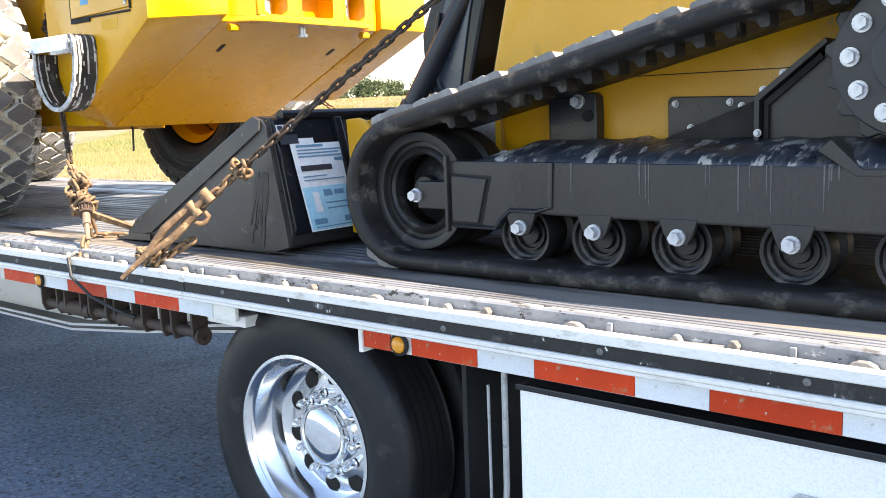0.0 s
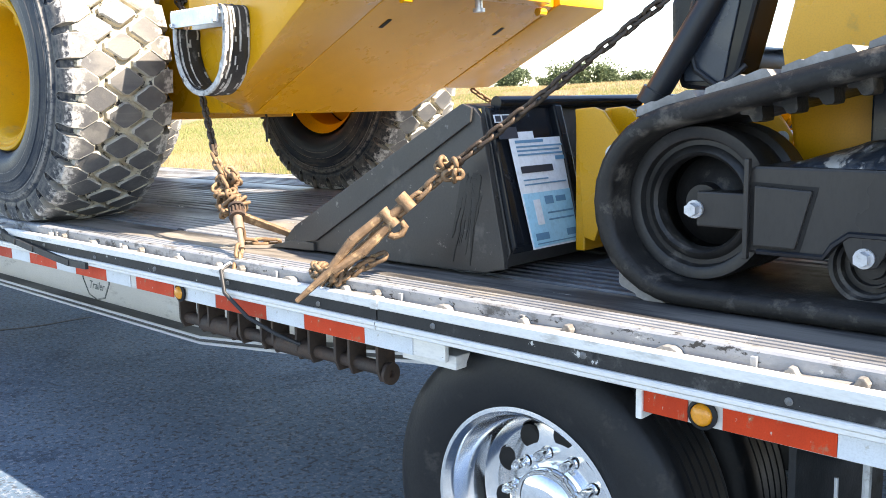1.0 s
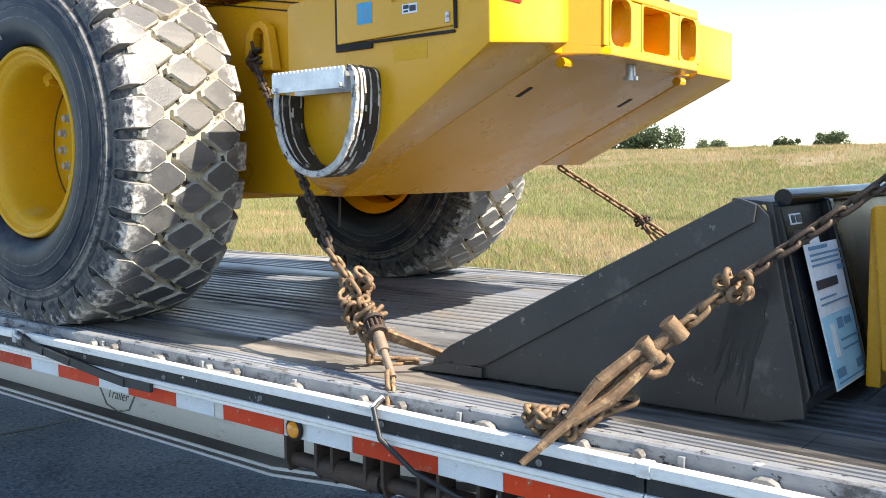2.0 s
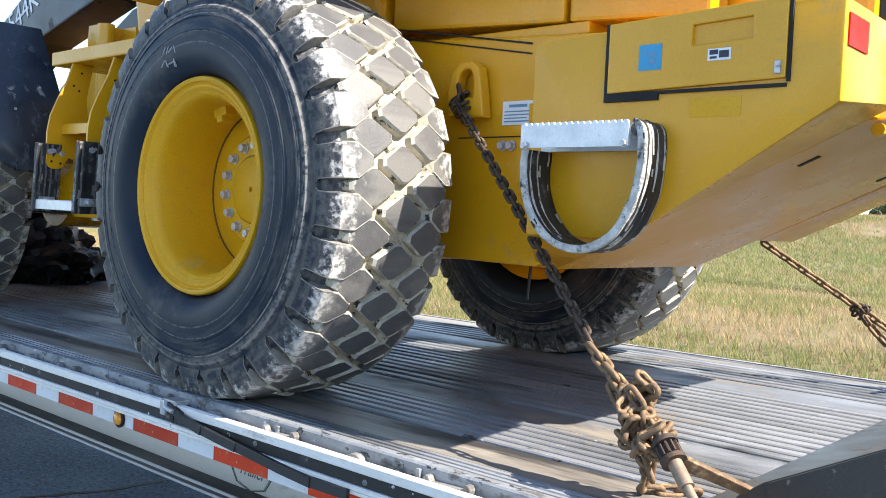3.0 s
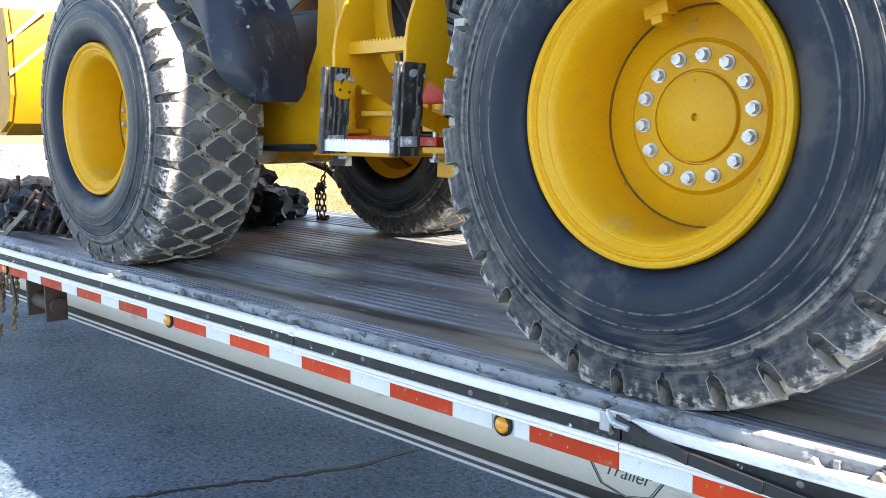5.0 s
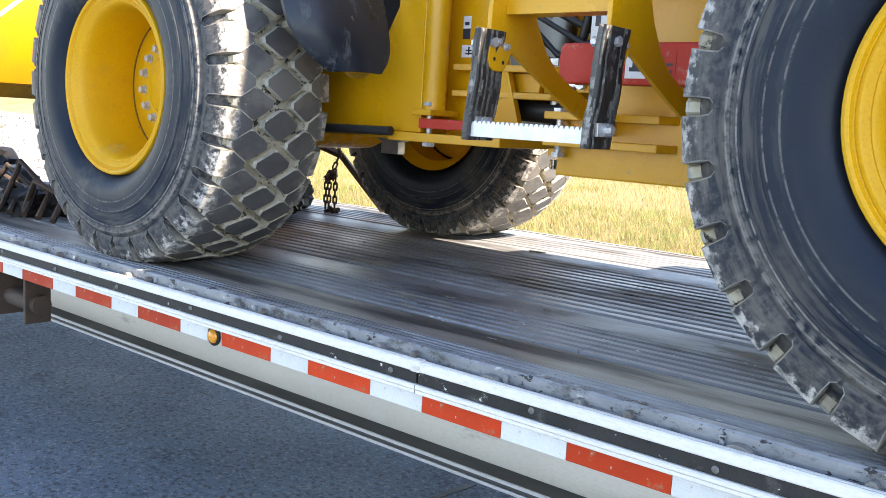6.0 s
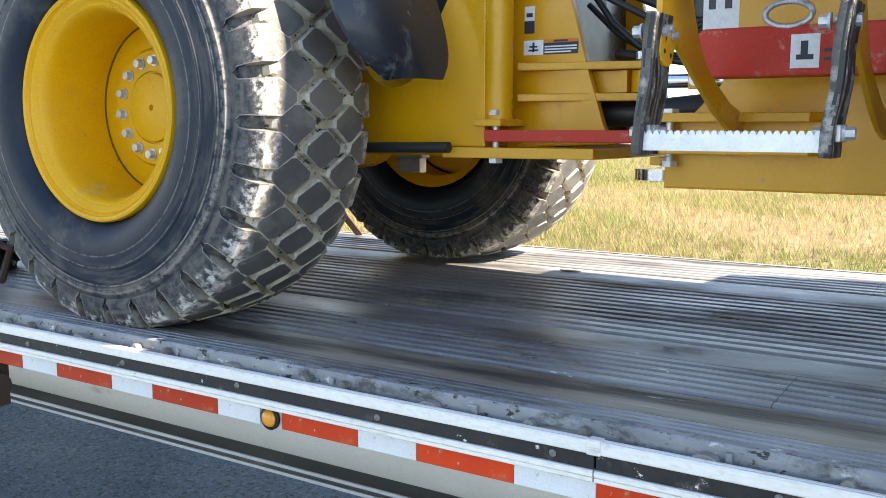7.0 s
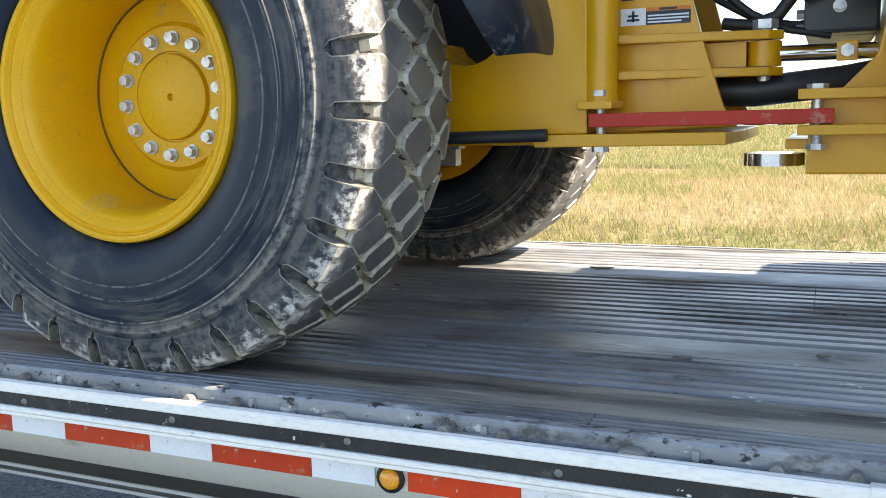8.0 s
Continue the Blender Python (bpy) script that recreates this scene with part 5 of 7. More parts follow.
# ---- loader: middle, ladder and front frame ----
def build_ladder():
    bm = bmesh.new()
    prism(bm, serrated(-0.915, -0.548, 1.790, 24, 0.042), "y", 0.055, 0.062)
    prism(bm, serrated(-0.915, -0.548, 1.788, 24, 0.040), "y", 0.135, 0.142)
    box(bm, -0.915, -0.548, 0.062, 0.135, 1.752, 1.758)
    bottom = part("lower_step", bm, M["galv_bright"], loader, "galvanised grip step hung on worn rubber straps")
    for k in range(13):
        bm = bmesh.new()
        box(bm, -0.909 + k * 0.028, -0.898 + k * 0.028, 0.0625, 0.1345, 1.7585, 1.784)
        part("slat", bm, M["galv"], bottom)
    for x in (-0.914, -0.538):
        path = [(x - 0.003, 1.738), (x + 0.000, 1.80), (x + 0.012, 1.88), (x + 0.015, 1.96), (x + 0.024, 2.035)]
        worn_strap("strap", path, 0.045, 0.155, 0.024, bottom, "frayed black and grey rubber strap", x * 3, 0.12, 0.12)
        for z in (1.785, 2.0):
            bm = bmesh.new()
            box(bm, x + 0.010, x + 0.020, 0.066, 0.136, z - 0.017, z + 0.017)
            part("clamp_plate", bm, M["galv"], bottom, "galvanised clamp plate", bevel=0.003)
            bolt(bottom, x + 0.020, 0.10, z, B_MID, rz=90)
            bolt(bottom, x - 0.013, 0.10, z, B_MID, rz=-90)
    lad = None
    # each side plate: a rounded foot and an arm that sweeps back to the frame
    side = [(0.195, 2.40), (0.170, 2.32), (0.128, 2.23), (0.100, 2.16), (0.088, 2.09), (0.086, 1.955), (0.094, 1.937), (0.113, 1.926), (0.145, 1.926), (0.164, 1.937), (0.173, 1.958), (0.190, 1.981),
            (0.300, 1.930), (0.400, 1.884), (0.510, 1.836), (0.650, 1.790), (0.805, 1.765), (0.805, 1.830), (0.650, 1.860), (0.510, 1.908), (0.42, 1.948), (0.361, 1.995), (0.31, 2.065), (0.274, 2.14), (0.262, 2.25), (0.29, 2.40)]
    for x in (-0.89, -0.526):
        bm = bmesh.new()
        prism(bm, side, "x", x - 0.007, x + 0.007)
        o = part("ladder_side", bm, M["yellow"], loader, "yellow ladder side plate with a rounded foot", bevel=0.003)
        lad = lad or o
        for y, z in ((0.117, 2.005), (0.156, 1.994)):
            bolt(o, x + 0.0075, y, z, B_SMALL, rz=90)
            bolt(o, x - 0.0075, y, z, B_SMALL, rz=-90)
        for y, z in ((0.110, 1.958), (0.150, 1.951), (0.20, 2.30), (0.235, 2.36), (0.225, 2.28)):
            bm = bmesh.new()
            rod(bm, (x - 0.0078, y, z), (x + 0.0078, y, z), 0.0055, 8)
            part("bolt_hole", bm, M["gap"], o)
    bm = bmesh.new()
    prism(bm, serrated(-0.882, -0.534, 2.125, 20, 0.045), "y", 0.150, 0.157)
    box(bm, -0.882, -0.534, 0.157, 0.265, 2.085, 2.092)
    part("middle_step", bm, M["yellow"], lad)
    bm = bmesh.new()
    box(bm, -1.085, -0.15, 0.19, 0.66, 2.401, 2.462)
    part("platform", bm, M["yellow"], loader, bevel=0.006)


build_ladder()


def build_middle():
    # rear frame ahead of the rear wheel
    bm = bmesh.new()
    prism(bm, [(-1.11, 1.62), (0.55, 1.62), (0.55, 2.40), (-0.92, 2.40), (-0.92, 2.08), (-0.95, 1.92), (-1.03, 1.835), (-1.10, 1.81)], "y", 0.80, LW - 0.80)
    fr = part("centre_frame", bm, M["yellow"], loader, "yellow centre frame with pivot lugs", bevel=0.006)
    for z0, z1 in ((1.812, 1.838), (1.722, 1.748)):
        bm = bmesh.new()
        prism(bm, [(-1.13, 0.735), (-0.70, 0.735), (-0.66, 0.80), (-1.13, 0.80)], "z", z0, z1)
        part("lug", bm, M["yellow"], fr, bevel=0.003)
    bolt(fr, -1.02, 0.797, 1.93, B_BIG)
    bm = bmesh.new()
    box(bm, -1.045, -0.995, 0.79, 0.7995, 1.905, 1.955)
    part("boss", bm, M["yellow"], fr, bevel=0.004)
    # red safety beam behind the ladder
    bm = bmesh.new()
    prism(bm, [(-0.925, 1.920), (0.10, 1.920), (0.10, 2.040), (-0.925, 2.042), (-0.938, 2.030), (-0.942, 1.98), (-0.938, 1.932)], "y", 0.515, 0.60)
    beam = part("red_beam", bm, M["red"], loader, "scratched red beam with a warning label", bevel=0.006)
    sticker(beam, -0.71, 1.938, 0.066, 0.080, 0.5135, "paper", [(0.2, 0.25, 0.8, 0.4), (0.35, 0.4, 0.6, 0.8)], "ink", "white pictogram sticker")
    sticker(beam, -0.643, 1.938, 0.092, 0.080, 0.5135, "red", [(0.1, 0.2, 0.9, 0.3), (0.1, 0.45, 0.9, 0.55)], "ink", "faded red text sticker")
    bm = bmesh.new()
    ring = [(-0.72 + 0.055 * math.cos(a), 2.16 + 0.03 * math.sin(a)) for a in [i * math.pi / 8 for i in range(16)]]
    tube(bm, [(p, 0.52, q - 0.092) for p, q in ring], 0.008, 8, closed=True)
    part("pin_ring", bm, M["steel"], beam, smooth=40)
    sticker(fr, -1.01, 2.065, 0.10, 0.20, 0.7985, "paper", [(0.15, 0.3, 0.35, 0.6), (0.6, 0.3, 0.8, 0.6), (0.1, 0.75, 0.9, 0.85)], "ink", "white lubrication chart label")
    # front frame
    bm = bmesh.new()
    hole = arc(-2.01, 2.06, 0.13, 205, 360, 10)
    prism(bm, [(-3.4, 1.70), (-2.05, 1.72), (-1.98, 1.735), (-1.66, 1.735), (-1.66, 2.75), (-1.76, 2.75), (-1.80, 2.2)] + hole[::-1] + [(-2.2, 1.99), (-3.4, 1.97)], "y", 0.70, LW - 0.70)
    ff = part("front_frame", bm, M["yellow"], loader, "yellow front frame side plate", bevel=0.004)
    # Added black filler that stands in for the dark inside of the frame.
    bm = bmesh.new()
    prism(bm, [(-2.75, 1.90), (-1.86, 1.90), (-1.86, 2.15), (-1.95, 2.42), (-2.70, 2.42)], "y", 0.98, LW - 0.98)
    part("inner_housing", bm, M["black"], ff, "black filler block, painted shade between the frame plates", bevel=0.02)
    bm = bmesh.new()
    rod(bm, (-1.63, 0.735, 1.81), (-1.63, 0.735, 2.75), 0.045, 20)
    part("frame_post", bm, M["yellow"], ff, smooth=40)
    for y in (0.845, LW - 0.875):
        bm = bmesh.new()
        prism(bm, [(-1.66, 1.73), (-1.285, 1.745), (-1.32, 1.80), (-1.375, 1.97), (-1.426, 2.154), (-1.47, 2.30), (-1.52, 2.75), (-1.66, 2.75)], "y", y, y + 0.03)
        part("hinge_plate", bm, M["yellow"], ff, bevel=0.004)
    bm = bmesh.new()
    prism(bm, [(-3.2, 0.86), (-1.82, 0.84), (-1.80, 0.668), (-1.30, 0.72), (-1.28, 1.0), (-1.28, 1.6), (-1.30, 1.85), (-3.2, 1.95)], "z", 1.700, 1.734)
    part("bottom_plate", bm, M["yellow"], ff, bevel=0.004)
    bm = bmesh.new()
    box(bm, -1.68, -1.585, 0.665, 0.83, 1.80, 1.822)
    part("bar_lug", bm, M["yellow"], ff, bevel=0.004)
    # arms of the steering cylinder
    for z0 in (1.975, 1.878):
        bm = bmesh.new()
        prism(bm, [(-1.61, 0.85), (-1.595, 0.79), (-1.57, 0.80), (-1.30, 0.86), (-1.21, 0.885), (-1.175, 0.92), (-1.185, 0.97), (-1.24, 0.995), (-1.60, 1.02)], "z", z0, z0 + 0.024)
        part("cylinder_arm", bm, M["yellow"], ff, bevel=0.004)
    bm = bmesh.new()
    rod(bm, (-1.225, 0.945, 1.905), (-1.225, 0.945, 1.972), 0.045, 20)
    box(bm, -1.46, -1.27, 0.90, 0.96, 1.905, 1.972)
    eye = part("cylinder_eye", bm, M["yellow"], ff, smooth=40)
    bm = bmesh.new()
    rod(bm, (-1.225, 0.945, 1.865), (-1.225, 0.945, 2.006), 0.02, 14)
    rod(bm, (-1.225, 0.945, 2.006), (-1.225, 0.945, 2.03), 0.034, 6)
    part("pin", bm, M["steel"], eye, smooth=40)
    bm = bmesh.new()
    rod(bm, (-1.20, 0.945, 1.938), (-0.72, 1.02, 1.938), 0.022, 16)
    part("cylinder_rod", bm, M["chrome"], ff, "chrome steering cylinder rod", smooth=40)
    bm = bmesh.new()
    tube(bm, [(-1.50, 0.98, 1.845), (-1.25, 0.96, 1.838), (-1.02, 0.97, 1.86), (-0.8, 1.1, 1.9)], 0.042, 14)
    part("large_hose", bm, M["hose"], ff, "thick black hydraulic hose", smooth=50)
    for run, r in (([(-1.46, 1.02, 2.26), (-1.36, 1.00, 2.13), (-1.266, 0.99, 2.052), (-1.172, 1.0, 2.006), (-1.06, 1.02, 1.985)], 0.011),
                   ([(-1.47, 1.06, 2.20), (-1.36, 1.04, 2.10), (-1.25, 1.03, 2.035), (-1.15, 1.04, 2.02), (-1.06, 1.05, 2.03)], 0.010),
                   ([(-1.10, 0.97, 2.30), (-1.143, 0.97, 2.113), (-1.196, 0.97, 2.04), (-1.265, 0.98, 2.019), (-1.34, 1.0, 2.03)], 0.018)):
        bm = bmesh.new()
        tube(bm, run, r, 10)
        part("control_hose", bm, M["hose"], ff, smooth=50)
    for z in (2.005, 2.045):
        bm = bmesh.new()
        rod(bm, (-1.15, 1.03, z), (-1.08, 1.03, z), 0.015, 6)
        part("hose_fitting", bm, M["steel"], ff, "steel hose fitting", bevel=0.002)
    for k in range(6):
        y = 0.92 + 0.05 * k
        bm = bmesh.new()
        tube(bm, [(-1.55 + 0.05 * k, y, 2.45), (-1.35, y, 2.20 + 0.04 * k), (-1.12 + 0.04 * k, y + 0.02, 2.08 + 0.035 * k), (-0.9, y + 0.05, 2.16 + 0.03 * k), (-0.7, y + 0.1, 2.25)], 0.011 + 0.003 * (k % 2), 8)
        part("small_hose", bm, M["hose"], ff, smooth=50)
    # Added black block: the joint's deep shade, as a backdrop to the hoses.
    bm = bmesh.new()
    prism(bm, [(-1.64, 1.78), (-1.50, 1.78), (-1.54, 2.75), (-1.64, 2.75)], "y", 0.88, LW - 0.88)
    part("hydraulic_tank", bm, M["black"], ff, "black filler block standing in for the joint's shaded interior", bevel=0.01)
    bm = bmesh.new()
    box(bm, -1.13, -0.94, 1.0, 1.5, 1.99, 2.42)
    part("valve_block", bm, M["black"], fr, bevel=0.01)
    for z in (2.06, 2.2):
        bolt(fr, -1.04, 0.998, z, B_MID)
    bm = bmesh.new()
    for z0 in (1.745, 1.63):
        rod(bm, (-1.20, 1.05, z0), (-1.20, 1.05, z0 + 0.035), 0.085, 24)
    part("pivot_bearing", bm, M["polished"], fr, "polished steel pivot bearing", smooth=40)
    bm = bmesh.new()
    box(bm, -1.16, -0.9, 0.82, 1.6, 1.685, 1.71)
    part("pivot_plate", bm, M["yellow"], fr, bevel=0.003)
    # red articulation lock bar
    bm = bmesh.new()
    prism(bm, [(-1.65, 0.676), (-1.045, 0.735), (-1.045, 0.795), (-1.65, 0.739)], "z", 1.752, 1.7885)
    bar = part("lock_bar", bm, M["red"], loader, "red articulation lock bar", bevel=0.003)
    for x, y in ((-1.625, 0.71), (-1.085, 0.768)):
        bm = bmesh.new()
        rod(bm, (x, y, 1.70), (x, y, 1.835), 0.012, 12)
        rod(bm, (x, y, 1.835), (x, y, 1.85), 0.026, 6)
        rod(bm, (x, y, 1.685), (x, y, 1.70), 0.024, 6)
        part("lock_pin", bm, M["steel"], bar, smooth=40)
    # labels on the hinge plate
    sticker(ff, -1.598, 2.094, 0.036, 0.085, 0.8435, "paper", [(0.0, 0.0, 1.0, 0.46), (0.2, 0.6, 0.8, 0.75)], "ink", "small upright warning label")
    s = sticker(ff, -1.600, 2.026, 0.07, 0.046, 0.8435, "paper", [(0.25, 0.25, 0.75, 0.38), (0.3, 0.5, 0.7, 0.62), (0.45, 0.2, 0.55, 0.85)], "ink", "wide warning label with pictogram")
    sticker(ff, -1.530, 2.026, 0.12, 0.036, 0.8435, "ink", [(0.04, 0.62, 0.96, 0.74), (0.04, 0.38, 0.96, 0.5), (0.04, 0.14, 0.8, 0.26)], "paper", "black text label")
    sticker(ff, -1.530, 2.0625, 0.12, 0.010, 0.8435, "orange", [(0.3, 0.2, 0.7, 0.8)], "ink", "orange warning strip")
    # black mud flap bar under the front frame
    bm = bmesh.new()
    rod(bm, (-2.2, 0.62, 1.728), (-1.755, 0.64, 1.734), 0.018, 10)
    part("grease_line", bm, M["hose"], ff, smooth=40)
    bm = bmesh.new()
    box(bm, -2.365, -2.255, 1.22, 1.27, 1.616, 1.676)
    box(bm, -2.38, -2.24, 1.215, 1.275, 1.676, 1.70)
    part("junction_box", bm, M["galv"], ff, bevel=0.004)


build_middle()


FENDER_X = -2.62
BUCKET = (0.02, LW - 0.02)


def build_front():
    # curved plastic fender behind the front wheel
    for near in (True, False):
        bm = bmesh.new()
        n = 26
        rows = []
        for i in range(n + 1):
            s = i / n * (0.42 + 0.88 * radians(38))
            if s < 0.42:
                a, run = radians(43), 0.42 - s
            else:
                a, run = radians(43) - (s - 0.42) / 0.88, 0.0
            y0 = 0.095 + 0.075 * min(1.0, i / n / 0.6) + 0.17 * max(0.0, (i / n - 0.78) / 0.22) ** 2.2
            row = []
            for k in range(9):
                y1 = 0.570 + 0.09 * (1 - i / n) - 0.05 * max(0.0, (i / n - 0.88) / 0.12) ** 2.5
                hang = 0.03 * max(0.0, i / n - 0.45) / 0.55
                y = y0 + (y1 - y0) * k / 8
                r = 0.88 - (0.026 if k == 0 else 0.0) - 0.05 * (1 - min(k, 4) / 4) ** 2 * min(1.0, i / n / 0.3)
                for t in (0.0, 0.012):
                    row.append(bm.verts.new((FENDER_X + hang + (r + t) * math.cos(a) - run * math.sin(a), y if near else LW - y, 1.86 + (r + t) * math.sin(a) + run * math.cos(a))))
            rows.append(row)
        for u, v in zip(rows, rows[1:]):
            for k in range(8):
                bm.faces.new((u[2 * k], u[2 * k + 2], v[2 * k + 2], v[2 * k]))
                bm.faces.new((u[2 * k + 1], v[2 * k + 1], v[2 * k + 3], u[2 * k + 3]))
            bm.faces.new((u[0], v[0], v[1], u[1]))
            bm.faces.new((u[16], u[17], v[17], v[16]))
        for row in (rows[0], rows[-1]):
            for k in range(8):
                bm.faces.new((row[2 * k], row[2 * k + 1], row[2 * k + 3], row[2 * k + 2]))
        f = part("front_fender", bm, M["fender"], loader, "curved dark plastic fender with dust and scratches", smooth=40)
        if near:
            for a, y in ((14, 0.5), (14, 0.56), (26, 0.34), (36, 0.50)):
                x, z = FENDER_X + 0.892 * math.cos(radians(a)), 1.86 + 0.892 * math.sin(radians(a))
                link("screw", B_SMALL, f, Matrix.Translation(Vector((x, y, z)) - loader.location) @ pose(0, 0, 0, 0, 90 - a, 0) @ pose(0, 0, 0, -90, 0, 0))
    # lift arms, dark with pale numerals
    for y0, near in ((0.74, True), (LW - 0.98, False)):
        bm = bmesh.new()
        prism(bm, [(-1.55, 3.10), (-1.75, 3.22), (-2.6, 3.08), (-3.6, 2.62), (-4.25, 1.90), (-4.32, 1.55), (-4.18, 1.48), (-4.02, 1.72), (-3.4, 2.34), (-2.5, 2.74), (-1.7, 2.92)], "y", y0, y0 + 0.24)
        part("lift_arm", bm, M["black"], loader, "black lift arm with white numerals", bevel=0.012)
    cu = bpy.data.curves.new("numerals", "FONT")
    cu.body, cu.size, cu.extrude = "544K", 0.20, 0.0008
    t = new("numerals", cu)
    t.matrix_world = Matrix.Translation((-2.86, 0.737, 2.80)) @ pose(0, 0, 0, 0, -22, 0) @ pose(0, 0, 0, 90, 0, 0)
    bpy.context.view_layer.update()
    me = bpy.data.meshes.new_from_object(t.evaluated_get(bpy.context.evaluated_depsgraph_get()))
    me.materials.clear()
    me.materials.append(M["paper"])
    me.transform(Matrix.Translation(-loader.location) @ t.matrix_world)
    bpy.data.objects.remove(t)
    link("numerals", me, loader)
    # bucket, wider than the wheels, its back to the machine
    n0, n1 = BUCKET
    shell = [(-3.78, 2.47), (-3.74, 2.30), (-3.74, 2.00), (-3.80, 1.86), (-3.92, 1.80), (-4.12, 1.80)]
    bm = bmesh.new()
    # Shell and sides take the darkened yellow in place of real shade.
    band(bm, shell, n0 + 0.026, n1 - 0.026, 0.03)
    bk = part("bucket", bm, M["shaded_yellow"], loader, "yellow loader bucket carried above the front of the deck", smooth=30)
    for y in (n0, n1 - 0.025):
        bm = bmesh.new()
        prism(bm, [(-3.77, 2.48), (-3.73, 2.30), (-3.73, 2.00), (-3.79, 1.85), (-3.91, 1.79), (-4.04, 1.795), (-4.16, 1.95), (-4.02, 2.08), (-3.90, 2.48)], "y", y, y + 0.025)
        part("bucket_side", bm, M["shaded_yellow"], bk, bevel=0.003)
    # white ribs that run slanting over the back
    for z0, z1 in ((2.29, 2.48), (2.105, 2.29)):
        bm = bmesh.new()
        v = [(-3.705, n0, z0), (-3.705, n0 + 0.22, z1), (-3.705, n0 + 0.22, z1 + 0.022), (-3.705, n0, z0 + 0.022)]
        lo, hi = [bm.verts.new(p) for p in v], [bm.verts.new((p[0] - 0.05, p[1], p[2])) for p in v]
        bm.faces.new(lo)
        bm.faces.new(hi[::-1])
        for q in range(4):
            bm.faces.new((lo[q], lo[(q + 1) % 4], hi[(q + 1) % 4], hi[q]))
        part("back_rib", bm, M["rail"], bk, "bright rib on the bucket's back")


build_front()

# ---- compact track loader ----
ctl = thing("track_loader", (4.6, WIDE / 2, DECK), "yellow and black compact track loader with a black bucket", "track loader")
TY0, TY1 = 0.245, 0.695


def track_path():
    """Centre line of the belt's outer face: idler, upper run, sprocket, lower run."""
    idler, sprocket, back = (3.815, DECK + 0.247, 0.222), (5.33, 1.735, 0.245), (5.80, DECK + 0.247, 0.222)
    pts = []

    def tangent(c0, c1):
        d = Vector((c1[0] - c0[0], c1[1] - c0[1]))
        ang = math.atan2(d.y, d.x)
        off = math.acos((c0[2] - c1[2]) / d.length)
        return ang + off

    a1 = tangent(idler, sprocket)
    a2 = tangent(sprocket, back)
    low = -math.pi / 2
    def go(c, s, e, n):
        for i in range(n + 1):
            a = s + (e - s) * i / n
            pts.append((c[0] + c[2] * math.cos(a), c[1] + c[2] * math.sin(a)))
    go(idler, low + 2 * math.pi, a1, 16)
    go(sprocket, a1, a2, 10)
    go(back, a2, low, 10)
    return pts


def walk_path(pts, step):
    """Points and directions at even steps round a closed path."""
    out, k, carry = [], len(pts), 0.0
    for i in range(k):
        a, b = Vector(pts[i]), Vector(pts[(i + 1) % k])
        length = (b - a).length
        if length < 1e-6:
            continue
        d = (b - a) / length
        s = carry
        while s < length:
            out.append((a + d * s, d))
            s += step
        carry = s - length
    return out


def off_path(p, d, along_, up):
    """A point beside the belt: along its run, and up from its middle, outwards."""
    return (p.x + d.x * along_ - d.y * up, p.y + d.y * along_ + d.x * up)


def build_tracks():
    pts = track_path()
    for y0, y1 in ((TY0, TY1), (WIDE - TY1, WIDE - TY0)):
        bm = bmesh.new()
        loop = walk_path(pts, 0.05)
        k = len(loop)
        rings = []
        sec = [(y0 + 0.022, 0.028), (y0 + 0.006, 0.022), (y0, 0.008), (y0, -0.010), (y0 + 0.006, -0.020), (y0 + 0.022, -0.026), (y1 - 0.022, -0.030), (y1, -0.012), (y1, 0.008), (y1 - 0.020, 0.024)]
        n = len(sec)
        for p, d in loop:
            rings.append([bm.verts.new((*off_path(p, d, 0, t)[:1], y, off_path(p, d, 0, t)[1])) for y, t in sec])
        for i in range(k):
            u, v = rings[i], rings[(i + 1) % k]
            for j in range(n):
                bm.faces.new((u[j], u[(j + 1) % n], v[(j + 1) % n], v[j])).smooth = True
        for v in bm.verts:
            v.co.z = max(v.co.z, DECK + 0.0008)
        belt = part("track", bm, M["track"], ctl, "worn black rubber track")
        ym = (y0 + y1) / 2
        bm, inner = bmesh.new(), bmesh.new()
        for i, (p, d) in enumerate(walk_path(pts, 0.094)):
            if p.y > DECK + 0.04:
                s0 = 0.0 if i % 2 else 0.045
                for w0, w1, s in ((y0 + 0.022, y0 + 0.20, s0), (y1 - 0.20, y1 - 0.022, s0)):
                    if i % 2 and p.x > 3.70:
                        pr = [(-0.090, 0.020), (-0.080, 0.042), (-0.040, 0.047), (-0.032, 0.043), (0.010, 0.050), (0.018, 0.045), (0.060, 0.050), (0.072, 0.046), (0.084, 0.020)]
                        prism(bm, [off_path(p, d, a, b) for a, b in pr], "y", w0, w1)
        for p, d in walk_path(pts, 0.0835):
            if p.y > DECK + 0.36 and 3.88 < p.x < 5.16:
                pr = [(-0.030, -0.018), (-0.024, -0.034), (-0.006, -0.040), (0.000, -0.056), (0.006, -0.060), (0.022, -0.060), (0.026, -0.054), (0.030, -0.018)]
                prism(inner, [off_path(p, d, a, b) for a, b in pr], "y", y0 + 0.085, y0 + 0.150)
        part("tread_lug", bm, M["track_lug"], belt, "dusty rubber lugs", kind="stuff")
        part("drive_lug", inner, M["track"], belt, kind="stuff")


build_tracks()


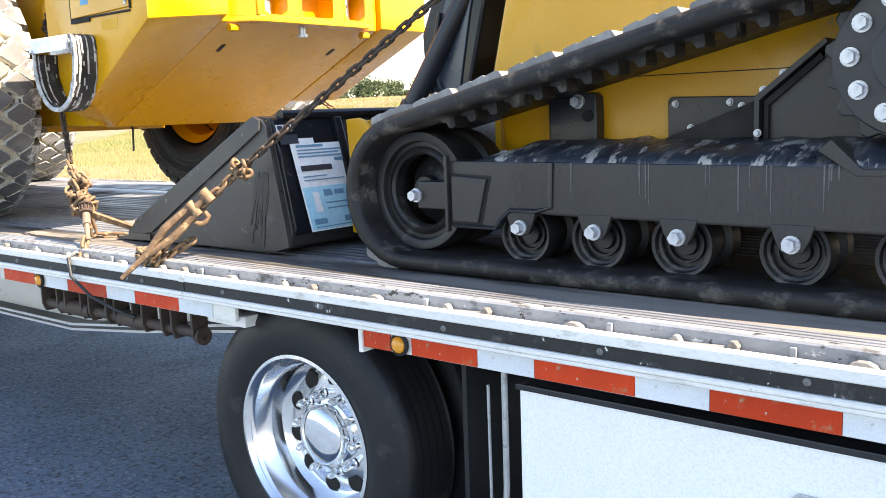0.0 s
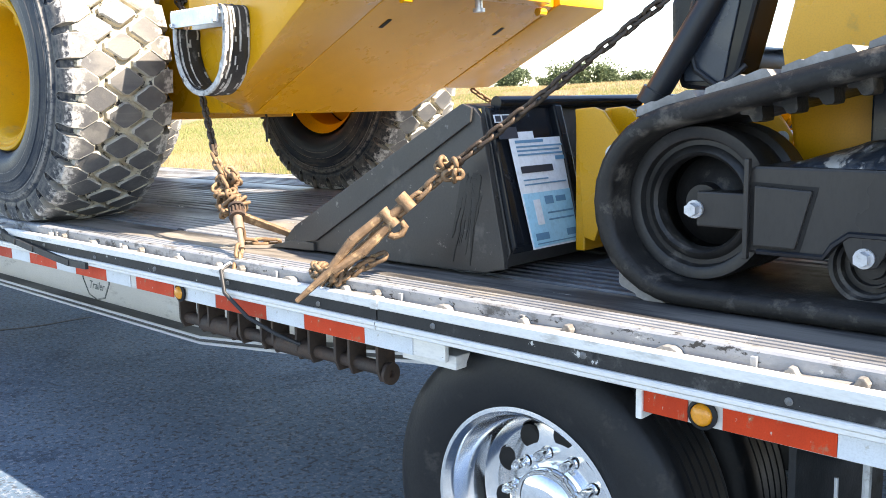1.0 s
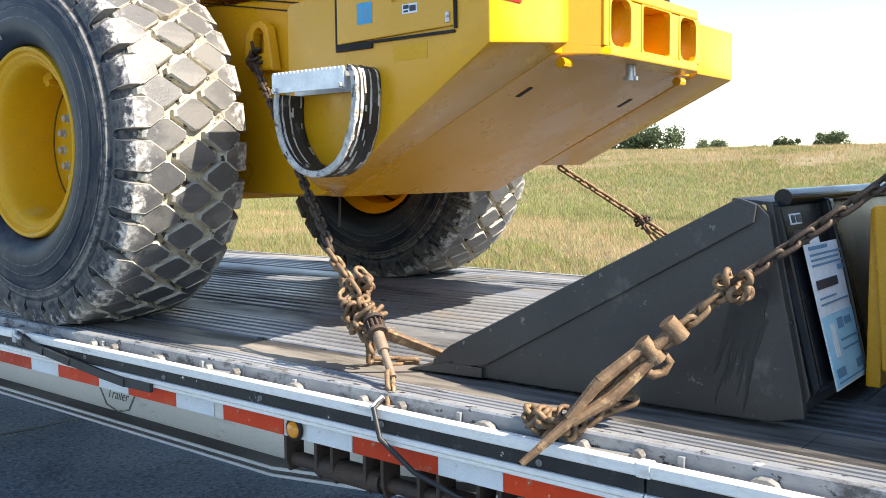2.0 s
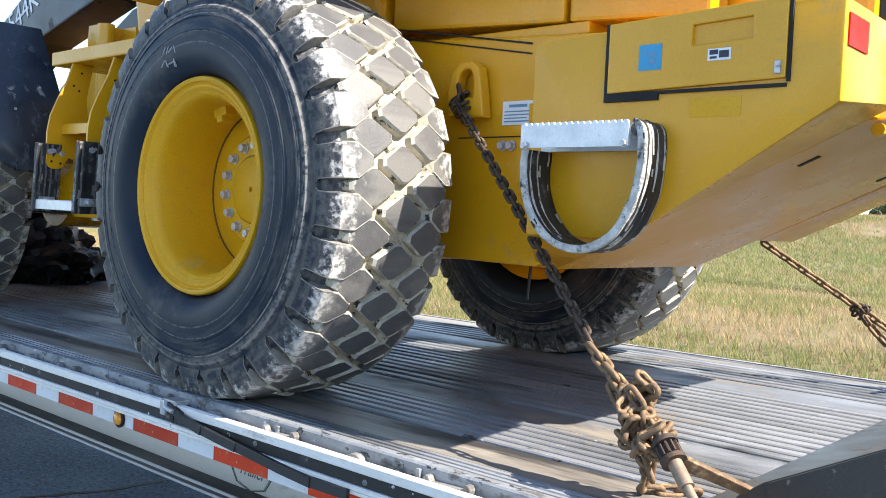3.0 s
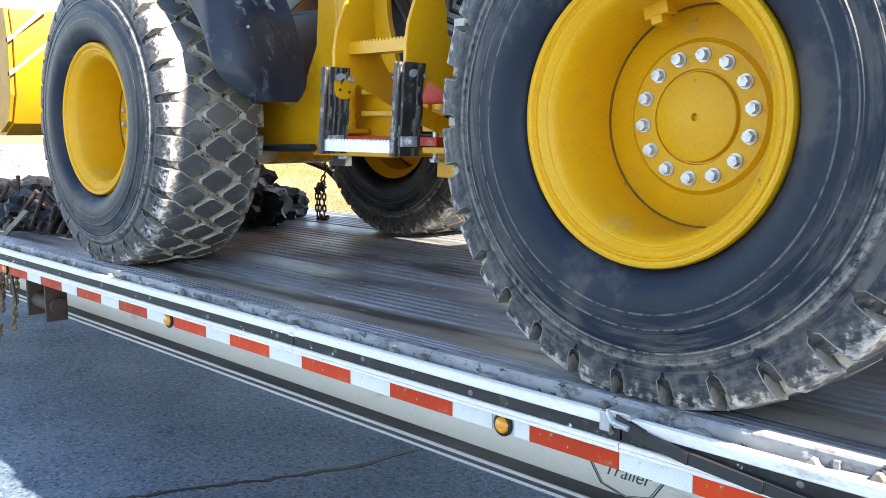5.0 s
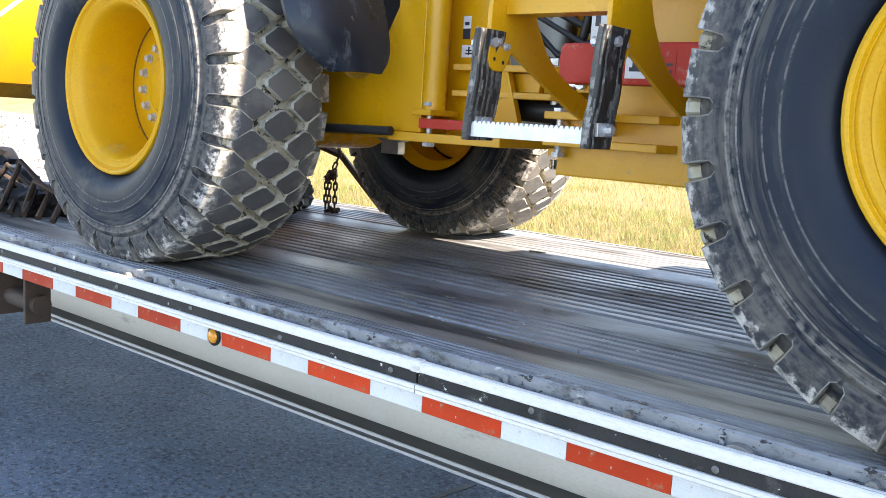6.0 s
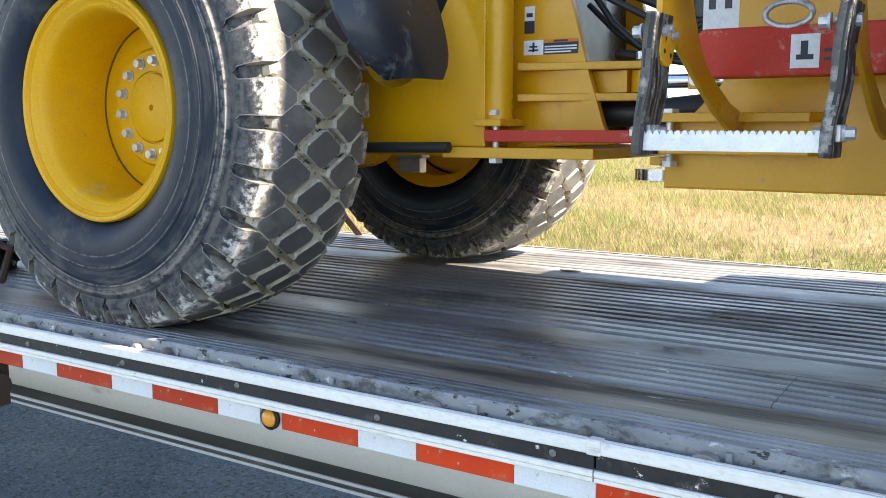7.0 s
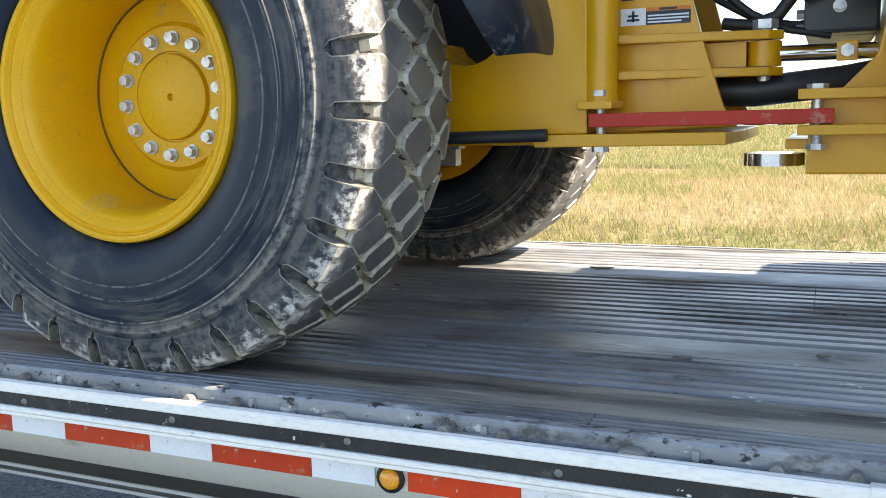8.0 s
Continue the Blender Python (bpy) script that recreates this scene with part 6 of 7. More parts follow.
def build_undercarriage():
    for side in (0, 1):
        def yy(v):
            return v if side == 0 else WIDE - v
        y0, y1 = sorted((yy(0.318), yy(0.56)))
        bm = bmesh.new()
        prism(bm, [(3.965, 1.30), (4.145, 1.298), (4.165, 1.325), (4.19, 1.352), (4.30, 1.356), (4.325, 1.352), (5.5, 1.345), (5.56, 1.38), (5.56, 1.50), (3.975, 1.508), (3.955, 1.49), (3.955, 1.31)], "y", y0, y1)
        fr = part("track_frame", bm, M["grey_frame"], ctl, "dark grey welded track frame streaked with dirt", bevel=0.008)
        bm = bmesh.new()
        nx, ny = 70, 9
        grid = []
        for i in range(nx + 1):
            x = 4.03 + 1.25 * i / nx
            ends = min(1.0, (x - 4.03) / 0.16, (5.28 - x) / 0.1)
            row = []
            for k in range(ny + 1):
                s = k / ny
                rise = 0.058 * math.sin(s * math.pi / 2) ** 0.8 * max(ends, 0.0) ** 0.5
                lump = 0.012 * noise.noise((x * 9, s * 2.2, 1.0)) + 0.007 * noise.noise((x * 26, s * 6, 4.0))
                row.append(bm.verts.new((x, yy(0.322 + 0.27 * s ** 1.3), 1.502 + rise + lump * math.sin(min(s * 2, 1) * math.pi / 2) * max(ends, 0.0))))
            grid.append(row)
        for u, v in zip(grid, grid[1:]):
            for k in range(ny):
                bm.faces.new((u[k], u[k + 1], v[k + 1], v[k])).smooth = True
        skirt = [[bm.verts.new((r[0].co.x, r[0].co.y, 1.49)) for r in grid], [bm.verts.new((r[-1].co.x, r[-1].co.y, 1.49)) for r in grid]]
        for i in range(nx):
            bm.faces.new((grid[i][0], grid[i + 1][0], skirt[0][i + 1], skirt[0][i]))
            bm.faces.new((grid[i][-1], grid[i + 1][-1], skirt[1][i + 1], skirt[1][i]))
        part("frame_top", bm, M["mud"], fr, "rounded frame top caked with dried mud")
        bm = bmesh.new()
        rnd_d = random.Random(17 + side)
        for k in range(16):
            x, w, run = rnd_d.choice((4.38, 4.62, 4.66, 4.83, 4.93, 5.0, 5.12)) + rnd_d.uniform(-0.04, 0.04), rnd_d.uniform(0.0008, 0.0024), rnd_d.uniform(0.02, 0.13)
            prism(bm, [(x - w, 1.505), (x + w, 1.505), (x + w * 0.6, 1.505 - run), (x - w * 0.6, 1.505 - run)], "y", *sorted((yy(0.3165), yy(0.3185))))
        part("drip_stain", bm, M["drip"], fr, kind="stuff")
        bm = bmesh.new()
        box(bm, 3.825, 3.957, *sorted((yy(0.326), yy(0.40))), 1.352, 1.44)
        prism(bm, [(3.815, 1.395), (3.83, 1.358), (3.86, 1.352), (3.86, 1.44), (3.83, 1.434)], "y", *sorted((yy(0.327), yy(0.38))))
        yoke = part("idler_yoke", bm, M["grey_frame"], fr, bevel=0.005)
        bm = bmesh.new()
        prism(bm, [(3.982, 1.318), (4.082, 1.318), (4.118, 1.455), (3.982, 1.462)], "y", *sorted((yy(0.306), yy(0.3175))))
        part("cover_plate", bm, M["grey_frame"], fr, bevel=0.004)
        # Black outline plate that stands in for the shadow gap round the cover.
        bm = bmesh.new()
        prism(bm, [(3.972, 1.310), (4.090, 1.310), (4.129, 1.463), (3.972, 1.470)], "y", *sorted((yy(0.3165), yy(0.3178))))
        part("cover_gasket", bm, M["gap"], fr)
        bm = bmesh.new()
        box(bm, 3.958, 3.970, *sorted((yy(0.300), yy(0.318))), 1.285, 1.525)
        part("end_rib", bm, M["grey_frame"], fr, bevel=0.003)
        bm = bmesh.new()
        tube(bm, [(4.345, yy(0.314), 1.505), (4.34, yy(0.314), 1.375), (4.29, yy(0.314), 1.362), (4.20, yy(0.314), 1.362), (4.165, yy(0.314), 1.335), (4.145, yy(0.314), 1.305), (3.99, yy(0.314), 1.305)], 0.007, 6)
        part("weld_bead", bm, M["black"], fr, smooth=50)
        # idler
        bm = bmesh.new()
        pr = [(0.118, 0.06), (0.120, 0.018), (0.128, 0.010), (0.140, 0.014), (0.146, 0.022), (0.158, 0.022), (0.163, 0.004), (0.170, 0.0), (0.192, 0.0), (0.197, 0.01), (0.197, 0.075), (0.18, 0.085), (0.18, 0.155), (0.197, 0.165), (0.197, 0.24), (0.115, 0.24)]
        lathe(bm, pr, 48)
        lathe(bm, [(0.0, 0.03), (0.045, 0.03), (0.05, 0.06), (0.118, 0.11), (0.115, 0.14), (0, 0.14)], 32)
        me = finish(bm, "idler", M["rubber_worn"], smooth=35)
        ido = link("idler", me, ctl, Matrix.Translation(Vector((3.815, yy(0.345), DECK + 0.247)) - ctl.location) @ pose(0, 0, 0, 0, 0, 0 if side == 0 else 180))
        tagged(ido, "worn dark idler wheel")
        if side == 0:
            bolt(yoke, 3.822, 0.3255, 1.395, B_BIG)
        # rollers
        for x in (4.235, 4.485, 4.735, 5.03, 5.30, 5.54):
            bm = bmesh.new()
            pr = [(0, 0.03), (0.03, 0.03), (0.034, 0.045), (0.045, 0.045), (0.047, 0.03), (0.052, 0.03), (0.054, 0.042), (0.064, 0.042), (0.066, 0.022), (0.073, 0.018), (0.077, 0.004), (0.086, 0.002), (0.088, 0.012), (0.088, 0.07), (0.07, 0.08), (0.07, 0.13), (0.088, 0.14), (0.088, 0.19), (0, 0.19)]
            lathe(bm, pr, 36)
            ro = link("roller", finish(bm, "roller", M["rubber_worn"], smooth=35), ctl, Matrix.Translation(Vector((x, yy(0.335), 1.289)) - ctl.location) @ pose(0, 0, 0, 0, 0, 0 if side == 0 else 180))
            bm = bmesh.new()
            prism(bm, [(x - 0.055, 1.36), (x + 0.055, 1.36), (x + 0.04, 1.318), (x + 0.026, 1.292), (x, 1.284), (x - 0.026, 1.292), (x - 0.04, 1.318)], "y", *sorted((yy(0.314), yy(0.332))))
            part("roller_bracket", bm, M["grey_frame"], fr, bevel=0.003)
            if side == 0:
                bolt(fr, x, 0.3145, 1.312, B_BIG, turn=x * 70)
        # sprocket
        bm = bmesh.new()
        star = []
        for i in range(17 * 4):
            r = 0.222 if i % 4 in (0, 1) else 0.200
            a = 2 * math.pi * i / 68
            star.append((5.275 + r * math.cos(a), 1.75 + r * math.sin(a)))
        prism(bm, star, "y", *sorted((yy(0.45), yy(0.485))))
        rod(bm, (5.275, yy(0.40), 1.75), (5.275, yy(0.62), 1.75), 0.188, 40)
        rod(bm, (5.275, yy(0.375), 1.75), (5.275, yy(0.41), 1.75), 0.095, 32)
        sp = part("sprocket", bm, M["black"], ctl, "black drive sprocket with bolted hub", bevel=0.004)
        if side == 0:
            for i in range(11):
                a = 2 * math.pi * (i + 0.46) / 11
                bolt(sp, 5.272 + 0.143 * math.cos(a), 0.3995, 1.752 + 0.143 * math.sin(a), B_BIG)


M["rubber_worn"] = mat("worn_steel_dark", (0.014, 0.0135, 0.0135), (0.030, 0.028, 0.027), 0.42, 0.3, scale=8, fine=90, bump=0.2, dirt=(0.11, 0.10, 0.088), cover=0.10, dscale=10)
build_undercarriage()


def build_ctl_body():
    bm = bmesh.new()
    prism(bm, [(3.93, 1.36), (5.9, 1.36), (5.95, 2.35), (4.2, 2.45), (3.98, 2.30), (3.86, 1.80)], "y", 0.715, WIDE - 0.715)
    body = part("body", bm, M["yellow"], ctl, "yellow body side panels", bevel=0.012)
    bm = bmesh.new()
    box(bm, 4.34, 5.9, 0.7125, 0.7145, 1.748, 1.751)
    part("panel_seam", bm, M["gap"], body)
    bm = bmesh.new()
    prism(bm, [(4.525, 1.545), (4.81, 1.60), (4.81, 1.675), (4.535, 1.682), (4.525, 1.672)], "y", 0.698, 0.714)
    pl = part("side_plate", bm, M["black"], body, "small black triangular plate", bevel=0.003)
    for x, z in ((4.55, 1.66), (4.72, 1.66)):
        bolt(pl, x, 0.6978, z, B_SMALL)
    # Solid black block: the recess's shade put into its colour.
    bm = bmesh.new()
    prism(bm, [(4.555, 1.53), (4.572, 1.562), (4.850, 1.668), (4.850, 1.53)], "y", 0.585, 0.69)
    part("guard_recess", bm, M["gap"], body, "black block painted as the shade under the drive guard")
    bm = bmesh.new()
    prism(bm, [(4.868, 1.53), (4.868, 1.652), (5.03, 1.784), (5.10, 1.80), (5.24, 1.80), (5.24, 1.53)], "y", 0.575, 0.69)
    gs = part("drive_guard", bm, M["grey_frame"], body, "dark grey drive guard", bevel=0.003)
    bm = bmesh.new()
    prism(bm, [(4.848, 1.53), (4.862, 1.53), (4.862, 1.662), (5.035, 1.803), (5.028, 1.815), (4.848, 1.672)], "y", 0.54, 0.70)
    part("guard_edge", bm, M["grey_frame"], gs, bevel=0.002)
    # Thin black strip along the guard's inner edge.
    bm = bmesh.new()
    prism(bm, [(4.868, 1.53), (4.880, 1.53), (4.880, 1.648), (5.02, 1.765), (5.012, 1.778), (4.868, 1.660)], "y", 0.560, 0.5745)
    part("guard_gasket", bm, M["gap"], gs)
    for x, z in ((4.852, 1.690), (4.905, 1.732), (5.022, 1.800)):
        bolt(gs, x, 0.60, z, B_SMALL)
    for x, z in ((4.86, 1.575), (4.60, 1.588), (4.755, 1.648)):
        bolt(gs, x, 0.539 if x > 4.8 else 0.697, z, B_SMALL)
    for yn in (0.315, WIDE - 0.395):
        bm = bmesh.new()
        prism(bm, [(5.085, 1.540), (5.115, 1.566), (5.185, 1.497), (5.32, 1.497), (5.32, 1.480), (5.172, 1.480)], "y", yn, yn + 0.08)
        part("mud_deflector", bm, M["grey_frame"], body, bevel=0.003)
    bm = bmesh.new()
    prism(bm, [(4.12, 1.50), (4.298, 1.50), (4.300, 1.60), (4.297, 1.69), (4.285, 1.706), (4.12, 1.706)], "y", 0.66, 0.712)
    piv = part("pivot_bracket", bm, M["black"], body, bevel=0.006)
    bolt(piv, 4.235, 0.659, 1.678, B_BIG)
    bm = bmesh.new()
    rod(bm, (4.268, 0.655, 1.632), (4.268, 0.664, 1.632), 0.019, 14)
    part("bracket_hole", bm, M["gap"], piv)
    bm = bmesh.new()
    box(bm, 3.6, 4.9, 0.9, 1.67, 1.36, 1.5)
    part("belly_plate", bm, M["black"], body, bevel=0.02)
    bm = bmesh.new()
    box(bm, 4.3, 5.75, 0.8, 1.77, 2.3, 3.0)
    part("cab", bm, M["black"], body, bevel=0.03)
    # lift arm uprights at the front, and the link to the bucket
    for near in (True, False):
        def yy(v):
            return v if near else WIDE - v
        bm = bmesh.new()
        prism(bm, [(3.535, 1.70), (3.70, 1.68), (3.735, 1.80), (3.80, 2.05), (4.0, 2.4), (4.6, 2.62), (4.6, 2.78), (3.95, 2.62), (3.62, 2.22), (3.50, 1.95), (3.505, 1.80)], "y", *sorted((yy(0.76), yy(0.90))))
        arm = part("lift_arm", bm, M["black_gloss"], ctl, "glossy black lift arm", bevel=0.014)
        bm = bmesh.new()
        prism(bm, [(3.552, 1.72), (3.545, 1.80), (3.575, 1.93), (3.66, 2.16), (3.80, 2.26), (3.735, 2.02), (3.69, 1.80), (3.675, 1.715)], "y", *sorted((yy(0.753), yy(0.762))))
        part("inset_panel", bm, M["arm_panel"], arm, "smooth blue-black inset panel", bevel=0.003)
        bm = bmesh.new()
        tube(bm, [(3.60, yy(0.746), 2.02), (3.573, yy(0.744), 1.90), (3.572, yy(0.744), 1.82), (3.592, yy(0.744), 1.752), (3.656, yy(0.746), 1.706), (3.70, yy(0.75), 1.722), (3.73, yy(0.78), 1.76)], 0.009, 8)
        part("hose", bm, M["hose"], arm, smooth=40)
        bm = bmesh.new()
        cheek = [(3.335, 1.645), (3.40, 1.650), (3.43, 1.64), (3.475, 1.585), (3.52, 1.52), (3.50, 1.45), (3.445, 1.36), (3.405, 1.255), (3.365, 1.265)]
        for y in (0.500, 0.66, 0.90):
            prism(bm, cheek, "y", *sorted((yy(y), yy(y + 0.016))))
        box(bm, 3.327, 3.36, *sorted((yy(0.517), yy(1.12))), 1.22, 1.64)
        qa = part("coupler", bm, M["yellow"], ctl, "yellow quick coupler plate", bevel=0.005)
        bm = bmesh.new()
        rod(bm, (3.475, yy(0.492), 1.515), (3.475, yy(0.92), 1.515), 0.028, 18)
        part("coupler_pin", bm, M["steel"], qa, smooth=40)
        bm = bmesh.new()
        rod(bm, (3.478, yy(0.70), 1.667), (3.78, yy(0.79), 2.20), 0.038, 18)
        rod(bm, (3.470, yy(0.698), 1.653), (3.492, yy(0.704), 1.692), 0.046, 18)
        cyl = part("tilt_cylinder", bm, M["black"], arm, smooth=40)
        bm = bmesh.new()
        rod(bm, (3.405, yy(0.68), 1.555), (3.475, yy(0.699), 1.662), 0.021, 16)
        part("rod", bm, M["chrome"], cyl, "chrome cylinder rod", smooth=40)
    # Beams out of view, added to keep the sun off the bucket label.
    for y0, y1 in ((0.53, 0.797), (WIDE - 0.797, WIDE - 0.53)):
        bm = bmesh.new()
        prism(bm, [(4.25, 2.80), (4.4, 2.74), (5.2, 2.78), (5.2, 3.12), (4.4, 3.10), (4.25, 3.02)], "y", y0, y1)
        part("boom", bm, M["yellow"], ctl, "unseen yellow beam added to shade the bucket label", bevel=0.012)
    bm = bmesh.new()
    rod(bm, (3.62, 0.9, 1.76), (3.62, WIDE - 0.9, 1.76), 0.07, 20)
    box(bm, 3.58, 3.70, 0.9, WIDE - 0.9, 2.0, 2.12)
    part("cross_tube", bm, M["black"], ctl, smooth=40)


M["black_gloss"] = mat("black_gloss_paint", (0.008, 0.0095, 0.0125), (0.012, 0.014, 0.018), 0.22, scale=4, fine=150, bump=0.05, coat=0.0, spec=0.25, dirt=(0.08, 0.075, 0.07), cover=0.03, dscale=8)
# Inset panel of the black arm, a bluish reflection put into its colour.
M["arm_panel"] = mat("blue_sheen_paint", (0.026, 0.036, 0.052), (0.034, 0.045, 0.062), 0.28, scale=4, fine=150, bump=0.04, spec=0.5, dirt=(0.10, 0.10, 0.10), cover=0.04, dscale=8)
build_ctl_body()


def build_bucket():
    n0, n1 = 0.24, WIDE - 0.24
    side = [(2.235, 1.172), (2.30, 1.168), (2.62, 1.170), (3.0, 1.172), (3.20, 1.176), (3.275, 1.194), (3.268, 1.25), (3.19, 1.63), (3.165, 1.655), (3.12, 1.668), (3.085, 1.65), (2.30, 1.245), (2.24, 1.20)]
    bm = bmesh.new()
    for y in (n0, n1 - 0.02):
        prism(bm, side, "y", y, y + 0.02)
    shell = [(2.25, 1.165), (3.17, 1.17), (3.26, 1.195), (3.28, 1.24), (3.19, 1.66), (3.10, 1.668)]
    band(bm, shell, n0 + 0.02, n1 - 0.02, 0.016)
    bk = part("bucket", bm, M["bucket"], ctl, "black general purpose bucket resting on the deck", bevel=0.003)
    # doubled edge plate on the near and far sides
    for y in (n0 - 0.010, n1):
        bm = bmesh.new()
        prism(bm, [(2.31, 1.247), (3.095, 1.652), (3.13, 1.668), (3.165, 1.655), (3.16, 1.615), (2.43, 1.206), (2.32, 1.19)], "y", y, y + 0.010)
        part("side_edge", bm, M["bucket"], bk, bevel=0.002)
    bm = bmesh.new()
    prism(bm, [(2.15, 1.162), (2.42, 1.170), (2.42, 1.198), (2.30, 1.198)], "y", n0 - 0.012, n1 + 0.012)
    part("cutting_edge", bm, M["bucket"], bk, "worn cutting edge", bevel=0.002)
    # greasy runs down the side, widest where the chain rubs
    rnd = random.Random(8)
    bm = bmesh.new()
    for k in range(26):
        x0, z0 = 3.185 - 0.06 * rnd.random(), 1.47 - 0.07 * rnd.random()
        lean = -0.10 - 0.22 * rnd.random()
        length, w = rnd.uniform(0.07, 0.24), rnd.uniform(0.006, 0.016)
        steps = 14
        left, right = [], []
        for i in range(steps + 1):
            q = i / steps
            x, z = x0 + lean * q * length + 0.006 * noise.noise((k * 3.1, q * 4, 0)), z0 - q * length
            half = w * (1 - q) ** 0.6 * (0.6 + 0.7 * abs(noise.noise((q * 9, k * 1.7, 2)))) + 0.0006
            left.append((x - half, z))
            right.append((x + half, z))
        if left[-1][1] > 1.19:
            d = 0.0003 + 0.00005 * k
            prism(bm, left + right[::-1], "y", n0 - d - 0.0004, n0 - 0.0001)
    part("grease_stain", bm, M["grease"], bk, "black greasy runs below the chain", kind="stuff")
    # back of the bucket: gloss panel with a folded edge
    bm = bmesh.new()
    prism(bm, [(3.178, 1.655), (3.205, 1.655), (3.245, 1.50), (3.30, 1.26), (3.285, 1.235)], "y", n0 + 0.022, 0.545)
    prism(bm, [(3.178, 1.655), (3.225, 1.66), (3.27, 1.50), (3.325, 1.26), (3.285, 1.235)], "y", 0.547, 0.585)
    back = part("back_panel", bm, M["black_gloss"], bk, "glossy black back panel", bevel=0.006)
    bm = bmesh.new()
    rod(bm, (3.20, 0.30, 1.668), (3.20, n1 - 0.1, 1.668), 0.02, 12)
    part("top_tube", bm, M["black_gloss"], bk, smooth=40)
    # the big pale label: a tilted sheet lying on the back panel
    top, low = Vector((3.229, 0, 1.575)), Vector((3.3065, 0, 1.242))
    along = (low - top)
    nrm = Vector((-along.z, 0, along.x)).normalized()
    nrm = nrm if nrm.x > 0 else -nrm

    def sheet(u0, u1, v0, v1, lift, m, parent, name, label=""):
        b2 = bmesh.new()
        pts = []
        for u, v in ((u0, v0), (u1, v0), (u1, v1), (u0, v1)):
            p = top + along * v
            pts.append(Vector((p.x, 0.300 + 0.282 * u + 0.02 * v, p.z)))
        lo = [b2.verts.new(p + nrm * lift) for p in pts]
        hi = [b2.verts.new(p + nrm * (lift + 0.0012)) for p in pts]
        b2.faces.new(lo)
        b2.faces.new(hi[::-1])
        for i in range(4):
            b2.faces.new((lo[i], hi[i], hi[(i + 1) % 4], lo[(i + 1) % 4]))
        return part(name, b2, m, parent, label)

    lab = sheet(0.0, 1.0, 0.045, 1.0, 0.012, M["paper"], bk, "paper_label", "large white and blue shipping label")
    sheet(0.0, 0.42, -0.015, 0.05, 0.012, M["paper"], lab, "label_tab")
    sheet(0.02, 0.98, 0.52, 0.985, 0.0135, M["pale_blue"], lab, "label_field", "pale blue half of the label")
    for u0, u1, v0, v1, m in ((0.08, 0.55, 0.06, 0.085, "ink_blue"), (0.08, 0.9, 0.11, 0.125, "ink_blue"), (0.08, 0.8, 0.145, 0.16, "ink_blue"), (0.08, 0.85, 0.18, 0.195, "ink_blue"), (0.70, 0.95, 0.215, 0.25, "ink_blue"),
                              (0.08, 0.62, 0.285, 0.345, "ink"), (0.08, 0.5, 0.40, 0.412, "ink_blue"), (0.08, 0.8, 0.44, 0.452, "ink_blue"),
                              (0.36, 0.5, 0.56, 0.63, "ink_blue"), (0.55, 0.72, 0.57, 0.62, "ink_blue"), (0.36, 0.9, 0.70, 0.715, "ink_blue"), (0.36, 0.8, 0.76, 0.775, "ink_blue"), (0.08, 0.30, 0.87, 0.93, "ink_blue"), (0.62, 0.85, 0.87, 0.93, "ink_blue"), (0.08, 0.9, 0.955, 0.965, "ink_blue")):
        sheet(u0, u1, v0, v1, 0.0150, M[m], lab, "print_bar")
    # White patch: a spot of sunlight painted onto the label.
    sheet(0.16, 0.27, 0.58, 0.80, 0.0150, M["paper"], lab, "label_mark")
    sheet(-0.16, 0.10, -0.17, -0.10, 0.0125, M["paper"], bk, "maker_plate", "small white plate with illegible print")
    sheet(-0.14, -0.06, -0.16, -0.11, 0.0140, M["ink"], bk, "plate_bar")
    sheet(-0.03, 0.08, -0.16, -0.11, 0.0140, M["ink"], bk, "plate_bar")
    sheet(-0.14, 0.16, -0.06, 0.04, 0.0125, M["ink"], bk, "black_plate")
    bm = bmesh.new()
    tube(bm, [(3.238, 0.245, 1.40), (3.252, 0.50, 1.40), (3.262, 0.59, 1.41)], 0.004, 6)
    part("weld_seam", bm, M["bucket"], back)


build_bucket()


# ---- chains ----
def link_mesh(length, r):
    """One chain link: a stadium of round bar, lying along x, flat in xz."""
    bm = bmesh.new()
    half, w = length / 2 - 1.7 * r, 1.7 * r
    pts = [(half + w * math.cos(a), 0, w * math.sin(a)) for a in [radians(-90 + 30 * i) for i in range(7)]]
    pts += [(-half + w * math.cos(a), 0, w * math.sin(a)) for a in [radians(90 + 30 * i) for i in range(7)]]
    tube(bm, pts, r, 7, closed=True)
    return finish(bm, "link", M["rust"], smooth=60)


LINK = link_mesh(0.058, 0.0072)
LINK_DARK = link_mesh(0.052, 0.0062)
LINK_DARK.materials[0] = M["chain_dark"]


def along(p0, p1, pitch, sag=0.0):
    p0, p1 = Vector(p0), Vector(p1)
    n = max(2, int((p1 - p0).length / pitch))
    for i in range(n):
        for_t = (i + 0.5) / n
        p = p0.lerp(p1, for_t) - Vector((0, 0, sag * 4 * for_t * (1 - for_t)))
        yield p, (p1 - p0).normalized() - Vector((0, 0, sag * 4 * (1 - 2 * for_t) / (p1 - p0).length))


def run_links(owner, p0, p1, me=None, pitch=0.037, sag=0.0, jitter=6):
    rnd = random.Random(int(abs(p0[0] * 977 + p1[2] * 131)))
    for i, (p, d) in enumerate(along(p0, p1, pitch, sag)):
        q = d.to_track_quat("X", "Z").to_matrix().to_4x4()
        link("link", me or LINK, owner, Matrix.Translation(p - owner.location) @ q @ pose(0, 0, 0, (90 if i % 2 else 0) + 40 + rnd.uniform(-jitter, jitter), rnd.uniform(-jitter, jitter) * 0.5, 0))


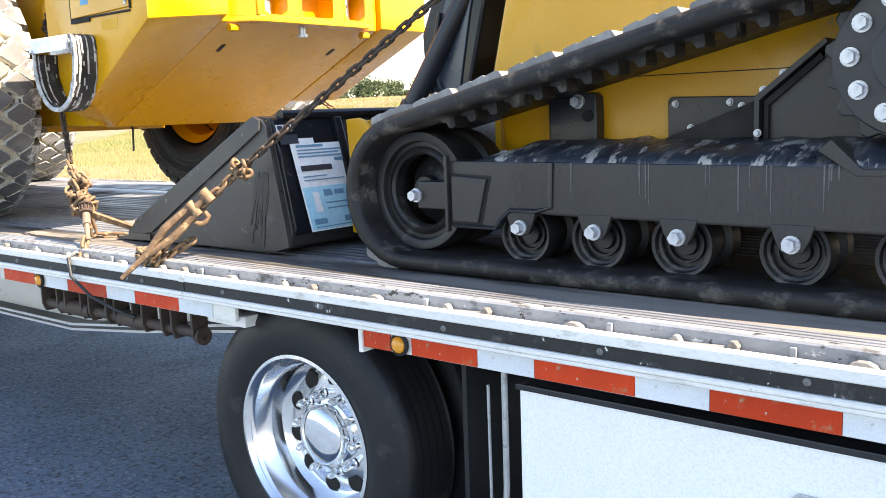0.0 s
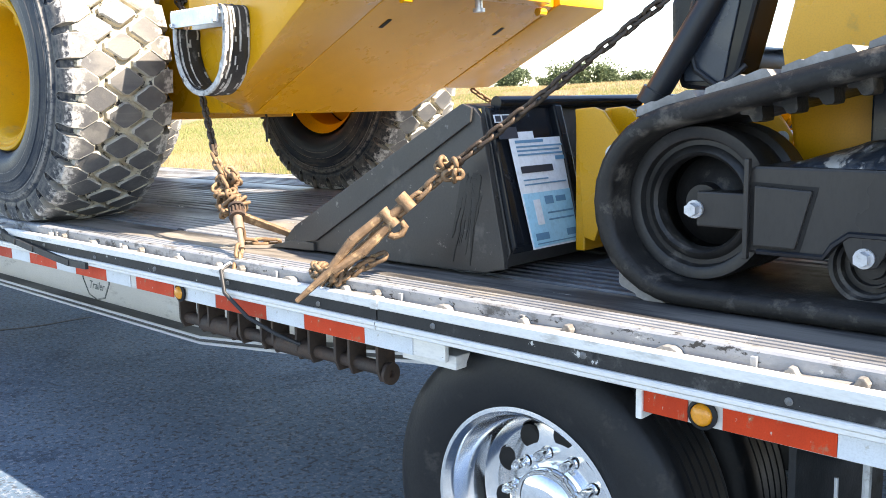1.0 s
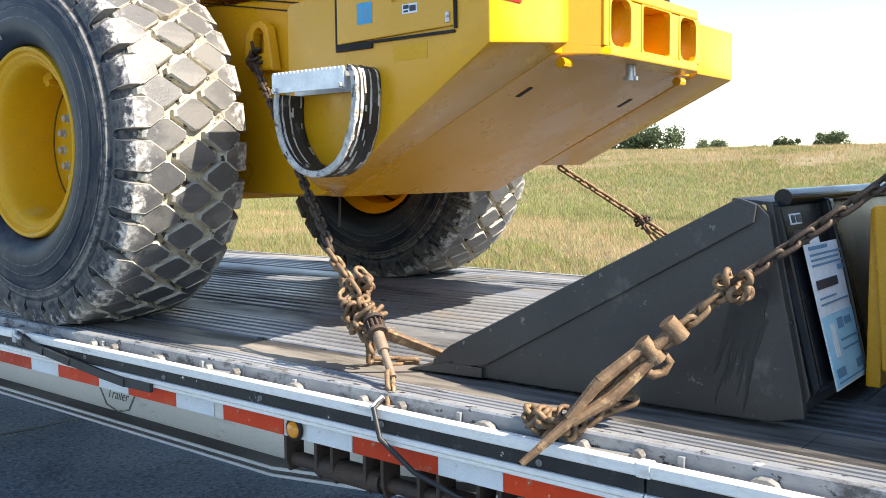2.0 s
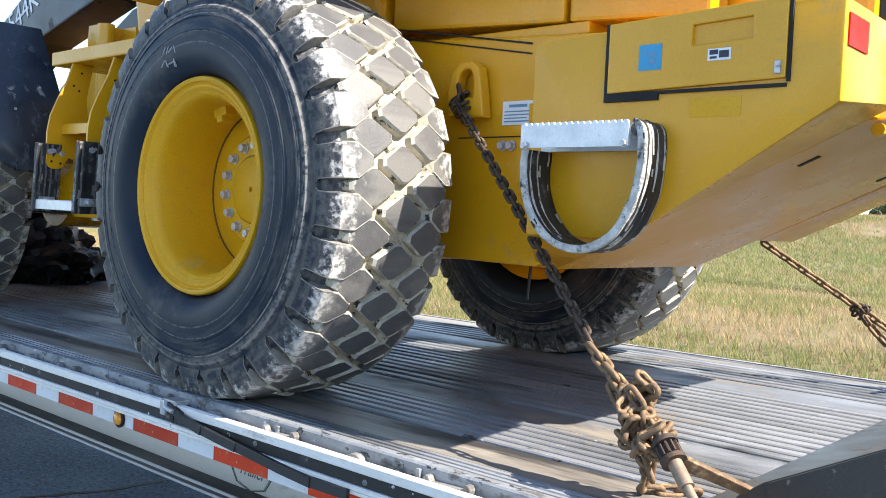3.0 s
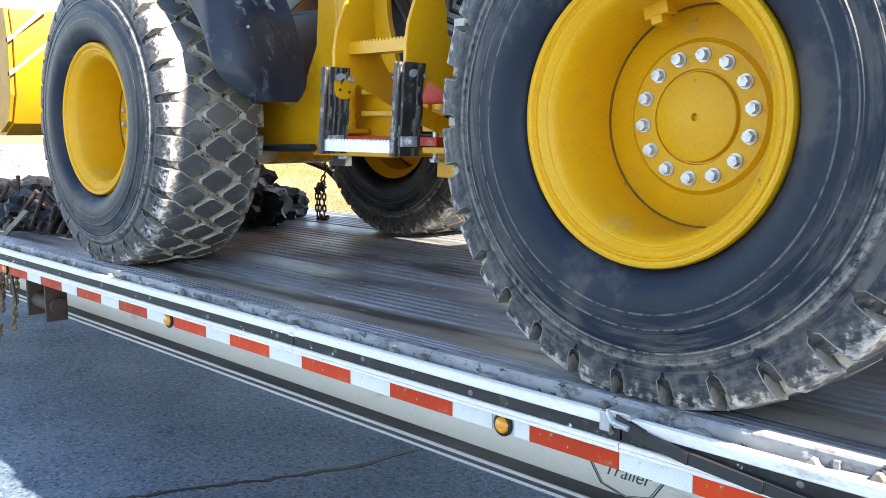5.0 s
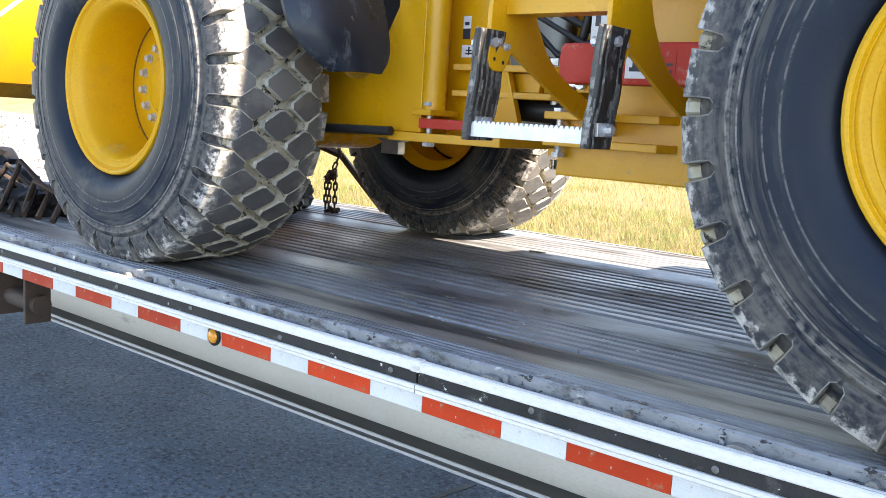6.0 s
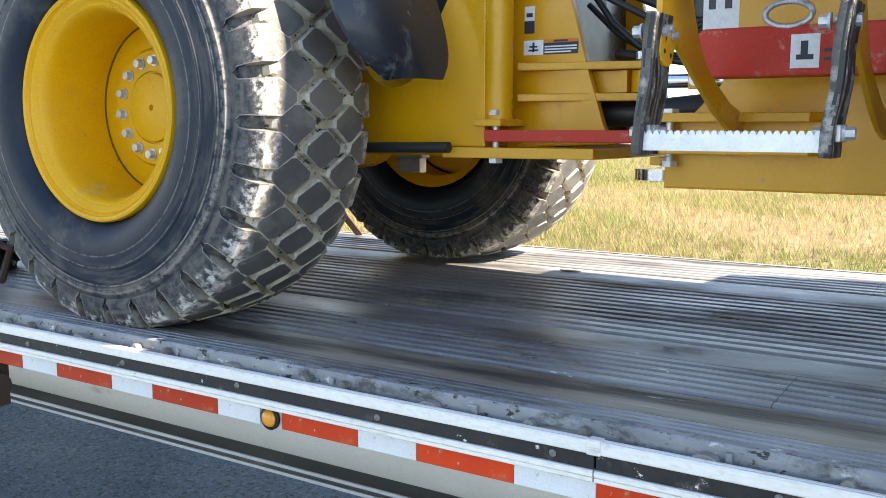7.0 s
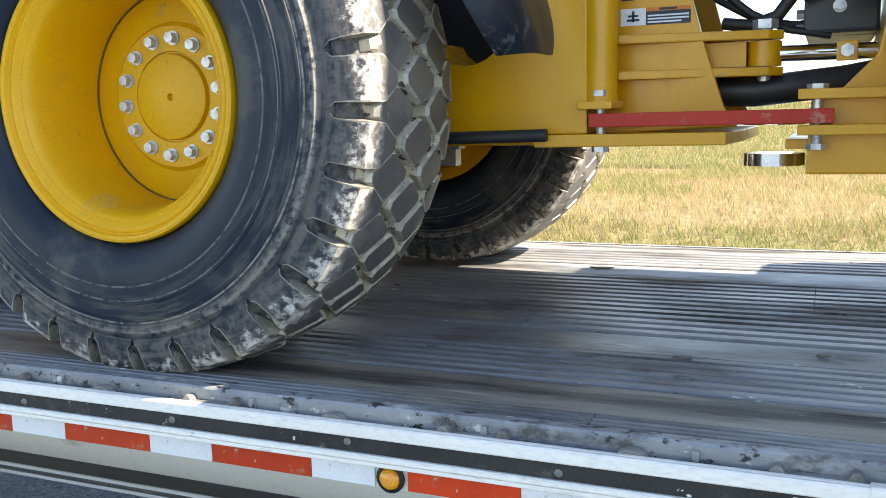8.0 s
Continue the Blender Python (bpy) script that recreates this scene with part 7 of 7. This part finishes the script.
def heap(owner, centre, spread, n, me=None, seed=1, low=None):
    """Slack links bunched together."""
    rnd = random.Random(seed)
    for i in range(n):
        a = 2 * math.pi * i / n * 2.3
        p = Vector(centre) + Vector((spread[0] * math.cos(a) * rnd.uniform(0.4, 1), spread[1] * math.sin(a) * rnd.uniform(0.4, 1), spread[2] * rnd.uniform(-1, 1)))
        if low:
            p.z = max(p.z, low)
        link("link", me or LINK, owner, Matrix.Translation(p - owner.location) @ pose(0, 0, 0, rnd.uniform(0, 180), rnd.uniform(-50, 50), rnd.uniform(0, 180)))


def grab_hook(owner, p, d, size=0.045):
    d = Vector(d).normalized()
    s = d.orthogonal().normalized()
    bm = bmesh.new()
    pts = [Vector(p) + d * (size * a) + s * (size * b) for a, b in ((-1.2, 0), (-0.5, 0), (0.1, 0.1), (0.6, 0.45), (0.55, 0.95), (0.05, 1.15), (-0.45, 0.95), (-0.6, 0.6))]
    tube(bm, pts, size * 0.24, 8)
    return part("grab_hook", bm, M["rust"], owner, smooth=50)


def ratchet(owner, p0, p1, lever_to):
    """A ratchet binder: barrel, threaded ends, ratchet collar and lever."""
    p0, p1 = Vector(p0), Vector(p1)
    d = (p1 - p0).normalized()
    length = (p1 - p0).length
    bm = bmesh.new()
    rod(bm, p0 + d * length * 0.18, p0 + d * length * 0.62, 0.017, 14)
    rod(bm, p0 + d * length * 0.60, p1, 0.011, 12)
    rod(bm, p0, p0 + d * length * 0.2, 0.011, 12)
    part("barrel", bm, M["rust_pale"], owner, "worn steel binder barrel", smooth=40)
    c = p0 + d * length * 0.24
    bm = bmesh.new()
    m = frame_to(d)
    gear = [m @ Vector(((0.028 if k % 4 < 2 else 0.021) * math.cos(2 * math.pi * k / 48), (0.028 if k % 4 < 2 else 0.021) * math.sin(2 * math.pi * k / 48), 0)) for k in range(48)]
    lo, hi = [bm.verts.new(c + g - d * 0.014) for g in gear], [bm.verts.new(c + g + d * 0.014) for g in gear]
    bm.faces.new(lo)
    bm.faces.new(hi[::-1])
    for k in range(48):
        bm.faces.new((lo[k], lo[(k + 1) % 48], hi[(k + 1) % 48], hi[k]))
    rod(bm, c + d * 0.018, c + d * 0.03, 0.030, 16)
    rod(bm, c - d * 0.03, c - d * 0.018, 0.030, 16)
    part("ratchet_collar", bm, M["rust_dark"], owner, smooth=40)
    e = Vector(lever_to)
    w = (e - c).normalized()
    side = w.cross(d).normalized()
    bm = bmesh.new()
    q = [c + side * 0.018 + d * 0.012, c - side * 0.018 + d * 0.012, e - side * 0.010, e + side * 0.010]
    lo, hi = [bm.verts.new(v - d * 0.006) for v in q], [bm.verts.new(v + d * 0.010) for v in q]
    bm.faces.new(lo)
    bm.faces.new(hi[::-1])
    for i in range(4):
        bm.faces.new((lo[i], hi[i], hi[(i + 1) % 4], lo[(i + 1) % 4]))
    part("lever", bm, M["rust"], owner, "rusty ratchet lever", bevel=0.003)


M["rust_pale"] = mat("worn_rusty_steel", (0.30, 0.23, 0.17), (0.20, 0.14, 0.10), 0.6, 0.4, scale=20, fine=120, bump=0.35)

# chain from the loader's lifting eye down to the rail
c1 = thing("tie_down_chain", (2.40, 0.02, DECK), "rusty tie-down chain from the loader's lifting eye to the rail", "chain", "tie-down chains")
A0, A1, A2 = (1.035, 0.60, 2.19), (1.855, 0.216, 1.50), (2.10, 0.138, 1.325)
run_links(c1, A0, A1, LINK_DARK, pitch=0.034)
heap(c1, (1.05, 0.60, 2.18), (0.03, 0.015, 0.035), 8, LINK_DARK, seed=3)
run_links(c1, (1.04, 0.60, 2.24), (1.07, 0.60, 2.12), LINK_DARK, pitch=0.034)
run_links(c1, (1.86, 0.205, 1.49), A2, pitch=0.036)
run_links(c1, (1.92, 0.19, 1.44), (2.07, 0.16, 1.22), pitch=0.036)
heap(c1, (2.03, 0.15, 1.37), (0.035, 0.035, 0.075), 26, seed=5)
heap(c1, (2.08, 0.14, 1.315), (0.04, 0.04, 0.03), 14, seed=8)
run_links(c1, (2.07, 0.16, 1.30), (2.03, 0.20, 1.176), pitch=0.036)
run_links(c1, (2.02, 0.21, 1.170), (2.12, 0.30, 1.168), pitch=0.034)
run_links(c1, (2.262, 0.030, 1.195), (2.318, -0.028, 1.11), pitch=0.036)
b1 = thing("ratchet_binder", (2.2, 0.1, DECK), "rusty ratchet load binder hooked to the rail chain", "load binder", "load binders")
ratchet(b1, (2.095, 0.135, 1.335), (2.268, 0.035, 1.187), (2.295, 0.29, 1.195))

# chain from the track loader down over the bucket to the rail
c2 = thing("tie_down_chain", (2.86, -0.05, DECK), "rusty tie-down chain from the track loader over its bucket side", "chain", "tie-down chains")
K0, K1, K2, K3 = (2.80, -0.035, 1.135), (3.005, 0.045, 1.335), (3.15, 0.150, 1.487), (4.10, 0.62, 2.27)
run_links(c2, K2, K3, LINK_DARK)
run_links(c2, K1, K2, jitter=14)
heap(c2, K2, (0.022, 0.02, 0.02), 7, seed=2)
heap(c2, (2.80, -0.02, 1.165), (0.06, 0.035, 0.02), 16, seed=6, low=1.148)
run_links(c2, K0, (2.97, 0.05, 1.315), pitch=0.034, jitter=16)
run_links(c2, (2.83, 0.0, 1.15), (2.96, 0.06, 1.23), pitch=0.034, jitter=20)
grab_hook(c2, K1, Vector(K2) - Vector(K1), 0.045)
b2 = thing("lever_binder", (2.88, -0.05, DECK), "rusty lever load binder with a long flat handle", "load binder", "load binders")
bm = bmesh.new()
p, q = Vector((3.015, 0.035, 1.347)), Vector((2.805, -0.148, 1.105))
d = (q - p).normalized()
s = d.cross(Vector((0.6, -0.8, 0))).normalized()
for off in (-0.017, 0.017):
    rod(bm, p + s * off, p.lerp(q, 0.34) + s * off * 1.3, 0.012, 8, 0.015)
    rod(bm, p.lerp(q, 0.34) + s * off * 1.3, p.lerp(q, 0.62) + s * off * 0.3, 0.015, 8, 0.011)
rod(bm, p.lerp(q, 0.58), q, 0.013, 8, 0.008)
part("handle", bm, M["rust"], b2, "flattened rusty lever handle", smooth=40)
bm = bmesh.new()
rod(bm, p - s * 0.03, p + s * 0.03, 0.018, 12)
rod(bm, p + Vector((0.04, 0.03, 0.045)) - s * 0.026, p + Vector((0.04, 0.03, 0.045)) + s * 0.026, 0.02, 12)
rod(bm, p, p + Vector((0.04, 0.03, 0.045)), 0.014, 10)
part("toggle", bm, M["rust"], b2, smooth=40)

# chain on the far side
c3 = thing("tie_down_chain", (1.9, 2.4, DECK), "rusty tie-down chain on the far side of the loader", "chain", "tie-down chains")
run_links(c3, (1.49, 2.14, 1.75), (2.12, 2.42, 1.30), pitch=0.042)
heap(c3, (1.86, 2.305, 1.485), (0.022, 0.022, 0.022), 9, LINK_DARK, seed=9)
run_links(c3, (1.86, 2.30, 1.47), (2.10, 2.41, 1.27), pitch=0.042, sag=0.035, jitter=14)
heap(c3, (2.14, 2.42, 1.285), (0.06, 0.05, 0.06), 18, LINK_DARK, seed=10)
run_links(c3, (2.02, 2.38, 1.36), (2.05, 2.39, 1.22), LINK_DARK, jitter=16)
b3 = thing("ratchet_binder", (2.2, 2.42, DECK), "dark ratchet load binder with its lever raised", "load binder", "load binders")
ratchet(b3, (2.05, 2.39, 1.35), (2.34, 2.50, 1.17), (2.34, 2.29, 1.55))

# chain hanging from the kinked bar by the far front wheel
c4 = thing("tie_down_chain", (-3.62, 2.1, DECK), "dark tie-down chain hanging beside the far front wheel", "chain", "tie-down chains")
run_links(c4, (-3.58, 2.10, 1.52), (-3.62, 2.10, 1.44), LINK_DARK)
heap(c4, (-3.645, 2.10, 1.405), (0.03, 0.03, 0.035), 16, LINK_DARK, seed=12)
for x in (-3.685, -3.655, -3.60):
    run_links(c4, (x, 2.10, 1.39), (x, 2.10, 1.18), LINK_DARK)
heap(c4, (-3.62, 2.10, 1.172), (0.06, 0.02, 0.004), 8, LINK_DARK, seed=13, low=1.168)

# black strap that hangs over the rail
st = thing("rubber_strap", (2.3, -0.07, 1.1), "black rubber strap hooked over the side rail", "strap")
bm = bmesh.new()
tube(bm, [(2.29, -0.03, 1.145), (2.30, -0.075, 1.13), (2.33, -0.085, 1.06), (2.42, -0.06, 0.985), (2.52, -0.02, 0.935), (2.58, 0.03, 0.90)], 0.007, 8)
part("cord", bm, M["hose"], st, smooth=50)
bm = bmesh.new()
tube(bm, [(2.285, -0.005, 1.12), (2.288, -0.03, 1.15), (2.292, -0.07, 1.135), (2.30, -0.075, 1.10)], 0.006, 8)
part("hook", bm, M["steel"], st, smooth=50)
st2 = thing("rubber_strap", (0.9, -0.08, 1.1), "long black rubber strap lying along the side rail", "strap")
bm = bmesh.new()
pts = [(0.42, -0.075, 1.128), (0.50, -0.082, 1.105), (0.62, -0.078, 1.085), (0.80, -0.074, 1.068), (1.0, -0.075, 1.05), (1.15, -0.072, 1.04), (1.3, -0.068, 1.042)]
for a, b in zip(pts, pts[1:]):
    prism(bm, [(a[0], a[2] - 0.016), (b[0], b[2] - 0.016), (b[0], b[2] + 0.012), (a[0], a[2] + 0.012)], "y", a[1] - 0.006, a[1] + 0.008)
part("band", bm, M["hose"], st2)
cl = thing("rail_clamp", (0.42, -0.05, 1.1), "bent bare metal clamp on the rail joint", "clamp")
bm = bmesh.new()
box(bm, 0.385, 0.455, -0.074, -0.010, 1.128, 1.146)
box(bm, 0.37, 0.40, -0.078, -0.066, 1.09, 1.14)
tube(bm, [(0.39, -0.07, 1.14), (0.41, -0.08, 1.12), (0.46, -0.085, 1.115)], 0.009, 8)
part("clamp_body", bm, M["galv"], cl, bevel=0.003)


# ---- loose gear at the front of the deck ----
def blob(bm, c, s, seed, n=4):
    """A heap of crumpled cloth with sharp folds."""
    rnd = random.Random(seed)
    m = Matrix.Translation(c) @ Matrix.Rotation(rnd.uniform(0, 3), 4, "Z") @ Matrix.Diagonal((*s, 1))
    r = bmesh.ops.create_icosphere(bm, subdivisions=n, radius=1, matrix=m)
    for v in r["verts"]:
        k = noise.noise(v.co * 7 + Vector((seed, 0, 0))) * 0.35 + (0.22 - abs(noise.noise(v.co * 13 + Vector((0, seed, 0))))) * 0.42 + (0.2 - abs(noise.noise(v.co * 31))) * 0.14
        v.co = Vector(c) + (v.co - Vector(c)) * (1 + k)
        v.co.z = max(v.co.z, DECK + 0.001)


def bundle(name, label, places, seed, m, category="bundle"):
    t = thing(name, places[0][0], label, category)
    for i, (c, s) in enumerate(places):
        bm = bmesh.new()
        blob(bm, c, s, seed + i)
        part("fold", bm, m, t, smooth=40)
    return t


t1 = bundle("strap_bundle", "heap of dark straps and tarps on the deck", [((-4.55, 0.42, 1.25), (0.34, 0.22, 0.15)), ((-4.15, 0.45, 1.22), (0.22, 0.2, 0.10)), ((-5.0, 0.5, 1.28), (0.3, 0.25, 0.18)), ((-5.35, 0.4, 1.24), (0.28, 0.2, 0.15))], 20, M["tarp"])
for k in range(9):
    bm = bmesh.new()
    x = -5.2 + 0.15 * k
    tube(bm, [(x, 0.2 + 0.05 * (k % 3), 1.20), (x + 0.12, 0.3, 1.36 + 0.03 * (k % 4)), (x + 0.3, 0.36, 1.30), (x + 0.4, 0.25, 1.19)], 0.016, 7)
    part("strap_loop", bm, M["rust_dark"], t1, smooth=50)
bm = bmesh.new()
prism(bm, [(-4.28, 1.145), (-4.20, 1.145), (-3.80, 1.33), (-3.86, 1.34)], "y", 0.10, 0.112)
part("webbing", bm, M["strap"], t1, "pale worn webbing strap")
bm = bmesh.new()
tube(bm, [(-4.62, 0.34, 1.30), (-4.58, 0.34, 1.50)], 0.014, 8)
part("stake", bm, M["rust_dark"], t1)
t2 = bundle("tarp_bundle", "crumpled black tarp under the loader's front", [((-3.75, 1.5, 1.28), (0.28, 0.34, 0.20)), ((-3.98, 1.95, 1.25), (0.22, 0.24, 0.15)), ((-3.9, 1.2, 1.32), (0.30, 0.28, 0.26)), ((-3.85, 0.85, 1.30), (0.25, 0.25, 0.22)), ((-4.1, 1.6, 1.36), (0.3, 0.4, 0.30))], 40, M["tarp"])
pr = thing("pry_bar", (-3.55, 2.5, DECK), "dark kinked steel bar leaning from the deck edge", "bar")
bm = bmesh.new()
rod(bm, (-3.55, 2.50, DECK), (-3.57, 2.11, 1.53), 0.024, 4)
rod(bm, (-3.57, 2.11, 1.53), (-3.70, 1.96, 1.61), 0.024, 4)
rod(bm, (-3.57, 2.11, 1.52), (-3.54, 2.06, 1.575), 0.012, 6)
part("bar", bm, M["rust_dark"], pr)

# gear hung under the deck at the front
ch = thing("hanging_chains", (-4.4, 0.1, 0.9), "bunch of dark chains hanging under the deck edge", "chain")
for k in range(9):
    x = -4.75 + 0.085 * k
    run_links(ch, (x, 0.06 + 0.03 * (k % 3), 0.95), (x + 0.02, 0.07 + 0.03 * (k % 2), 0.60 + 0.07 * ((k * 5) % 4)), pitch=0.038, jitter=20)
run_links(ch, (-4.42, 0.05, 0.60), (-4.30, 0.05, 0.46), pitch=0.036)
run_links(ch, (-4.30, 0.05, 0.46), (-4.20, 0.05, 0.60), pitch=0.036)
bm = bmesh.new()
box(bm, -4.85, -3.9, 0.05, 0.09, 0.93, 0.965)
prism(bm, [(-3.93, 1.0), (-3.90, 1.0), (-3.84, 0.80), (-3.88, 0.79)], "y", 0.02, 0.03)
part("chain_bar", bm, M["rust_dark"], ch)
wn2 = thing("deck_winch", (-3.5, 0.1, 0.85), "dark steel strap winch under the deck edge", "winch")
bm = bmesh.new()
box(bm, -3.72, -3.70, 0.04, 0.16, 0.74, 0.95)
box(bm, -3.46, -3.44, 0.04, 0.16, 0.74, 0.95)
rod(bm, (-3.76, 0.10, 0.83), (-3.40, 0.10, 0.83), 0.045, 16)
part("winch_body", bm, M["rust_dark"], wn2, smooth=40)

# small scraps lying on the deck
scrap_rnd = random.Random(14)
for x, y, s in ((-1.62, 0.55, 0.030), (-1.46, 0.46, 0.022), (-1.38, 0.60, 0.026), (-1.05, 0.72, 0.020), (-1.9, 1.9, 0.05)):
    pts = [(x + s * scrap_rnd.uniform(0.7, 1.2) * math.cos(1.05 * i), y + 0.5 * s * scrap_rnd.uniform(0.7, 1.2) * math.sin(1.05 * i)) for i in range(6)]
    bm = bmesh.new()
    prism(bm, pts, "z", DECK + 0.0002, DECK + 0.003)
    me = finish(bm, "bark_scrap", M["strap"])
    tagged(new("bark_scrap", me), "pale dry scrap of bark on the deck", "debris", "scraps on the deck")

# ---- field and trees ----
def verge(x, y):
    """Where the green grows: the ditch beside the yard and a strip across the field."""
    ditch = math.exp(-((y - 11.0) / 3.0) ** 2) / (1 + math.exp(-(x + 12.0) / 1.5))
    strip = math.exp(-((y - 34 - 0.12 * x) / 9) ** 2)
    return max(ditch, strip)


def build_grass(name, label, m, n, seed, zone, height, wide):
    rnd = random.Random(seed)
    verts, faces = [], []
    for _ in range(n):
        d = zone[0] + (zone[1] - zone[0]) * rnd.random() ** 1.6
        x = rnd.uniform(zone[2], zone[3]) * (0.35 + 0.65 * (d / zone[1])) if zone[4] else rnd.uniform(zone[2], zone[3])
        y = d
        if noise.noise((x * 0.25, y * 0.25, seed)) < zone[5] - verge(x, y) * zone[6] and rnd.random() > zone[7]:
            continue
        z = ground_height(x, y) - 0.02
        for k in range(3):
            a = rnd.uniform(0, math.pi)
            h = height * rnd.uniform(0.4, 1.15)
            w = wide * (0.7 + d / 25)
            bx, by = x + rnd.uniform(-0.08, 0.08), y + rnd.uniform(-0.08, 0.08)
            lx, ly = rnd.uniform(-0.75, 0.6) * h, rnd.uniform(-0.6, 0.6) * h
            i = len(verts)
            verts += [(bx - w * math.cos(a), by - w * math.sin(a), z), (bx + w * math.cos(a), by + w * math.sin(a), z), (bx + lx, by + ly, z + h)]
            faces.append((i, i + 1, i + 2))
    me = bpy.data.meshes.new(name)
    me.from_pydata(verts, [], faces)
    me.materials.append(m)
    tagged(new(name, me), label, "grass", kind="stuff")


build_grass("dry_grass", "tall dry straw-coloured grass", M["grass_dry"], 130000, 11, (7.6, 60, -75, 12, True, -0.6, -0.9, 0.3), 0.22, 0.0045)
build_grass("green_grass", "low green grass along the field edge", M["grass_green"], 220000, 12, (7.4, 60, -75, 10, True, 0.16, 1.15, 0.12), 0.19, 0.0062)


def build_tree(x, y, h, w, seed, label):
    rnd = random.Random(seed)
    z = ground_height(x, y)
    t = thing("tree", (x, y, z), label, "tree", "trees on the skyline")
    bm = bmesh.new()
    rod(bm, (x, y, z - 0.2), (x + 0.1, y, z + h * 0.45), h * 0.035, 8, h * 0.02)
    tips = []
    for k in range(7):
        a = rnd.uniform(0, 6.28)
        b = Vector((x + 0.05, y, z + h * rnd.uniform(0.2, 0.45)))
        e = Vector((x + math.cos(a) * w * 0.35 * rnd.uniform(0.5, 1.1), y + math.sin(a) * w * 0.35, z + h * rnd.uniform(0.45, 0.85)))
        rod(bm, b, e, h * 0.016, 6, h * 0.006)
        tips.append(e)
    part("trunk", bm, M["bark"], t)
    verts, faces = [], []
    clumps = tips + [Vector((x + rnd.uniform(-0.5, 0.5) * w, y + rnd.uniform(-0.4, 0.4) * w, z + h * rnd.uniform(0.08, 0.85))) for _ in range(18)]
    for c in clumps:
        r = w * rnd.uniform(0.13, 0.24)
        for _ in range(110):
            v = Vector((rnd.gauss(0, 1), rnd.gauss(0, 1), rnd.gauss(0, 0.8)))
            p = c + v.normalized() * r * rnd.uniform(0.4, 1.05)
            if p.z < z + 0.1:
                continue
            sz = 0.032 * h + 0.07
            n1 = Vector((rnd.gauss(0, 1), rnd.gauss(0, 1), rnd.gauss(0, 1))).normalized()
            u = n1.orthogonal().normalized() * sz
            q = n1.cross(u).normalized() * sz * 0.7
            i = len(verts)
            verts += [tuple(p + u), tuple(p + q), tuple(p - u), tuple(p - q)]
            faces.append((i, i + 1, i + 2, i + 3))
    me = bpy.data.meshes.new("crown")
    me.from_pydata(verts, [], faces)
    me.materials.append(M["leaves"])
    me.transform(Matrix.Translation(-t.location))
    link("crown", me, t)


rnd = random.Random(77)
for k in range(36):
    a = radians(96 + 62 * (k + rnd.random()) / 36)
    d = rnd.uniform(95, 170)
    h = rnd.uniform(1.1, 2.7) * (1.6 if k % 5 == 0 else 1)
    build_tree(d * math.cos(a), d * math.sin(a), h, h * rnd.uniform(1.3, 2.2), 100 + k, "broad green tree on the skyline" if h > 3.6 else "low green bush on the skyline")
